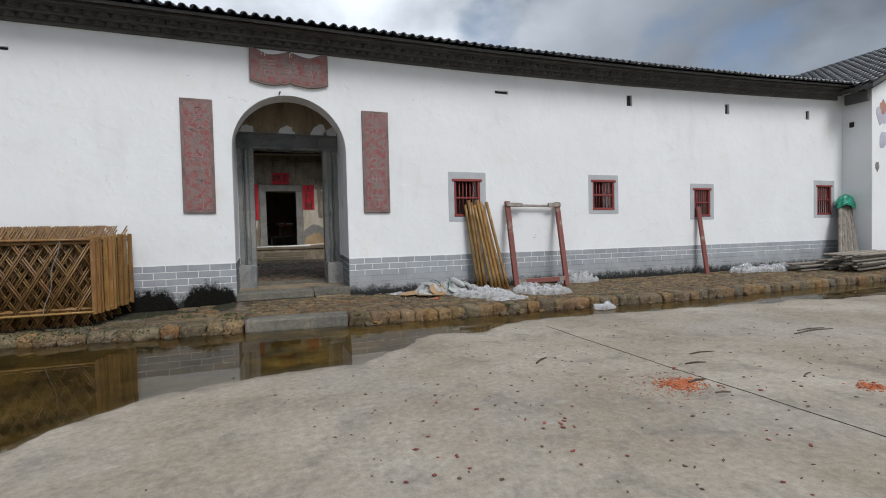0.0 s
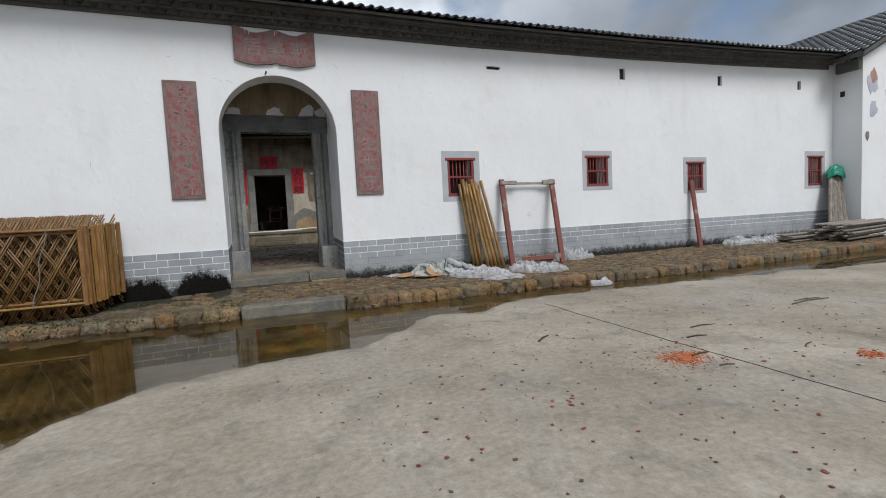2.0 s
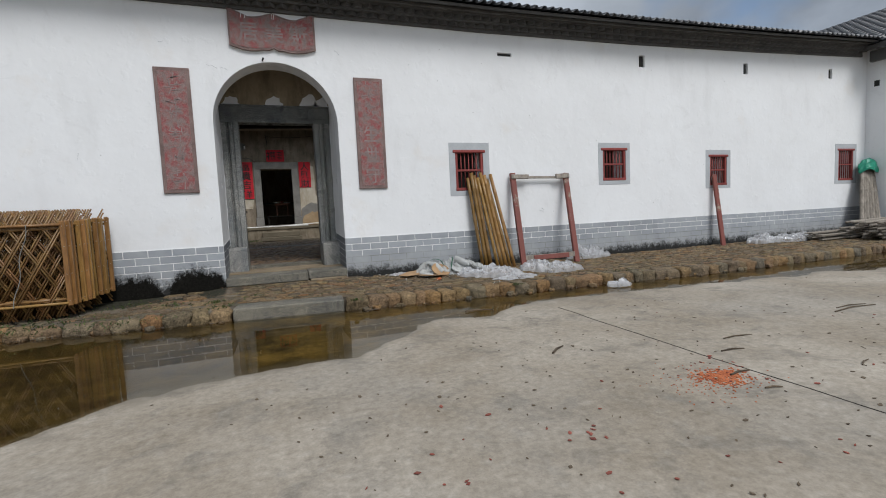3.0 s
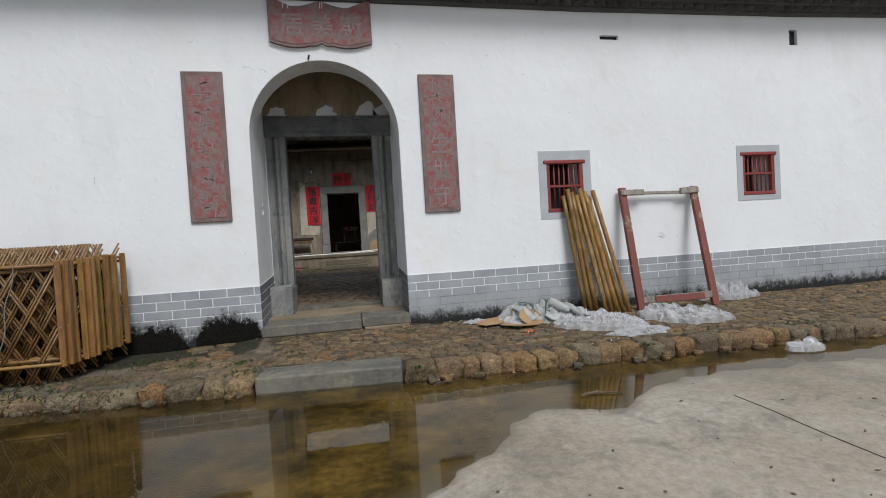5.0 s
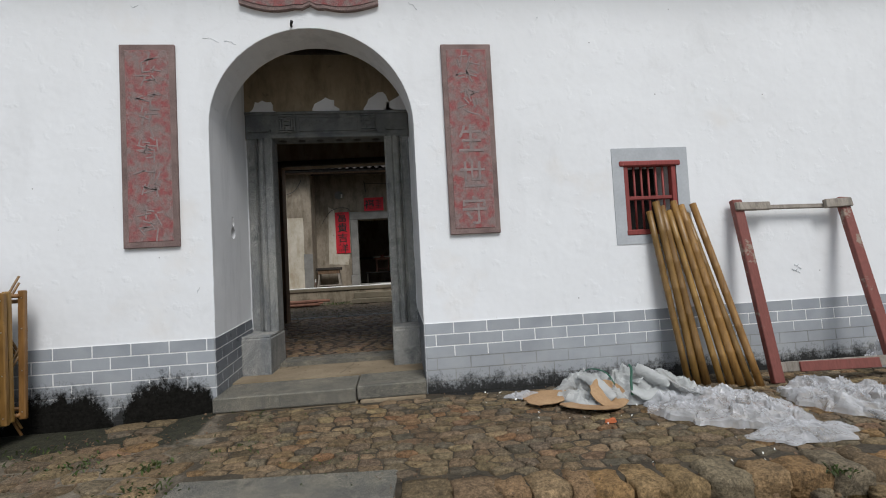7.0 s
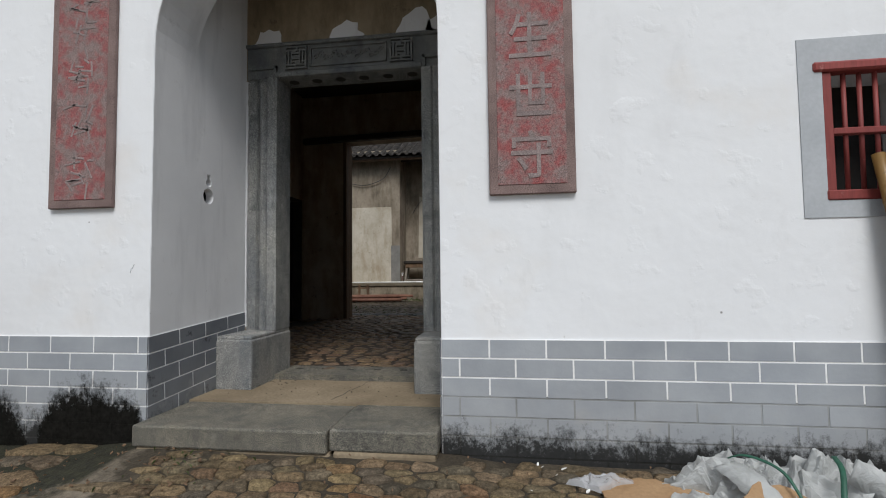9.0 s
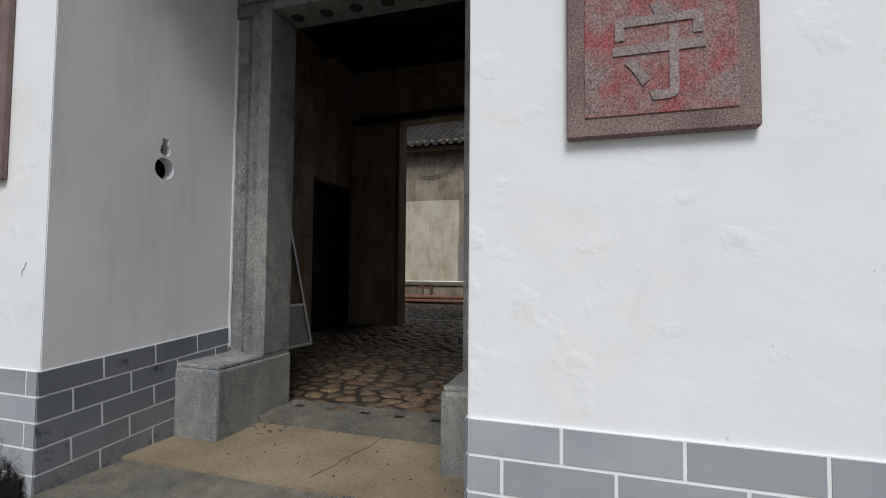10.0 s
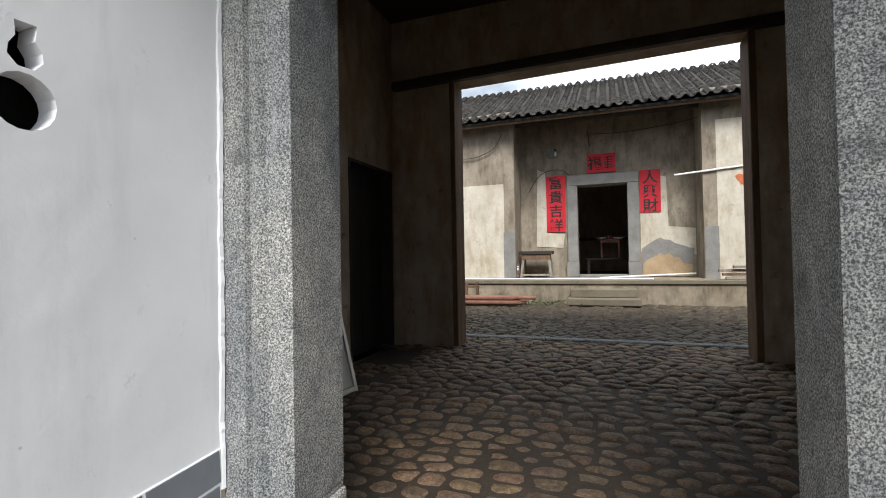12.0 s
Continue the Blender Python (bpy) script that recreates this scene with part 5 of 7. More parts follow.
def barred_window(surround, frame_rect, bars):
    (a0, a1, b0, b1), (x0, x1, z0, z1) = surround, frame_rect
    w = thing("window_" + str(1 + len([o for o in scene.objects if o.name.startswith("window_")])), ((x0 + x1) / 2, 9.3, z0), "small red-painted barred window in a grey surround", "window", "barred windows of the front wall", "structure")
    hx, hz = (x1 - x0) / 2, z1 - z0
    cx_ = (x0 + x1) / 2
    part("surround", plate(rect(a0 - cx_, a1 - cx_, b0 - z0, b1 - z0), [rect(-hx, hx, 0, hz)], xz(-0.007), 0.02), M_WINSURR, w, "flat grey painted surround")
    for s in (-1, 1):
        part("stile", block(*sorted((s * hx, s * (hx - 0.055))), 0.0, 0.075, 0.0, hz - 0.055, 0.006), M_WINDOWRED, w)
    part("head", block(-hx - 0.05, hx + 0.05, -0.022, 0.075, hz - 0.055, hz + 0.005, 0.012), M_WINDOWRED, w)
    part("sill", block(-hx - 0.005, hx + 0.005, -0.016, 0.075, -0.01, 0.05, 0.008), M_WINDOWRED, w)
    part("middle_rail", block(-hx + 0.055, hx - 0.055, 0.012, 0.06, hz * 0.5 - 0.022, hz * 0.5 + 0.018, 0.005), M_WINDOWRED, w)
    for i in range(bars):
        u = -hx + 0.055 + (2 * hx - 0.11) * (i + 1) / (bars + 1)
        part("bar", rod(bmesh.new(), (u, 0.045, 0.05), (u + 0.004, 0.045, hz - 0.055), 0.013, 0.013, 8), M_WINDOWRED, w, "", True)
    # black sheet at the wall's back face stands in for the room's darkness
    part("dark_lining", block(-hx + 0.01, hx - 0.01, 0.43, 0.45, 0.0, hz), M_BLACK, w, "black sheet for the unlit room behind the bars")
    return w


for s_, f_ in WINDOWS:
    barred_window(s_, f_, 5)
# black plugs close the slots, standing in for their inner shade
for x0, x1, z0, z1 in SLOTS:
    structure("trim_vent_lining", block(x0 + 0.001, x1 - 0.001, 9.355, 9.6, z0 + 0.001, z1 - 0.001), M_BLACK, "black plug painted as the dark inside of a vent slot", "vent")

# ---- carved stone boards and name board ----


def stone_board(x0, x1, z0, z1, text, seed, label):
    cx_ = (x0 + x1) / 2
    b = thing("couplet_board", (cx_, 9.3, z0), label, "couplet board", "carved boards beside the gate")
    hw, hh = (x1 - x0) / 2, z1 - z0
    part("slab", block(-hw, hw, -0.035, 0.0, 0, hh, 0.006), M_PLAQUE_EDGE, b)
    fld = part("field", block(-hw + 0.055, hw - 0.055, -0.039, -0.03, 0.06, hh - 0.06, 0.003), M_PLAQUE, b, "speckled faded red ground")
    n = len(text)
    r = random.Random(seed)
    for i, ch in enumerate(text):
        zc = hh - 0.06 - (hh - 0.12) * (i + 0.5) / n
        if ch == "?":
            bm = bmesh.new()
            for k in range(13):
                u, zz = r.uniform(-0.09, 0.09), zc + r.uniform(-0.13, 0.13)
                du, dz = (r.uniform(0.02, 0.07), r.uniform(-0.02, 0.02)) if k % 3 else (r.uniform(-0.03, 0.03), r.uniform(0.03, 0.07))
                beam(bm, (u - du, -0.0385, zz - dz), (u + du, -0.0385, zz + dz), 0.016, 0.006, (0, 1, 0), 0.002)
            part("worn_letter", bm, M_LETTER, fld)
        else:
            writing("letter", ch, 0.29, M_LETTER, pose(0, -0.039, zc, 90, 0, 0), fld, 0.004, 0.002, 1.12)
    return b


stone_board(-1.86, -1.335, 1.895, 3.94, "?????", 3, "weathered red stone board carved with worn letters")
stone_board(1.37, 1.91, 1.885, 3.935, "??生世守", 5, "weathered red stone board with raised grey characters")
nb = thing("name_board", (0.02, 9.3, 4.3), "faded red stone name board shaped like an unrolled scroll", "name board")
up = [(t, 0.69 - 0.085 * math.sin(math.pi * abs(t) / 0.71) ** 1.2 - (0.05 if abs(t) < 0.45 else 0.03 * (0.71 - abs(t)) / 0.26)) for t in np.linspace(0.71, -0.71, 19)]
dn = [(t, 0.065 - 0.075 * math.sin(math.pi * min(1, (0.71 - abs(t)) / 0.71)) + (0.0 if abs(t) > 0.1 else -0.03 + 0.02 * (1 - abs(t) / 0.1))) for t in np.linspace(-0.71, 0.71, 19)]
part("slab", plate(dn + up, [], xz(-0.05), 0.05), M_PLAQUE_EDGE, nb)
fld = part("field", plate([(u * 0.955, 0.32 + (v - 0.32) * 0.88) for u, v in dn + up], [], xz(-0.056), 0.02), M_PLAQUE, nb, "faded red ground")
for u, ch in ((-0.40, "居"), (0.01, "美"), (0.42, "斯")):
    writing("letter", ch, 0.33, M_LETTER, pose(u, -0.056, 0.30, 90, 0, 0), fld, 0.004, 0.004)
for u in (-0.5, -0.44, 0.0, 0.03):
    part("lime_drip", block(u, u + 0.008, -0.0605, -0.05, 0.52 if u < -0.1 else 0.53, 0.62, 0.0), M_WHITE, nb, "white lime run")
bm = bmesh.new()
rod(bm, (-0.18, 9.28, 4.145), (-0.165, 9.245, 4.175), 0.012, 0.016, 8)
rod(bm, (-0.18, 9.31, 4.145), (-0.18, 9.275, 4.145), 0.014, 0.014, 8)
hook = tagged(part("iron_hook", bm, M_WIRE), "small dark iron hook above the arch", "hook")

# scribble on the wall behind the leaning frame
bm = bmesh.new()
r = random.Random(5)
for i in range(9):
    x, z = 5.33 + r.uniform(-0.035, 0.035), 1.32 + r.uniform(-0.045, 0.045)
    beam(bm, (x, 9.297, z), (x + r.uniform(-0.04, 0.04), 9.297, z + r.uniform(-0.03, 0.03)), 0.005, 0.004, (0, 1, 0), 0)
structure("trim_wall_scribble", bm, M_WINSURR, "small faint pencilled scribble on the wall", "marking")

# cracks and chips in the limewash round the arch
r = random.Random(44)
for x, z, ln, slope in ((-1.07, 4.02, 0.16, -0.12), (-0.86, 3.98, 0.12, -0.3), (1.05, 4.42, 0.12, -0.7), (-1.75, 4.35, 0.07, 0.3), (-3.0, 2.45, 0.09, 1.4), (2.45, 4.22, 0.06, 1.2), (-1.2, 1.42, 0.07, 1.1)):
    bm = bmesh.new()
    a = Vector((x, 9.2985, z))
    for k in range(5):
        b = a + Vector((math.cos(slope) * ln / 5, 0, math.sin(slope) * ln / 5 + r.uniform(-0.02, 0.02)))
        beam(bm, a, b, r.uniform(0.002, 0.007), 0.003, (0, 1, 0), 0)
        a = b
    structure("trim_wall_crack", bm, M_WINSURR, "short ragged crack in the limewash", "crack")

# ---- stacked bamboo fence panels ----


def fence_panel(shift):
    p = thing("bamboo_fence_panel", (0, 0, 0), "golden bamboo lattice fence panel stacked upright", "fence panel", "stacked fence panels")
    ln, zt, zb = 3.0, 1.30, 0.22
    for z, dy in ((zt, -0.022), (zb, -0.022), (zt - 0.05, 0.02), (zb + 0.05, 0.02)):
        part("rail", pole(bmesh.new(), (-ln, dy, z), (-0.012, dy, z), 0.020, 0.4, 7, int(z * 99)), M_BAMBOO, p, "", True)
    for x, dy in ((0.0, 0.0), (-ln + 0.04, 0.0)):
        post = part("post", beam(bmesh.new(), (x, dy, zb - 0.04), (x, dy, zt + 0.05), 0.060, 0.044, (0, 1, 0), 0.008), M_BAMBOO, p, "split bamboo end post")
        for z in (zb + 0.03, zb + 0.40, zb + 0.78, zt - 0.02):
            part("bolt", rod(bmesh.new(), (x + 0.006, dy - 0.0255, z), (x + 0.006, dy - 0.02, z), 0.006, 0.006, 6), M_ALU, post, "small bright bolt head")
    n = 9
    for i in range(n):
        x = -ln + 0.05 + 0.375 * i + shift
        for s, dy in ((1, -0.006), (-1, 0.010)):
            a, b = Vector((x - 0.42 * s, dy, zb - 0.20)), Vector((x + 0.42 * s, dy, zt + 0.19))
            for off in (0.0, 0.035):
                pa, pb = a + Vector((off, 0.008, 0)), b + Vector((off, 0.008, 0))
                d = pb - pa
                lo, hi = 0.0, 1.0
                if d.x > 0:
                    hi = min(hi, (-0.03 - pa.x) / d.x)
                    lo = max(lo, (-ln - pa.x) / d.x)
                else:
                    lo = max(lo, (-0.03 - pa.x) / d.x)
                    hi = min(hi, (-ln - pa.x) / d.x)
                if hi - lo > 0.12:
                    part("lattice_stick", rod(bmesh.new(), pa + d * lo, pa + d * hi, 0.0125, 0.0115, 6), M_BAMBOO_DARK, p, "", True)
    return p


kinds = [fence_panel(0.0), fence_panel(0.13), fence_panel(-0.12)]
fp = kinds[0]
r = random.Random(21)
N_PANELS = 14
for i in range(N_PANELS):
    t = i / (N_PANELS - 1)
    y = 8.22 + 0.88 * t + r.uniform(-0.012, 0.012)
    x = -2.93 + 0.27 * t + r.uniform(-0.035, 0.035)
    m = pose(x, y, pave_z(x, y) + r.uniform(0.0, 0.02) + 0.0, r.uniform(-0.8, 0.8), 0, r.uniform(-0.8, 0.8) - 1.0)
    if i < 3:
        kinds[i].matrix_basis = m
    else:
        copy_thing(kinds[(i * 2) % 3], m)
tie = bmesh.new()
for k in range(12):
    a0, a1 = k / 12, (k + 1) / 12
    rod(tie, (-3.30 - 0.22 * a0 + 0.02 * math.sin(k), 8.17, 1.46 - 1.1 * a0), (-3.30 - 0.22 * a1 + 0.02 * math.sin(k + 1), 8.17, 1.46 - 1.1 * a1), 0.006, None, 5)
cord = part("cord", tie, M_CEMENT, fp, "thin grey-green tied cord")
cord.matrix_parent_inverse = fp.matrix_basis.inverted()

# ---- things leaning on the front wall ----
for i in range(8):
    t = i / 7
    bx, by = 3.74 + 0.50 * t + (0.06 if i > 2 else 0.0), 9.02 - 0.30 * t
    tx = 3.57 + 0.50 * t
    ob = thing("bamboo_pole", (bx, by, pave_z(bx, by)), "golden bamboo pole leaning against the white wall", "pole", "leaning bamboo poles")
    rr = 0.033 + 0.004 * ((i * 7) % 3)
    ztop = 2.04 + 0.05 * ((i * 5) % 3) - (0.04 if i > 5 else 0)
    culm = part("culm", pole(bmesh.new(), (0, 0, 0.0), (tx - bx, 9.235 - by - 0.02 * (i % 2), ztop - pave_z(bx, by)), rr, 0.36, 10, i), M_BAMBOO, ob, "", True)
    d = Vector((tx - bx, 9.235 - by - 0.02 * (i % 2), ztop - pave_z(bx, by)))
    # solid brown disc on the cap, coloured for the dark of the hollow
    part("cut_end", rod(bmesh.new(), d * 1.0, d * 1.002, rr * 0.72, rr * 0.72, 10), M_OLDWOOD, culm, "dark disc drawn as the hollow of the cut end")

dfr = thing("door_frame", (5.15, 8.75, 0.2), "weathered red wooden door frame leaning on the wall", "door frame")
bl, br, tl, tr = Vector((-0.60, 0.04, 0.0)), Vector((0.60, -0.09, 0.0)), Vector((-0.565, 0.47, 1.92)), Vector((0.745, 0.47, 1.90))
for nm, a, b in (("upright", bl, tl), ("upright", br, tr)):
    part(nm, beam(bmesh.new(), a, b, 0.115, 0.065, (0, -1, 0.2), 0.006), M_REDWOOD, dfr)
top_l, top_r = tl + (bl - tl) * 0.035, tr + (br - tr) * 0.035
part("head_rail", beam(bmesh.new(), top_l + Vector((0, 0.005, -0.02)), top_r + Vector((0, 0.005, -0.02)), 0.045, 0.04, (0, -1, 0.2), 0.004), M_GREYWOOD, dfr)
part("corner_block", beam(bmesh.new(), top_l + Vector((-0.05, -0.04, -0.01)), top_l + Vector((0.36, -0.04, -0.015)), 0.09, 0.05, (0, -1, 0.2), 0.006), M_GREYWOOD, dfr, "bare grey corner block with red remains")
part("corner_block", beam(bmesh.new(), top_r + Vector((0.06, -0.04, 0.01)), top_r + Vector((-0.27, -0.04, 0.0)), 0.10, 0.05, (0, -1, 0.2), 0.006), M_GREYWOOD, dfr, "bare grey corner block")
part("bottom_rail", beam(bmesh.new(), bl + Vector((0.04, 0.03, 0.15)), br + Vector((-0.03, 0.03, 0.17)), 0.10, 0.03, (0, -1, 0.2), 0.005), M_GREYWOOD, dfr)
part("red_batten", beam(bmesh.new(), bl + Vector((0.24, -0.01, 0.15)), br + Vector((-0.20, -0.01, 0.165)), 0.10, 0.03, (0, -1, 0.2), 0.005), M_REDWOOD, dfr)

pl = thing("timber_plank", (10.36, 8.98, 0.2), "narrow reddish plank leaning below a window", "plank")
part("board", beam(bmesh.new(), (0, 0, 0), (0.0, 0.27, 1.80), 0.13, 0.05, (0, -1, 0.2), 0.006), M_REDWOOD, pl)

bund = thing("wrapped_pole_bundle", (15.75, 8.72, 0.2), "grey bundle of poles under a green plastic cover", "bundle")
for i in range(9):
    u = -0.38 + 0.095 * i
    part("slat", pole(bmesh.new(), (u, -0.02 * (i % 3), 0.0), (u * 0.62 + 0.58, 0.43, 1.98 + 0.03 * (i % 2)), 0.05, 0.5, 7, i), M_GREYWOOD, bund, "", True)


def crumpled(name, cx, cy, rx, ry, h, seed, material, label, category, base=pave_z, rings=34, spokes=130, group="", rot=0.0, ridge=1.0):
    """A heap of thin sheet: folded, with a ragged outline."""
    bm = bmesh.new()
    ca, sa = math.cos(rot), math.sin(rot)
    grid = []
    for i in range(rings + 1):
        t = i / rings
        ring = []
        for j in range(spokes):
            a = math.tau * j / spokes
            out = 1 + 0.32 * noise.noise((math.cos(a) * 1.4 + seed, math.sin(a) * 1.4, seed * 3.3)) + 0.12 * noise.noise((math.cos(a) * 5 + seed, math.sin(a) * 5, 1.0))
            u, v = rx * t * out * math.cos(a), ry * t * out * math.sin(a)
            x, y = cx + u * ca - v * sa, cy + u * sa + v * ca
            f1 = abs(noise.noise((x * 3.2 + seed, y * 3.2, seed * 1.7)))
            f2 = abs(noise.noise((x * 7.5, y * 7.5 + seed, seed * 0.7)))
            f3 = abs(noise.noise((x * 17, y * 17, seed)))
            body = (1 - t * t) ** 0.6
            wx_, wy_ = x + 0.06 * noise.noise((x * 4, y * 4, seed)), y + 0.06 * noise.noise((x * 4, y * 4, seed + 9.0))
            f4 = 1 - abs(noise.noise((wx_ * 12, wy_ * 7, seed * 2.1))) * 2
            f5 = 1 - abs(noise.noise((wx_ * 24, wy_ * 30, seed * 1.1))) * 2
            z = h * (0.16 * body + body ** 0.5 * ridge * (0.72 * f1 + 0.42 * f2 + 0.12 * f3 + 0.20 * max(0.0, f4) ** 3 + 0.09 * max(0.0, f5) ** 2)) + 0.010 * f3
            x += 0.05 * noise.noise((x * 9, y * 9, 5.0 + seed))
            y += 0.05 * noise.noise((x * 9, y * 9, 8.0 + seed))
            ring.append(bm.verts.new((x - cx, y - cy, base(x, y) + 0.006 + z - base(cx, cy))))
        grid.append(ring)
    for a, b in zip(grid[1:], grid[2:]):
        for j in range(spokes):
            bm.faces.new((a[j], a[(j + 1) % spokes], b[(j + 1) % spokes], b[j]))
    bm.faces.new(grid[1])
    for v in grid[0]:
        bm.verts.remove(v)
    bmesh.ops.triangulate(bm, faces=bm.faces)
    ob = part(name, bm, material)
    ob.location = (cx, cy, base(cx, cy))
    return tagged(ob, label, category, group)


bm = bmesh.new()
cap_rings = []
for i in range(7):
    t = i / 6
    ring = []
    for j in range(18):
        a = math.tau * j / 18
        q = (1 - t ** 2.2) ** 0.5 * (1 + 0.22 * noise.noise((math.cos(a) * 2, math.sin(a) * 2, t * 3)))
        ring.append(bm.verts.new((0.56 + 0.40 * q * math.cos(a), 0.38 + 0.17 * q * math.sin(a), 1.78 + 0.05 * math.cos(3 * a) * (1 - t) + 0.38 * t + 0.04 * noise.noise((a * 2, t * 4, 1)))))
    cap_rings.append(ring)
for a, b in zip(cap_rings, cap_rings[1:]):
    for j in range(18):
        bm.faces.new((a[j], a[(j + 1) % 18], b[(j + 1) % 18], b[j]))
part("cover", bm, M_GREEN, bund, "crumpled green plastic cover")

crumpled("plastic_sacking", 2.95, 8.85, 0.68, 0.31, 0.31, 1, M_TARP, "crumpled pale grey-green woven sacking on the cobbles", "sacking", rot=-0.1)
crumpled("plastic_sacking", 2.42, 8.75, 0.16, 0.30, 0.14, 6, M_TARP, "twisted strip of pale woven sacking", "sacking", rot=0.5)
crumpled("plastic_film", 3.50, 8.22, 0.66, 0.44, 0.19, 2, M_PLASTIC, "heap of clear crumpled plastic film below the bamboo", "plastic film", group="plastic film heaps", rot=-0.35)
crumpled("plastic_film", 3.70, 7.62, 0.42, 0.16, 0.07, 8, M_PLASTIC, "flat white strip of plastic film", "plastic film", group="plastic film heaps", rot=0.0)
crumpled("plastic_film", 4.72, 8.08, 0.62, 0.40, 0.24, 3, M_PLASTIC, "heap of clear crumpled plastic film before the door frame", "plastic film", group="plastic film heaps", rot=-0.55)
crumpled("plastic_film", 6.35, 9.02, 0.52, 0.22, 0.34, 4, M_PLASTIC, "heap of white plastic film against the wall", "plastic film", group="plastic film heaps")
crumpled("plastic_film", 11.55, 8.85, 0.5, 0.28, 0.22, 5, M_PLASTIC, "heap of white plastic film on the pavement", "plastic film", group="plastic film heaps")
crumpled("plastic_film", 12.45, 8.75, 0.75, 0.3, 0.22, 9, M_PLASTIC, "heap of white plastic film on the pavement", "plastic film", group="plastic film heaps")
crumpled("plastic_bag", 5.16, 6.72, 0.22, 0.13, 0.17, 7, M_PLASTIC, "clear plastic bag lying in the puddle", "plastic bag", base=lambda x, y: 0.0, rings=9, spokes=28)
crumpled("plastic_film", 1.95, 9.02, 0.18, 0.06, 0.08, 11, M_PLASTIC, "small torn piece of clear film", "plastic film", group="plastic film heaps", rings=7, spokes=24)


def ribbon(parent, name, pts, width, side, material, label, twist=0.0):
    """A thin band bent along a smooth curve of control points."""
    P = [Vector(p) for p in pts]
    P = [P[0] * 2 - P[1]] + P + [P[-1] * 2 - P[-2]]
    line = []
    for a, b, c, d in zip(P, P[1:], P[2:], P[3:]):
        for i in range(10):
            t = i / 10
            line.append(0.5 * (2 * b + (c - a) * t + (2 * a - 5 * b + 4 * c - d) * t * t + (3 * b - a - 3 * c + d) * t ** 3))
    bm = bmesh.new()
    rings = []
    for i, p in enumerate(line):
        tan = (line[min(i + 1, len(line) - 1)] - line[max(i - 1, 0)]).normalized()
        s = Matrix.Rotation(twist * i / len(line), 3, tan) @ Vector(side)
        s = (s - tan * s.dot(tan)).normalized()
        n_ = tan.cross(s) * 0.0012
        w = width * 0.5 * (1 + 0.12 * noise.noise((i * 0.37, width * 40, 1.0)))
        dip = tan.cross(s) * width * 0.10 * noise.noise((i * 0.21, 3.0, width * 9))
        rings.append([bm.verts.new(q) for q in (p - s * w + n_, p + dip + n_, p + s * w + n_, p + s * w - n_, p + dip - n_, p - s * w - n_)])
    for p, q in zip(rings, rings[1:]):
        for i in range(6):
            bm.faces.new((p[i], p[(i + 1) % 6], q[(i + 1) % 6], q[i])).smooth = True
    for ring in (rings[0], rings[-1][::-1]):
        bm.faces.new(ring)
    bmesh.ops.recalc_face_normals(bm, faces=bm.faces)
    bmesh.ops.translate(bm, verts=bm.verts, vec=(0, 0, 0.03))
    return part(name, local(bm, parent), material, parent, label)


sacking = next(o for o in bpy.data.objects if o.name.startswith("plastic_sacking") and abs(o.location.x - 2.95) < 0.02)
SK = "curled strip of woven sacking"
ribbon(sacking, "sacking_strip", [(2.95, 8.62, 0.34), (3.05, 8.66, 0.42), (3.16, 8.64, 0.40), (3.24, 8.58, 0.30), (3.30, 8.50, 0.22)], 0.10, (0.2, 1, 0.3), M_TARP, SK, 0.9)
ribbon(sacking, "sacking_strip", [(2.98, 8.66, 0.46), (3.06, 8.58, 0.42), (3.16, 8.52, 0.34), (3.12, 8.50, 0.27), (2.98, 8.50, 0.26), (2.86, 8.54, 0.33)], 0.12, (0.3, 0.2, 1), M_TARP, SK, 0.8)
ribbon(sacking, "sacking_strip", [(2.52, 8.84, 0.40), (2.56, 8.70, 0.39), (2.60, 8.58, 0.33), (2.66, 8.48, 0.23)], 0.12, (1, 0.1, 0.2), M_TARP, SK, 0.6)
ribbon(sacking, "sacking_strip", [(3.22, 8.66, 0.42), (3.30, 8.52, 0.33), (3.44, 8.44, 0.26), (3.58, 8.40, 0.22)], 0.15, (0.4, 0.9, 0.1), M_TARP, SK, -0.4)
ribbon(sacking, "green_strap", [(2.98, 8.78, 0.48), (2.94, 8.66, 0.46), (2.88, 8.56, 0.37), (2.84, 8.48, 0.26)], 0.022, (1, 0, 0.2), M_STRAP, "flat green strap", 0.4)
ribbon(sacking, "green_strap", [(2.52, 8.90, 0.39), (2.60, 8.80, 0.46), (2.70, 8.68, 0.44), (2.74, 8.58, 0.34)], 0.014, (0.7, 0.4, 0.3), M_STRAP, "flat green strap", 0.5)


def cardboard(x, y, z, w, d, rx, ry, rz, seed):
    rr = random.Random(seed)
    pts = [(w * math.cos(a) * rr.uniform(0.86, 1.0), d * math.sin(a) * rr.uniform(0.80, 1.0)) for a in np.linspace(0, math.tau, 26, endpoint=False)]
    ob = part("cardboard_piece", plate(pts, [], lambda u, v, e: (u, v, e), 0.007), M_CARD)
    ob.matrix_basis = pose(x, y, z, rx, ry, rz)
    return tagged(ob, "torn wet brown cardboard lying on the cobbles", "cardboard", "torn cardboard")


cardboard(2.12, 8.93, 0.235, 0.20, 0.13, 6, -4, 10, 1)
cardboard(2.45, 8.50, 0.235, 0.29, 0.15, -3, 2, -15, 2)
cardboard(2.66, 8.56, 0.31, 0.20, 0.17, 42, 8, 8, 3)
cardboard(2.20, 8.78, 0.26, 0.28, 0.14, 8, -5, 14, 4)
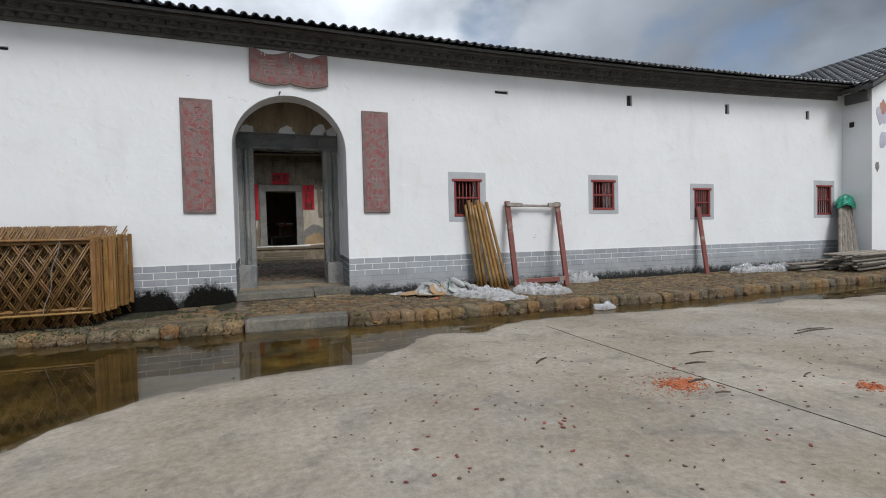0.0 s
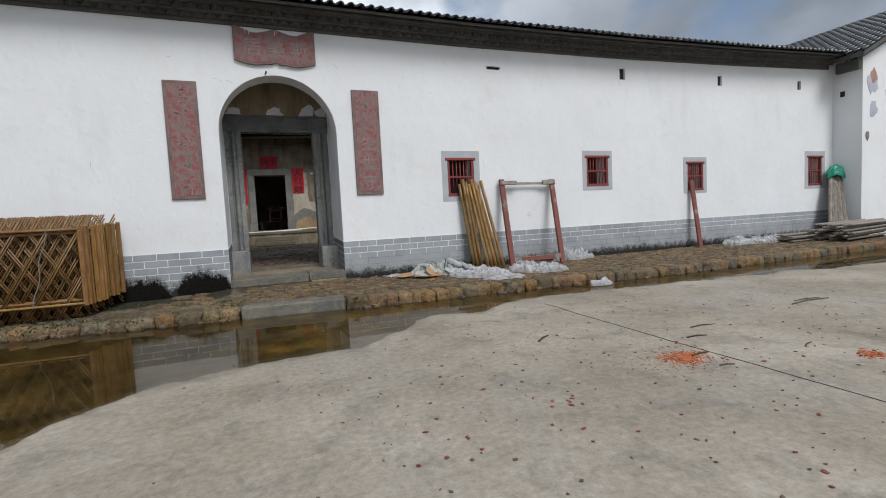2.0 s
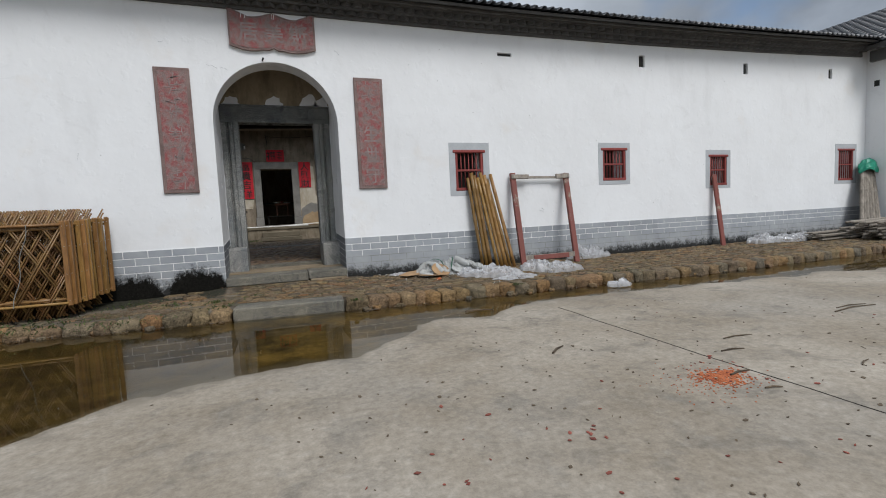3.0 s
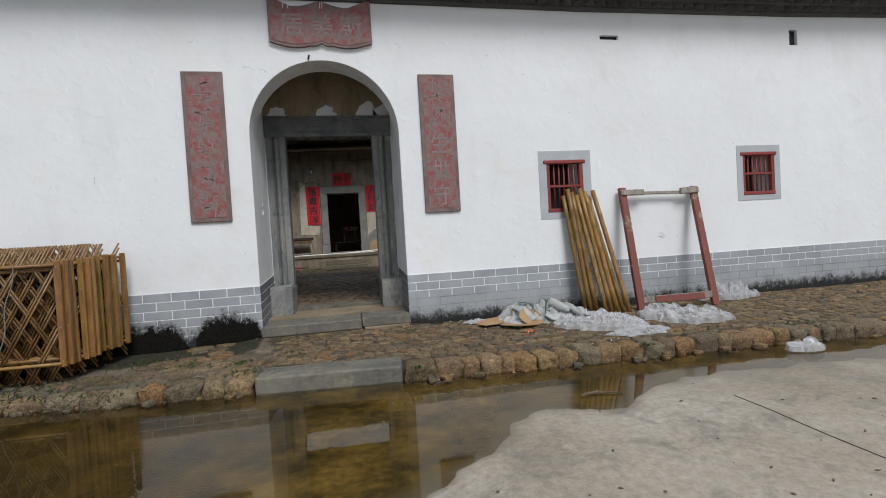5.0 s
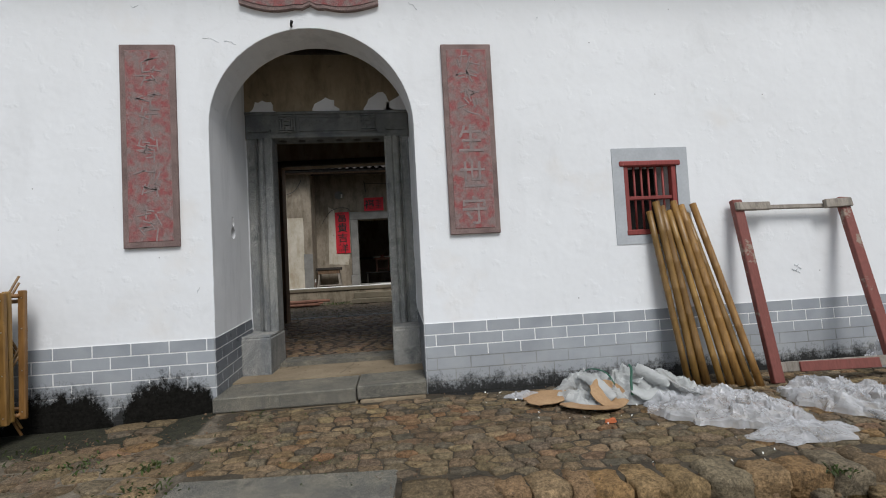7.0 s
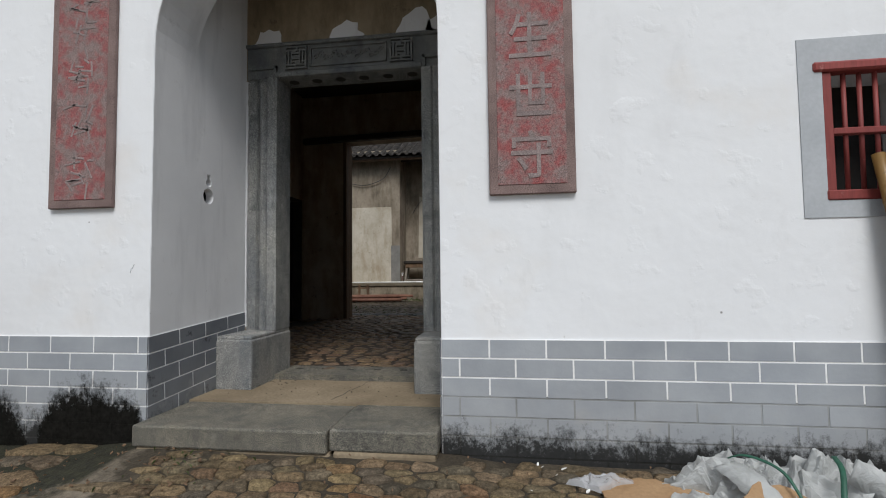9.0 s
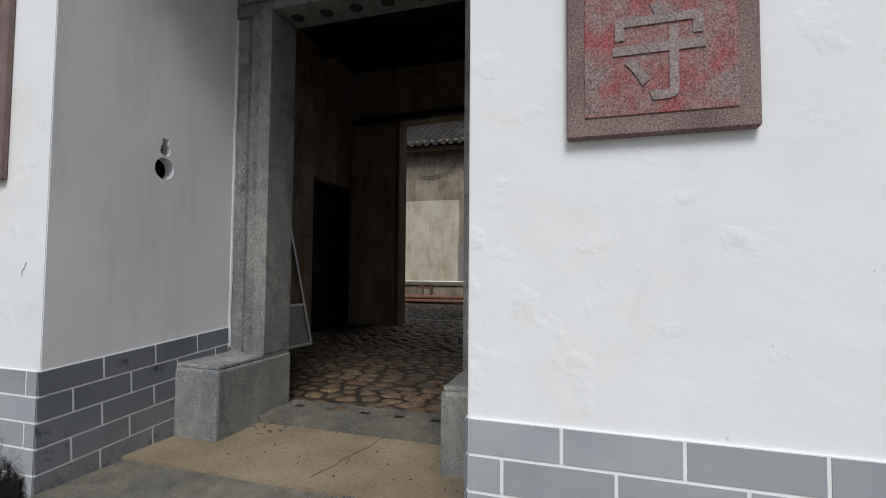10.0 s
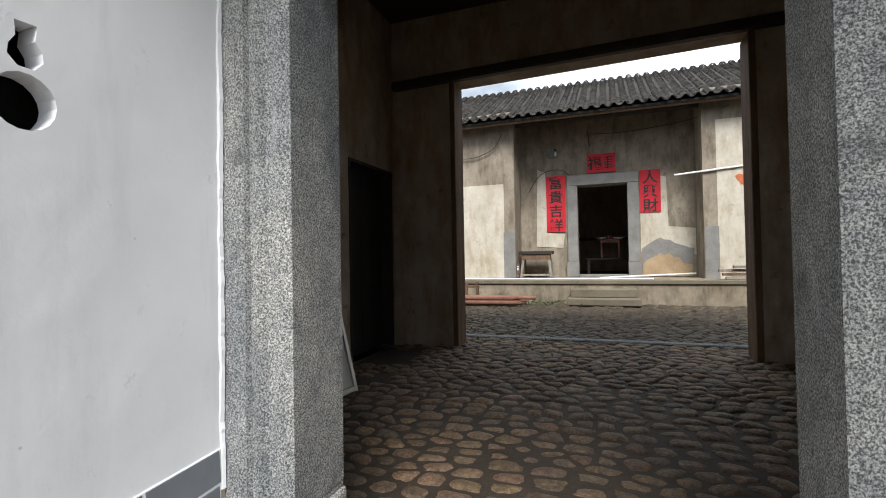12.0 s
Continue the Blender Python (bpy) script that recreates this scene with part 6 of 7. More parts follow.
ob = crumpled("orange_wrapper", 2.48, 8.18, 0.035, 0.025, 0.04, 12, M_ORANGE, "tiny crumpled orange wrapper", "wrapper", rings=4, spokes=12)

gb = thing("wrapped_slat_bundle", (13.55, 8.45, 0.2), "grey weathered slats wrapped in torn film", "bundle")
r = random.Random(2)
for i in range(11):
    y, z = r.uniform(-0.28, 0.28), 0.03 + 0.055 * (i // 3)
    part("slat", beam(bmesh.new(), (-0.85 + r.uniform(-0.1, 0.1), y, z), (0.8 + r.uniform(-0.1, 0.2), y * 0.9, z + 0.01), 0.09, 0.03, (0, 0, 1), 0.004), M_GREYWOOD, gb)
rp = thing("pole_pile", (14.75, 7.95, 0.2), "pile of grey weathered bamboo poles lying crosswise", "pole pile")
for i in range(36):
    y, z = r.uniform(-0.5, 0.5), 0.04 + 0.075 * (i // 6)
    part("pole", pole(bmesh.new(), (-1.0 + r.uniform(-0.15, 0.15), y - 0.15, z), (1.9 + r.uniform(-0.3, 0.3), y + 0.2, z + r.uniform(0, 0.05)), 0.033, 0.5, 7, i), M_GREYWOOD, rp, "", True)

# ---- aluminium screen in the hall ----
al = thing("aluminium_screen", (-2.0, 12.6, 0.49), "aluminium framed screen panel leaning on the hall wall", "screen")
A, B = Vector((0.05, 0.35, 0.0)), Vector((-0.46, 0.52, 1.68))
off = Vector((-0.06, -0.70, 0.0))
for a, b in ((A, B), (A + off, B + off)):
    part("stile", beam(bmesh.new(), a, b, 0.045, 0.03, (1, 0, 0.3), 0.003), M_ALU, al)
for t in (0.015, 0.30, 0.985):
    a = A + (B - A) * t
    part("rail", beam(bmesh.new(), a, a + off, 0.04, 0.026, (1, 0, 0.3), 0.003), M_ALU, al)
bm = bmesh.new()
q0, q1 = A + (B - A) * 0.03, A + (B - A) * 0.29
vs = [bm.verts.new(c) for c in (q0, q1, q1 + off, q0 + off)]
fc = bm.faces.new(vs)
ex = bmesh.ops.extrude_face_region(bm, geom=[fc])
bmesh.ops.translate(bm, verts=[g for g in ex["geom"] if isinstance(g, bmesh.types.BMVert)], vec=(-0.008, 0, -0.003))
part("panel", bm, M_FROST, al, "dusty pale lower panel")

# ---- things at the inner house ----


def couplet(x0, x1, z0, z1, text, size, label):
    c = thing("paper_couplet", ((x0 + x1) / 2, 22.975, (z0 + z1) / 2), label, "couplet", "red paper couplets")
    sh = part("sheet", block((x0 - x1) / 2, (x1 - x0) / 2, -0.004, 0.006, (z0 - z1) / 2, (z1 - z0) / 2), M_REDPAPER, c)
    n = len(text)
    hh = z1 - z0
    for i, ch in enumerate(text):
        writing("character", ch, size, M_INK, pose(0, -0.0075, hh / 2 - hh * (i + 0.5) / n, 90, 0, 0), sh, 0.002, 0.006, 0.95)
    return c


couplet(-1.45, -0.91, 2.36, 3.98, "富貴吉祥", 0.40, "long red paper couplet with four black characters")
couplet(1.06, 1.58, 2.81, 3.97, "人興財", 0.40, "torn red paper couplet with three black characters")
c = thing("paper_banner", (0.08, 22.92, 4.25), "red paper banner with black characters above the inner door", "banner")
sh = part("sheet", block(-0.38, 0.38, -0.004, 0.006, -0.26, 0.26), M_REDPAPER, c)
writing("character", "福", 0.40, M_INK, pose(-0.18, -0.0075, 0.0, 90, 0, 0), sh, 0.002, 0.006)
bm = bmesh.new()
for k in range(5):
    beam(bm, (0.08, -0.006, 0.14 - k * 0.07), (0.30, -0.006, 0.15 - k * 0.07), 0.028, 0.004, (0, 1, 0), 0)
beam(bm, (0.17, -0.006, -0.17), (0.18, -0.006, 0.18), 0.03, 0.004, (0, 1, 0), 0)
part("worn_character", bm, M_INK, sh)

bench = thing("wooden_bench", (-1.70, 22.55, 1.06), "old dark wooden bench with pale legs", "bench")
part("seat", block(-0.46, 0.46, -0.22, 0.22, 0.66, 0.76, 0.012), M_DARKWOOD, bench)
part("apron", block(-0.40, 0.40, -0.19, -0.15, 0.52, 0.66, 0.006), M_OLDWOOD, bench)
for sx in (-1, 1):
    for sy in (-1, 1):
        part("leg", beam(bmesh.new(), (sx * 0.42, sy * 0.17, 0), (sx * 0.34, sy * 0.14, 0.67), 0.07, 0.06, (0, 1, 0), 0.006), M_GREYWOOD, bench)
part("stretcher", block(-0.38, 0.38, -0.17, -0.12, 0.06, 0.11, 0.005), M_GREYWOOD, bench)
bucket = thing("plastic_bucket", (-2.34, 22.3, 1.06), "white plastic paint bucket with a red label", "bucket")
bbody = part("body", rod(bmesh.new(), (0, 0, 0), (0, 0, 0.33), 0.145, 0.17, 18), M_BUCKETW, bucket, "", True)
part("label_band", rod(bmesh.new(), (0, 0, 0.10), (0, 0, 0.23), 0.1555, 0.1645, 18, False), M_PLAQUE, bbody, "faded red printed band")
part("rim", rod(bmesh.new(), (0, 0, 0.31), (0, 0, 0.345), 0.178, 0.178, 18), M_BUCKETW, bbody, "", True)
bm = bmesh.new()
for k in range(10):
    a0, a1 = math.pi * k / 10, math.pi * (k + 1) / 10
    rod(bm, (0.172 * math.cos(a0), 0, 0.33 + 0.17 * math.sin(a0)), (0.172 * math.cos(a1), 0, 0.33 + 0.17 * math.sin(a1)), 0.005, None, 5)
part("handle", bm, M_WIRE, bucket)

r = random.Random(31)
for i in range(9):
    y = 19.9 + 0.16 * (i % 5) + 0.04 * r.random()
    z = 0.585 if i < 5 else 0.68
    x0, x1 = -4.6 + r.uniform(-0.3, 0.3), -1.55 + r.uniform(-0.35, 0.15)
    ob = thing("timber_log", ((x0 + x1) / 2, y, z), "thin reddish log lying on the courtyard cobbles", "log", "stacked thin logs")
    part("trunk", rod(bmesh.new(), (x0 - (x0 + x1) / 2, 0, 0), (x1 - (x0 + x1) / 2, 0.1, 0.01), 0.055, 0.042, 9), M_LOG, ob, "", True)
for i in range(7):
    y, z = 22.0 - 0.55 + 0.1 * (i % 3), 1.10 + 0.085 * (i // 2)
    ob = thing("timber_board", (3.8, y, z), "grey sawn board stacked on the terrace", "board", "stacked boards")
    part("board", beam(bmesh.new(), (-1.05 + r.uniform(-0.2, 0.15), 0, 0), (1.4, 0.02, 0.0), 0.12, 0.06, (0, 0, 1), 0.005), M_OLDWOOD if i % 2 else M_GREYWOOD, ob)
ob = thing("white_pipe", (0.0, 21.1, 1.10), "long pale pipe lying along the terrace edge", "pipe")
part("tube", rod(bmesh.new(), (-5.5, 0, 0), (1.2, -0.02, 0.0), 0.022, 0.022, 8), M_PIPE, ob, "", True)
ob = thing("white_pole", (1.0, 22.2, 1.09), "pale slender pole lying across the terrace", "pole")
part("shaft", rod(bmesh.new(), (-1.0, -0.4, 0), (1.3, 0.3, 0.08), 0.025, 0.022, 8), M_PIPE, ob, "", True)
ob = thing("wall_conduit", (3.0, 21.96, 3.72), "pale conduit strip across the wall", "conduit")
part("tube", rod(bmesh.new(), (-1.2, 0.0, -0.10), (1.6, 0.0, 0.12), 0.022, 0.022, 8), M_PIPE, ob)
lamp = thing("bulb_lamp", (-1.16, 22.9, 4.6), "unlit white bulb hanging on its holder", "lamp")
part("bulb", rod(bmesh.new(), (0, 0, -0.06), (0, 0, 0.08), 0.035, 0.03, 10), M_BUCKETW, lamp, "", True)
part("holder", rod(bmesh.new(), (0, 0, 0.08), (0, 0, 0.14), 0.022, 0.022, 8), M_WIRE, lamp)
part("back_plate", rod(bmesh.new(), (-0.12, 0.085, 0.06), (-0.12, 0.06, 0.06), 0.16, 0.15, 18), M_CEMENT, lamp, "pale round wall plate")


def cable(name, pts, rr, label, sag=0.1):
    bm = bmesh.new()
    for a, b in zip(pts, pts[1:]):
        a, b = Vector(a), Vector(b)
        prev = a
        for k in range(1, 9):
            t = k / 8
            p_ = a.lerp(b, t) - Vector((0, 0, sag * math.sin(math.pi * t)))
            rod(bm, prev, p_, rr, None, 5)
            prev = p_
    return tagged(part(name, bm, M_WIRE), label, "cable")


cable("wall_cable", [(-3.9, 21.95, 4.55), (-2.9, 21.93, 4.62), (-2.5, 21.93, 5.1)], 0.012, "dark cable sagging along the inner wall", 0.10)
cable("wall_cable", [(-1.95, 22.97, 3.55), (-1.6, 22.97, 4.05), (-1.05, 22.97, 4.15), (-0.75, 22.97, 3.9)], 0.010, "loose dark cable over the couplet", -0.05)
cable("wall_cable", [(-0.25, 22.96, 5.1), (1.8, 22.96, 5.15), (3.0, 21.9, 5.2)], 0.010, "dark cable below the eave", 0.06)
cable("wall_cable", [(-0.27, 22.96, 5.2), (-0.22, 22.96, 4.75)], 0.016, "short hanging length of dark cable", 0.0)
pts = [(3.28 + 0.20 * math.cos(a) * (0.7 + 0.3 * math.sin(3 * a)), 3.42 + 0.22 * math.sin(a) * (0.75 + 0.25 * math.cos(5 * a))) for a in np.linspace(0, math.tau, 14, endpoint=False)]
structure("trim_orange_stain", plate(pts, [], xz(21.98), 0.012), M_ORANGE, "patch of orange-red paper on the wall", "poster")

tre = thing("wooden_trestle", (-3.05, 20.55, 0.53), "low dark wooden trestle by the terrace", "trestle")
for sx in (-0.16, 0.16):
    part("leg", beam(bmesh.new(), (sx, 0, 0), (sx * 0.8, 0, 0.52), 0.07, 0.06, (0, 1, 0), 0.005), M_OLDWOOD, tre)
part("bar", beam(bmesh.new(), (-0.2, 0, 0.40), (0.2, 0, 0.40), 0.05, 0.05, (0, 1, 0), 0.005), M_OLDWOOD, tre)

plinth = thing("altar_plinth", (0.27, 25.1, 1.07), "low black wooden plinth under the offering table", "plinth")
part("top", block(-0.75, 0.75, -0.32, 0.32, 0.45, 0.50, 0.008), M_DARKWOOD, plinth)
for sx in (-1, 1):
    part("side_panel", block(*sorted((sx * 0.70, sx * 0.62)), -0.28, 0.28, 0, 0.45, 0.006), M_DARKWOOD, plinth)
altar = thing("offering_table", (0.27, 25.0, 1.57), "dark red carved offering table in the inner room", "table")
altar.scale = (0.75, 0.75, 0.65)
part("top", block(-0.46, 0.46, -0.28, 0.28, 0.88, 0.93, 0.01), M_LOG, altar)
part("apron", block(-0.40, 0.40, -0.25, -0.22, 0.76, 0.88, 0.004), M_LOG, altar)
for sx in (-1, 1):
    for sy in (-1, 1):
        part("leg", block(*sorted((sx * 0.38, sx * 0.31)), *sorted((sy * 0.24, sy * 0.17)), 0, 0.88, 0.008), M_LOG, altar)
part("stretcher", block(-0.32, 0.32, -0.21, -0.18, 0.18, 0.22, 0.004), M_LOG, altar)
alt2 = thing("long_altar", (0.2, 27.3, 1.07), "long black altar table against the back wall", "altar")
part("top", block(-1.3, 1.3, -0.3, 0.3, 1.15, 1.22, 0.01), M_DARKWOOD, alt2)
for sx in (-1, 1):
    part("side_panel", block(*sorted((sx * 1.2, sx * 1.1)), -0.26, 0.26, 0, 1.15, 0.008), M_DARKWOOD, alt2)
for sx in (-0.28, 0.28):
    tray = thing("offering_dish", (0.27 + sx * 0.85, 24.95, 2.1745), "pale oval dish on the offering table", "dish", "offering dishes")
    bm = bmesh.new()
    rod(bm, (0, 0, 0.0), (0, 0, 0.06), 0.10, 0.21, 16)
    part("bowl", bm, M_PIPE, tray, "", True)
pot = thing("incense_pot", (0.27, 24.9, 2.1745), "small red incense pot", "pot")
part("body", rod(bmesh.new(), (0, 0, 0), (0, 0, 0.13), 0.06, 0.08, 12), M_REDSCRAP, pot, "", True)

# ---- scraps on the concrete ----


def on_ground(x, y):
    return max(ground_z(x, y), -0.004)


def stick(x, y, ln, ang, rr, label, bend=0.03):
    ob = thing("twig", (x, y, on_ground(x, y) + rr), label, "twig", "twigs on the concrete")
    a = Vector((math.cos(ang) * ln / 2, math.sin(ang) * ln / 2, 0))
    mid = Vector((-a.y, a.x, 0)) * bend * 4 + Vector((0, 0, 0.004))
    bm = bmesh.new()
    rod(bm, -a, mid, rr, rr * 1.1, 6)
    rod(bm, mid, a, rr * 1.1, rr * 0.6, 6)
    part("stem", bm, M_TWIG, ob)


for x, y, ln, ang, rr in ((2.27, 4.2, 0.26, 0.6, 0.017), (4.03, 3.72, 0.34, -0.1, 0.012), (3.62, 3.45, 0.24, -0.15, 0.013), (3.15, 3.02, 0.22, 0.05, 0.015), (3.08, 2.71, 0.13, -0.3, 0.012), (6.2, 3.9, 0.75, 0.0, 0.014),
                          (6.3, 4.0, 0.5, -0.05, 0.011), (4.2, 2.75, 0.2, 0.3, 0.01), (-0.55, 2.05, 0.1, 0.3, 0.012), (-1.05, 1.75, 0.13, -0.2, 0.012), (1.1, 7.1, 0.2, 0.1, 0.014), (2.30, 6.26, 0.26, 0.1, 0.018), (2.46, 6.22, 0.20, -0.4, 0.014), (2.36, 6.3, 0.12, 0.9, 0.012)):
    stick(x, y, ln, ang, rr * 0.6, "short dark dry twig on the concrete")


def flakes(name, material, spots, label, category, seed, rise=0.006, base=on_ground):
    """Many thin torn flakes round given spots: (x, y, spread, count, size)."""
    rr = random.Random(seed)
    hp = Heap()
    for x0, y0, sp, n, size in spots:
        for _ in range(n):
            x, y = x0 + rr.gauss(0, sp), y0 + rr.gauss(0, sp * 0.8)
            k = rr.randint(4, 6)
            s = size * rr.uniform(0.4, 1.3)
            a0 = rr.uniform(0, math.tau)
            tilt = rr.uniform(-0.3, 0.3)
            asp = rr.uniform(0.4, 1.0)
            ring = []
            for j in range(k):
                a = math.tau * j / k
                u, v = s * math.cos(a) * rr.uniform(0.7, 1), s * asp * math.sin(a) * rr.uniform(0.7, 1)
                ring.append((x + u * math.cos(a0) - v * math.sin(a0), y + u * math.sin(a0) + v * math.cos(a0), base(x, y) + 0.003 + rise * (1 + math.cos(a)) * 0.5 + abs(tilt) * s * 0.3))
            low = [(a_, b_, c_ - 0.004) for a_, b_, c_ in ring]
            hp.add(ring + low, [tuple(range(k))] + [(j, k + j, k + (j + 1) % k, (j + 1) % k) for j in range(k)])
    ob = hp.link(name, material)
    return tagged(ob, label, category, "", "stuff")


flakes("red_scraps", M_REDSCRAP, [(2.95, 3.05, 0.22, 40, 0.013), (1.47, 2.72, 0.09, 8, 0.022), (0.56, 2.7, 0.16, 6, 0.02), (1.3, 2.3, 0.5, 5, 0.024), (2.0, 2.0, 0.8, 6, 0.022), (3.6, 2.6, 0.7, 7, 0.024), (1.2, 3.4, 0.7, 5, 0.02),
                                  (2.0, 1.5, 0.25, 4, 0.026), (5.0, 3.4, 0.9, 8, 0.02), (4.35, 2.3, 0.1, 30, 0.015), (0.0, 2.2, 0.6, 6, 0.022)], "scattered dull red paper scraps", "paper scraps", 1)
flakes("orange_dust", M_ORANGE, [(2.93, 3.02, 0.10, 420, 0.013), (3.08, 3.06, 0.05, 130, 0.014), (2.8, 3.0, 0.20, 160, 0.008), (4.33, 2.33, 0.06, 160, 0.016)], "orange-red trodden dust and paper on the concrete", "stain", 2, 0.001)
flakes("dark_chips", M_TWIG, [(1.5, 3.2, 1.6, 90, 0.014), (3.5, 3.4, 1.6, 90, 0.016), (0.5, 2.4, 0.9, 40, 0.014), (5.5, 4.0, 1.4, 50, 0.018), (2.5, 1.6, 1.2, 40, 0.012)], "scattered small dark chips and leaves", "litter", 3)

flakes("straw_litter", M_OLDWOOD, [(-0.6, 9.02, 0.25, 90, 0.014), (0.6, 8.6, 0.5, 200, 0.008), (-1.6, 8.6, 0.4, 160, 0.012), (2.2, 8.3, 0.5, 260, 0.010), (4.0, 7.9, 0.7, 220, 0.011), (1.2, 7.8, 0.6, 200, 0.008), (-2.2, 8.2, 0.4, 120, 0.012)], "brown straw and leaf bits on the cobbles", "litter", 14, 0.01, lambda x, y: pave_z(x, y) + 0.004)
flakes("film_shreds", M_PIPE, [(1.7, 9.1, 0.2, 8, 0.016), (2.4, 8.3, 0.35, 10, 0.009), (3.2, 7.75, 0.35, 10, 0.008)], "small white shreds of film on the cobbles", "litter", 15, 0.012, lambda x, y: pave_z(x, y) + 0.006)
flakes("floor_crumbs", M_MUD, [(-0.3, 10.0, 0.35, 30, 0.006), (0.5, 9.95, 0.3, 26, 0.006), (-0.6, 10.38, 0.10, 30, 0.009)], "dark crumbs of earth on the recess floor", "litter", 16, 0.004, lambda x, y: 0.42 if y > 9.8 and abs(x) < 1.0 else 0.3)

foot = [(0.9 + 0.5 * i, at(KERB, 0.9 + 0.5 * i) - 0.06) for i in range(11)]
flakes("kerb_grit", M_TWIG, [(x, y, 0.16, 40, 0.013) for x, y in foot] + [(-1.2 - 0.5 * i, at(KERB, -1.2 - 0.5 * i) - 0.05, 0.14, 30, 0.014) for i in range(5)], "dark wet grit and straw along the kerb foot", "litter", 21, 0.012, lambda x, y: 0.0)

# ---- weeds ----


def weeds(x, y, spread, n, size, seed, base):
    rr = random.Random(seed)
    hp = Heap()
    for _ in range(n):
        x0, y0 = x + rr.gauss(0, spread), y + rr.gauss(0, spread * 0.6)
        z0 = base(x0, y0)
        a = rr.uniform(0, math.tau)
        ln, w = size * rr.uniform(0.5, 1.2), size * rr.uniform(0.10, 0.2)
        el = rr.uniform(0.3, 1.3)
        dx, dy = math.cos(a), math.sin(a)
        mid = (x0 + dx * ln * 0.5 * math.cos(el), y0 + dy * ln * 0.5 * math.cos(el), z0 + ln * 0.55 * math.sin(el))
        tip = (x0 + dx * ln * math.cos(el * 0.7), y0 + dy * ln * math.cos(el * 0.7), z0 + ln * 0.75 * math.sin(el))
        hp.add([(x0, y0, z0 - 0.01), (mid[0] - dy * w, mid[1] + dx * w, mid[2]), tip, (mid[0] + dy * w, mid[1] - dx * w, mid[2])], [(0, 1, 2), (0, 2, 3)])
    return tagged(hp.link("weeds", M_LEAF), "small green weeds rooted between the stones", "weeds", "", "stuff")


for i, (x, y, sp, n, sz) in enumerate(((-1.75, 8.35, 0.16, 60, 0.05), (-1.15, 8.15, 0.10, 50, 0.05), (-0.95, 7.78, 0.12, 60, 0.045), (0.85, 7.22, 0.04, 24, 0.05), (3.43, 7.10, 0.06, 45, 0.04), (-3.4, 8.0, 0.35, 90, 0.06),
                                       (-0.5, 9.08, 0.2, 30, 0.035), (-2.4, 8.7, 0.25, 70, 0.045), (5.6, 7.2, 0.2, 40, 0.045), (-2.0, 7.62, 0.35, 90, 0.045), (0.2, 8.0, 0.3, 40, 0.025), (-0.6, 8.35, 0.15, 40, 0.035), (-3.0, 7.75, 0.4, 90, 0.05))):
    weeds(x, y, sp, n, sz, i, pave_z)
weeds(-1.2, 20.75, 0.5, 90, 0.12, 40, lambda x, y: 0.53)
weeds(-2.6, 16.6, 1.2, 160, 0.07, 41, lambda x, y: 0.53)

# ---- granite kerb block and kerb stones ----
kb = thing("kerb_block", (-0.05, 7.6, 0.0), "long grey granite block in the pavement edge", "kerb stone")
bm = block(-0.76, 0.76, -0.20, 0.22, -0.08, 0.165, 0.022, 2)
ob = part("block", bm, M_GRANITE_STEP, kb)
kb.rotation_euler = (0, 0, -0.09)
r = random.Random(77)
kerb_me = [rubble_mesh("kerb_stone", 300 + i, M_KERB) for i in range(12)]
x = -7.0
while x < 16.2:
    w = r.uniform(0.15, 0.31) * (1.0 if x > -1 else 1.3)
    xc = x + w / 2
    if not (-0.88 < xc < 0.80):
        yk = at(KERB, xc)
        d = r.uniform(0.22, 0.33)
        ob = new("kerb_stone", r.choice(kerb_me))
        ob.parent = pavement
        hgt = pave_z(xc, yk) + r.uniform(-0.012, 0.016) + 0.13
        slope = 0.16 if xc < -0.9 else 0.05
        ob.matrix_basis = Matrix.Translation((xc, yk + d * 0.40, -0.12)) @ Euler((slope + r.uniform(-0.06, 0.06), r.uniform(-0.07, 0.07), r.uniform(-0.16, 0.16))).to_matrix().to_4x4() @ Matrix.Diagonal((w * (1.07 if xc > -0.9 else 1.0), d, hgt, 1))
    x += w * 0.98
# small packing stones at the foot of the kerb
for i in range(110):
    x = r.uniform(-5, 9)
    if -0.9 < x < 0.8:
        continue
    s = r.uniform(0.03, 0.10)
    ob = new("kerb_stone", r.choice(kerb_me))
    ob.parent = pavement
    ob.matrix_basis = Matrix.Translation((x, at(KERB, x) + r.uniform(-0.09, 0.04), -0.035)) @ Matrix.Rotation(r.uniform(0, 3), 4, "Z") @ Matrix.Diagonal((s * 1.4, s, s * 0.9, 1))

# ---- cobbles ----


def cell(pts, i, near_ids, sx, sy):
    """The ground nearest to seed i, as a polygon; distances are measured in units of sx and sy."""
    px_, py_ = pts[i]
    poly = [(px_ - 2 * sx, py_ - 2 * sy), (px_ + 2 * sx, py_ - 2 * sy), (px_ + 2 * sx, py_ + 2 * sy), (px_ - 2 * sx, py_ + 2 * sy)]
    for j in near_ids:
        qx, qy = pts[j]
        nx_, ny_ = (qx - px_) / sx ** 2, (qy - py_) / sy ** 2
        c_ = nx_ * (px_ + qx) / 2 + ny_ * (py_ + qy) / 2
        out = []
        for (ax, ay), (bx, by) in zip(poly, poly[1:] + poly[:1]):
            da, db = nx_ * ax + ny_ * ay - c_, nx_ * bx + ny_ * by - c_
            if da <= 0:
                out.append((ax, ay))
            if (da < 0 < db) or (db < 0 < da):
                t = da / (da - db)
                out.append((ax + (bx - ax) * t, ay + (by - ay) * t))
        poly = out
        if len(poly) < 3:
            return []
    return poly


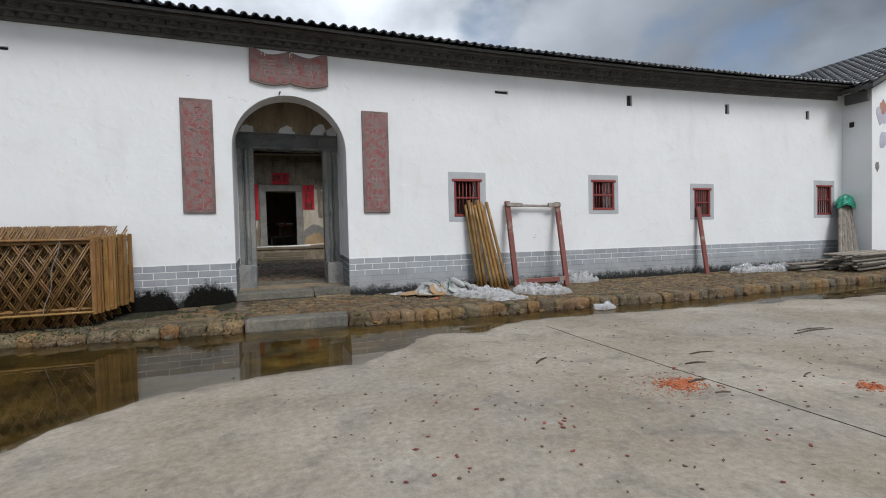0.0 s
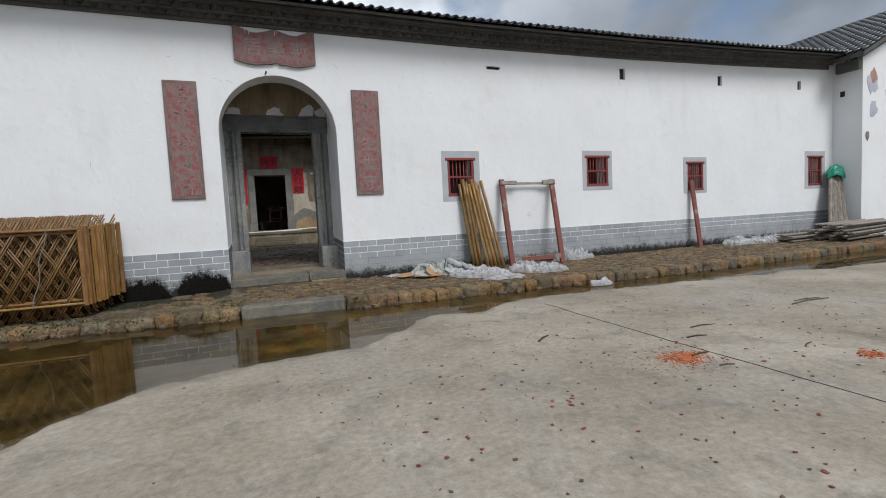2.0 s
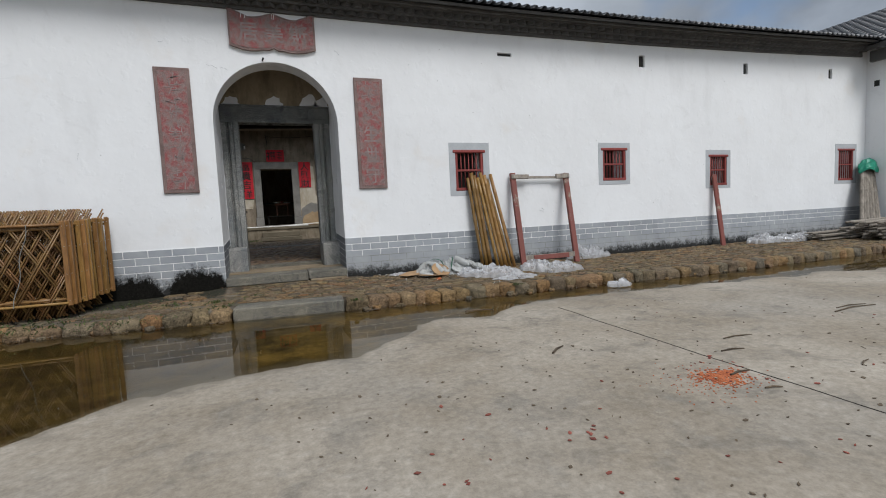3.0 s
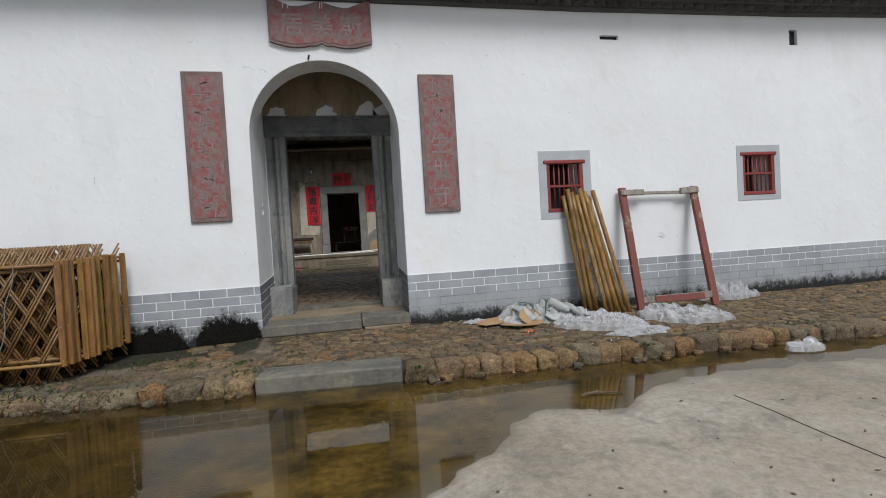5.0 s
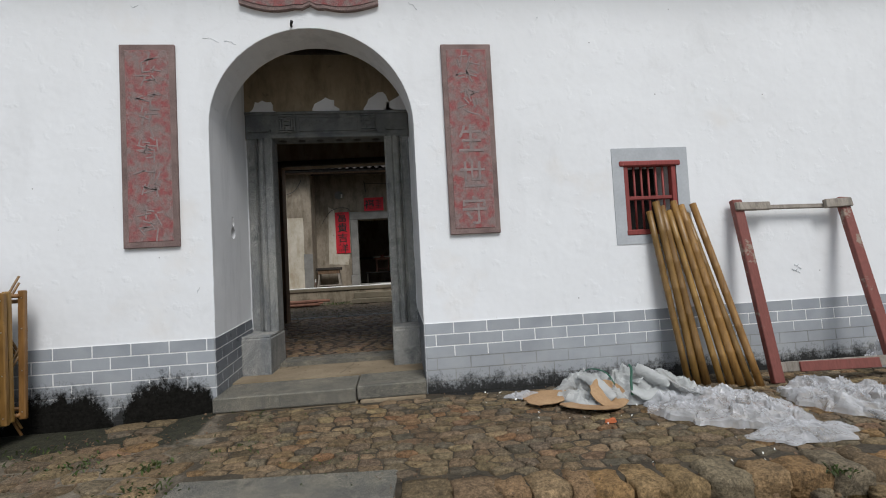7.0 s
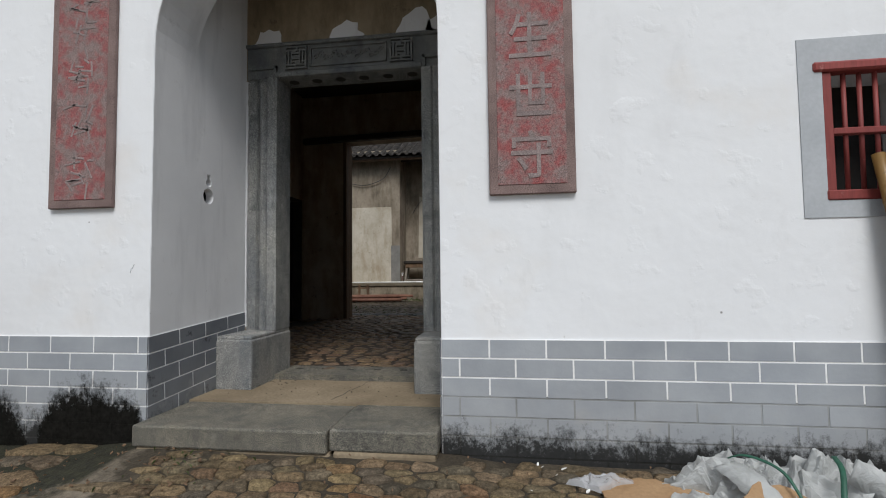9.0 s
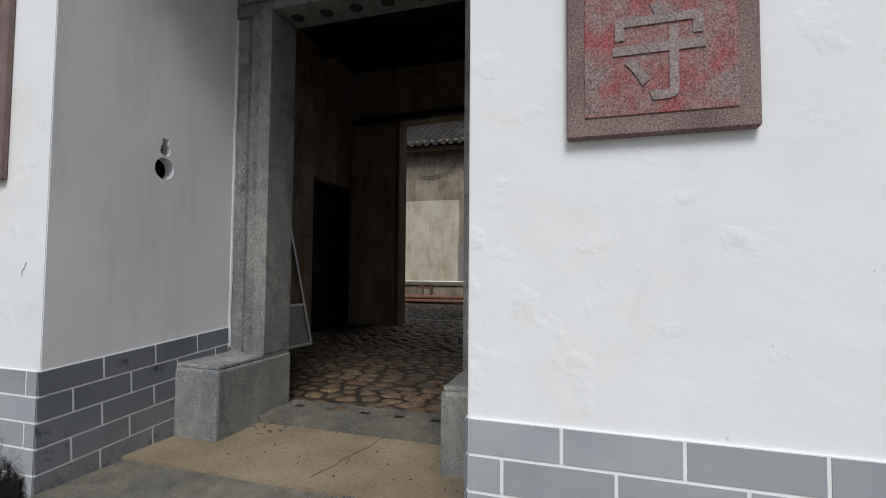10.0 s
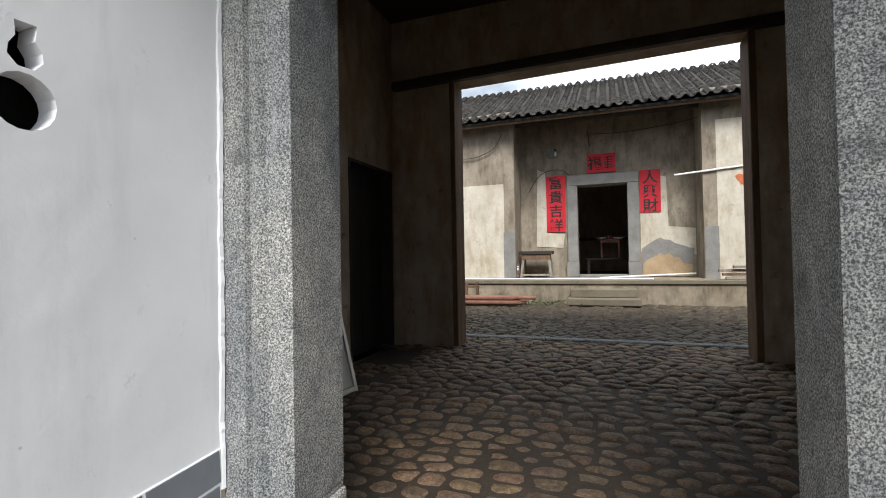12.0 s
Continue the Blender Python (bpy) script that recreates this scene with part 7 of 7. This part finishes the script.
def rounded(poly, cut_=0.25):
    """Cuts every corner of a polygon once."""
    out = []
    for (ax, ay), (bx, by) in zip(poly, poly[1:] + poly[:1]):
        out += [(ax + (bx - ax) * cut_, ay + (by - ay) * cut_), (bx + (ax - bx) * cut_, by + (ay - by) * cut_)]
    return out


def lay(owner, x0, x1, y0, y1, row, length, z_at, keep, near, mat_pc, mat_heap, seed, gap=0.008, dome=0.010, uneven=0.006, limit=290, wild=0.3, soft=1):
    """Stones laid in wavering rows, each the cell of ground round its seed."""
    rr = random.Random(seed)
    pts, cells_of = [], {}
    y = y0
    while y < y1 + row:
        h_ = row * rr.uniform(0.8, 1.25)
        x = x0 - rr.uniform(0, length)
        while x < x1 + length:
            w = length * rr.uniform(0.6, 1.45)
            p_ = (x + w / 2, y + h_ / 2 + row * wild * rr.uniform(-1, 1) + 0.4 * row * noise.noise((x * 0.9, y * 0.9, seed)))
            cells_of.setdefault((int(p_[0] // (length * 2)), int(p_[1] // (row * 2))), []).append(len(pts))
            pts.append(p_)
            x += w
        y += h_
    hp, made = Heap(), 0
    for i, (xc, yc) in enumerate(pts):
        if not (x0 < xc < x1) or not (y0 < yc < y1) or not keep(xc, yc):
            continue
        kx, ky = int(xc // (length * 2)), int(yc // (row * 2))
        ids = [j for a in (-1, 0, 1) for b in (-1, 0, 1) for j in cells_of.get((kx + a, ky + b), ()) if j != i]
        poly = cell(pts, i, ids, length, row)
        if len(poly) < 3:
            continue
        mx_, my_ = sum(p[0] for p in poly) / len(poly), sum(p[1] for p in poly) / len(poly)
        poly = rounded(poly, 0.22 if soft > 1 else 0.13)
        if soft > 1:
            poly = rounded(poly, 0.25)
        ring = []
        for u, v in poly:
            d_ = math.hypot(u - mx_, v - my_) or 1e-6
            k = max(0.3, 1 - gap * rr.uniform(0.6, 1.5) / d_)
            ring.append(((u - mx_) * k, (v - my_) * k))
        n = len(ring)
        top_, tx_, ty_ = uneven * rr.uniform(-1, 1), rr.uniform(-0.07, 0.07), rr.uniform(-0.07, 0.07)
        v = []
        for k, dz in ((1.0, -0.05), (1.0, -dome * 1.1), (0.86, -dome * 0.25), (0.5, dome * 0.25)):
            v += [(a * k, b * k, dz + top_ + (a * tx_ + b * ty_) + (0.003 * noise.noise((a * 30 + i, b * 30, 1.0)) if dz > -0.04 else 0.0)) for a, b in ring]
        f = [(k * n + q, k * n + (q + 1) % n, (k + 1) * n + (q + 1) % n, (k + 1) * n + q) for k in range(3) for q in range(n)]
        f.append(tuple(3 * n + q for q in range(n)))
        base_ = (mx_, my_, z_at(mx_, my_))
        if near(xc, yc) and made < limit:
            me_ = bpy.data.meshes.new("cobble")
            me_.from_pydata(v, [], f)
            me_.materials.append(mat_pc)
            me_.shade_smooth()
            ob = new("cobble", me_)
            ob.parent = owner
            ob.location = base_
            made += 1
        else:
            hp.add(np.array(v) + np.array(base_), f)
    tagged(hp.link("cobbles", mat_heap, owner, True), kind="stuff")


def pave_keep(x, y):
    if y < at(KERB, x) + 0.27 or y > 9.24:
        return False
    if -1.05 < x < 1.05 and y > 9.12:
        return False
    if -0.85 < x < 0.75 and y < at(KERB, x) + 0.42:
        return False
    # west of the gate the stones thin out into trodden mud
    if x < -0.75:
        return noise.noise((x * 1.3, y * 1.7, 6.0)) > (-0.30 if y < 8.2 else 0.02) - 0.25 * smooth01((-2.2 - x) / 1.5)
    return True


lay(pavement, -0.8, 16.3, 7.0, 9.3, 0.102, 0.160, pave_z, pave_keep, lambda x, y: -0.9 < x < 1.6 and 7.7 < y < 9.15, M_COBBLE_PC, M_COBBLE, 3, gap=0.0055, dome=0.008, uneven=0.008, wild=0.30)
lay(pavement, -6.5, -0.8, 7.0, 9.3, 0.17, 0.27, pave_z, pave_keep, lambda x, y: x > -3.2, M_COBBLE_PC, M_COBBLE, 4, gap=0.010, dome=0.008, uneven=0.010, wild=0.42)
hall_floor = bpy.data.objects["floor_hall"]
lay(hall_floor, -2.5, 2.5, 10.84, 15.72, 0.135, 0.19, hall_z, lambda x, y: x > -1.9 or y < 13.2 or noise.noise((x * 2, y * 2, 1)) > 0.1, lambda x, y: y < 12.6 and -1.6 < x < 1.2, M_HALL_PC, M_HALL, 5, gap=0.012, dome=0.017, uneven=0.007, wild=0.3, soft=2)
court_floor = bpy.data.objects["floor_court"]
lay(court_floor, -5.0, 5.0, 15.9, 20.95, 0.15, 0.21, lambda x, y: 0.513, lambda x, y: not (-0.75 < x < 0.95 and y > 20.35), lambda x, y: y < 16.6 and -1.5 < x < 1.6, M_COURT, M_COURT, 7, gap=0.014, dome=0.02, uneven=0.008, wild=0.3, soft=2)

# ---- painted brick dado ----
COURSE, LENGTH, TOPZ, GAP = 0.1215, 0.353, 0.972, 0.0115
RISE = 0.06  # the courses inside the arch climb towards the gate
for x0, x1, nm in ((-9.0, -1.048, "trim_dado_west"), (1.048, 16.49, "trim_dado_east")):
    d = structure(nm, block(x0, x1, 9.293, 9.302, 0.62, TOPZ - 0.002), M_JOINT, "white painted joints of the brick dado", "dado")
    part("lower_joint", block(x0, x1, 9.293, 9.302, 0.05, 0.62), M_JOINT if x1 < 0 else M_JOINT_LOW, d)
for nm, sx in (("trim_dado_recess_west", -1), ("trim_dado_recess_east", 1)):
    bm = block(*sorted((sx * 1.0365, sx * 1.043)), 9.302, 10.5, 0.3, TOPZ - 0.002)
    for v in bm.verts:
        v.co.z += (v.co.y - 9.302) * RISE
    structure(nm, bm, M_JOINT, "white painted joints inside the arch", "dado")


def brick_mesh(w, along, mat_=M_BRICK):
    bm = bmesh.new()
    h = COURSE - GAP
    if along == "x":
        box(bm, -w / 2, w / 2, -0.004, 0.004, -h / 2, h / 2)
    else:
        box(bm, -0.004, 0.004, -w / 2, w / 2, -h / 2, h / 2)
    me_ = bpy.data.meshes.new("brick")
    bm.to_mesh(me_)
    bm.free()
    me_.materials.append(mat_)
    return me_


full_x = brick_mesh(LENGTH - GAP, "x")
far_bricks = Heap()
for owner_name, xa, xb in (("trim_dado_east", 1.048, 16.49), ("trim_dado_west", -7.5, -1.048)):
    owner = bpy.data.objects[owner_name]
    for k in range(7):
        zc = TOPZ - COURSE * (k + 0.5)
        start = 1.35 - (0.0 if k % 2 == 0 else 0.19)
        j = int((xa - start) / LENGTH) - 1
        while start + j * LENGTH < xb:
            u0, u1 = start + j * LENGTH + GAP / 2, start + (j + 1) * LENGTH - GAP / 2
            u0, u1 = max(xa, u0), min(xb, u1)
            j += 1
            if u1 - u0 < 0.04:
                continue
            xc, w = (u0 + u1) / 2, u1 - u0
            if -4.6 < xc < 8.6:
                ob = new("brick", full_x if abs(w - LENGTH + GAP) < 0.002 else brick_mesh(w, "x"))
                ob.parent = owner
                ob.location = (xc, 9.2945, zc)
            else:
                hh = (COURSE - GAP) / 2
                vv = [(a, b, c) for c in (zc - hh, zc + hh) for b in (9.2905, 9.2985) for a in (u0, u1)]
                far_bricks.add(vv, [(0, 1, 5, 4), (0, 4, 6, 2), (1, 3, 7, 5), (4, 5, 7, 6), (0, 2, 3, 1)])
tagged(far_bricks.link("bricks", M_BRICK, bpy.data.objects["trim_dado_east"]), kind="stuff")
for sx, nm in ((-1, "trim_dado_recess_west"), (1, "trim_dado_recess_east")):
    owner = bpy.data.objects[nm]
    for k in range(6):
        zc = TOPZ - COURSE * (k + 0.5)
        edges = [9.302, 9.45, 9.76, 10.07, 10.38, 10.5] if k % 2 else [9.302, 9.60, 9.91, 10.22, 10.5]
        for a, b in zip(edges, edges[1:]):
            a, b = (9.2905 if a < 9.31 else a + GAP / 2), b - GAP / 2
            ob = new("brick", brick_mesh(b - a, "y", M_BRICK_SHADED))
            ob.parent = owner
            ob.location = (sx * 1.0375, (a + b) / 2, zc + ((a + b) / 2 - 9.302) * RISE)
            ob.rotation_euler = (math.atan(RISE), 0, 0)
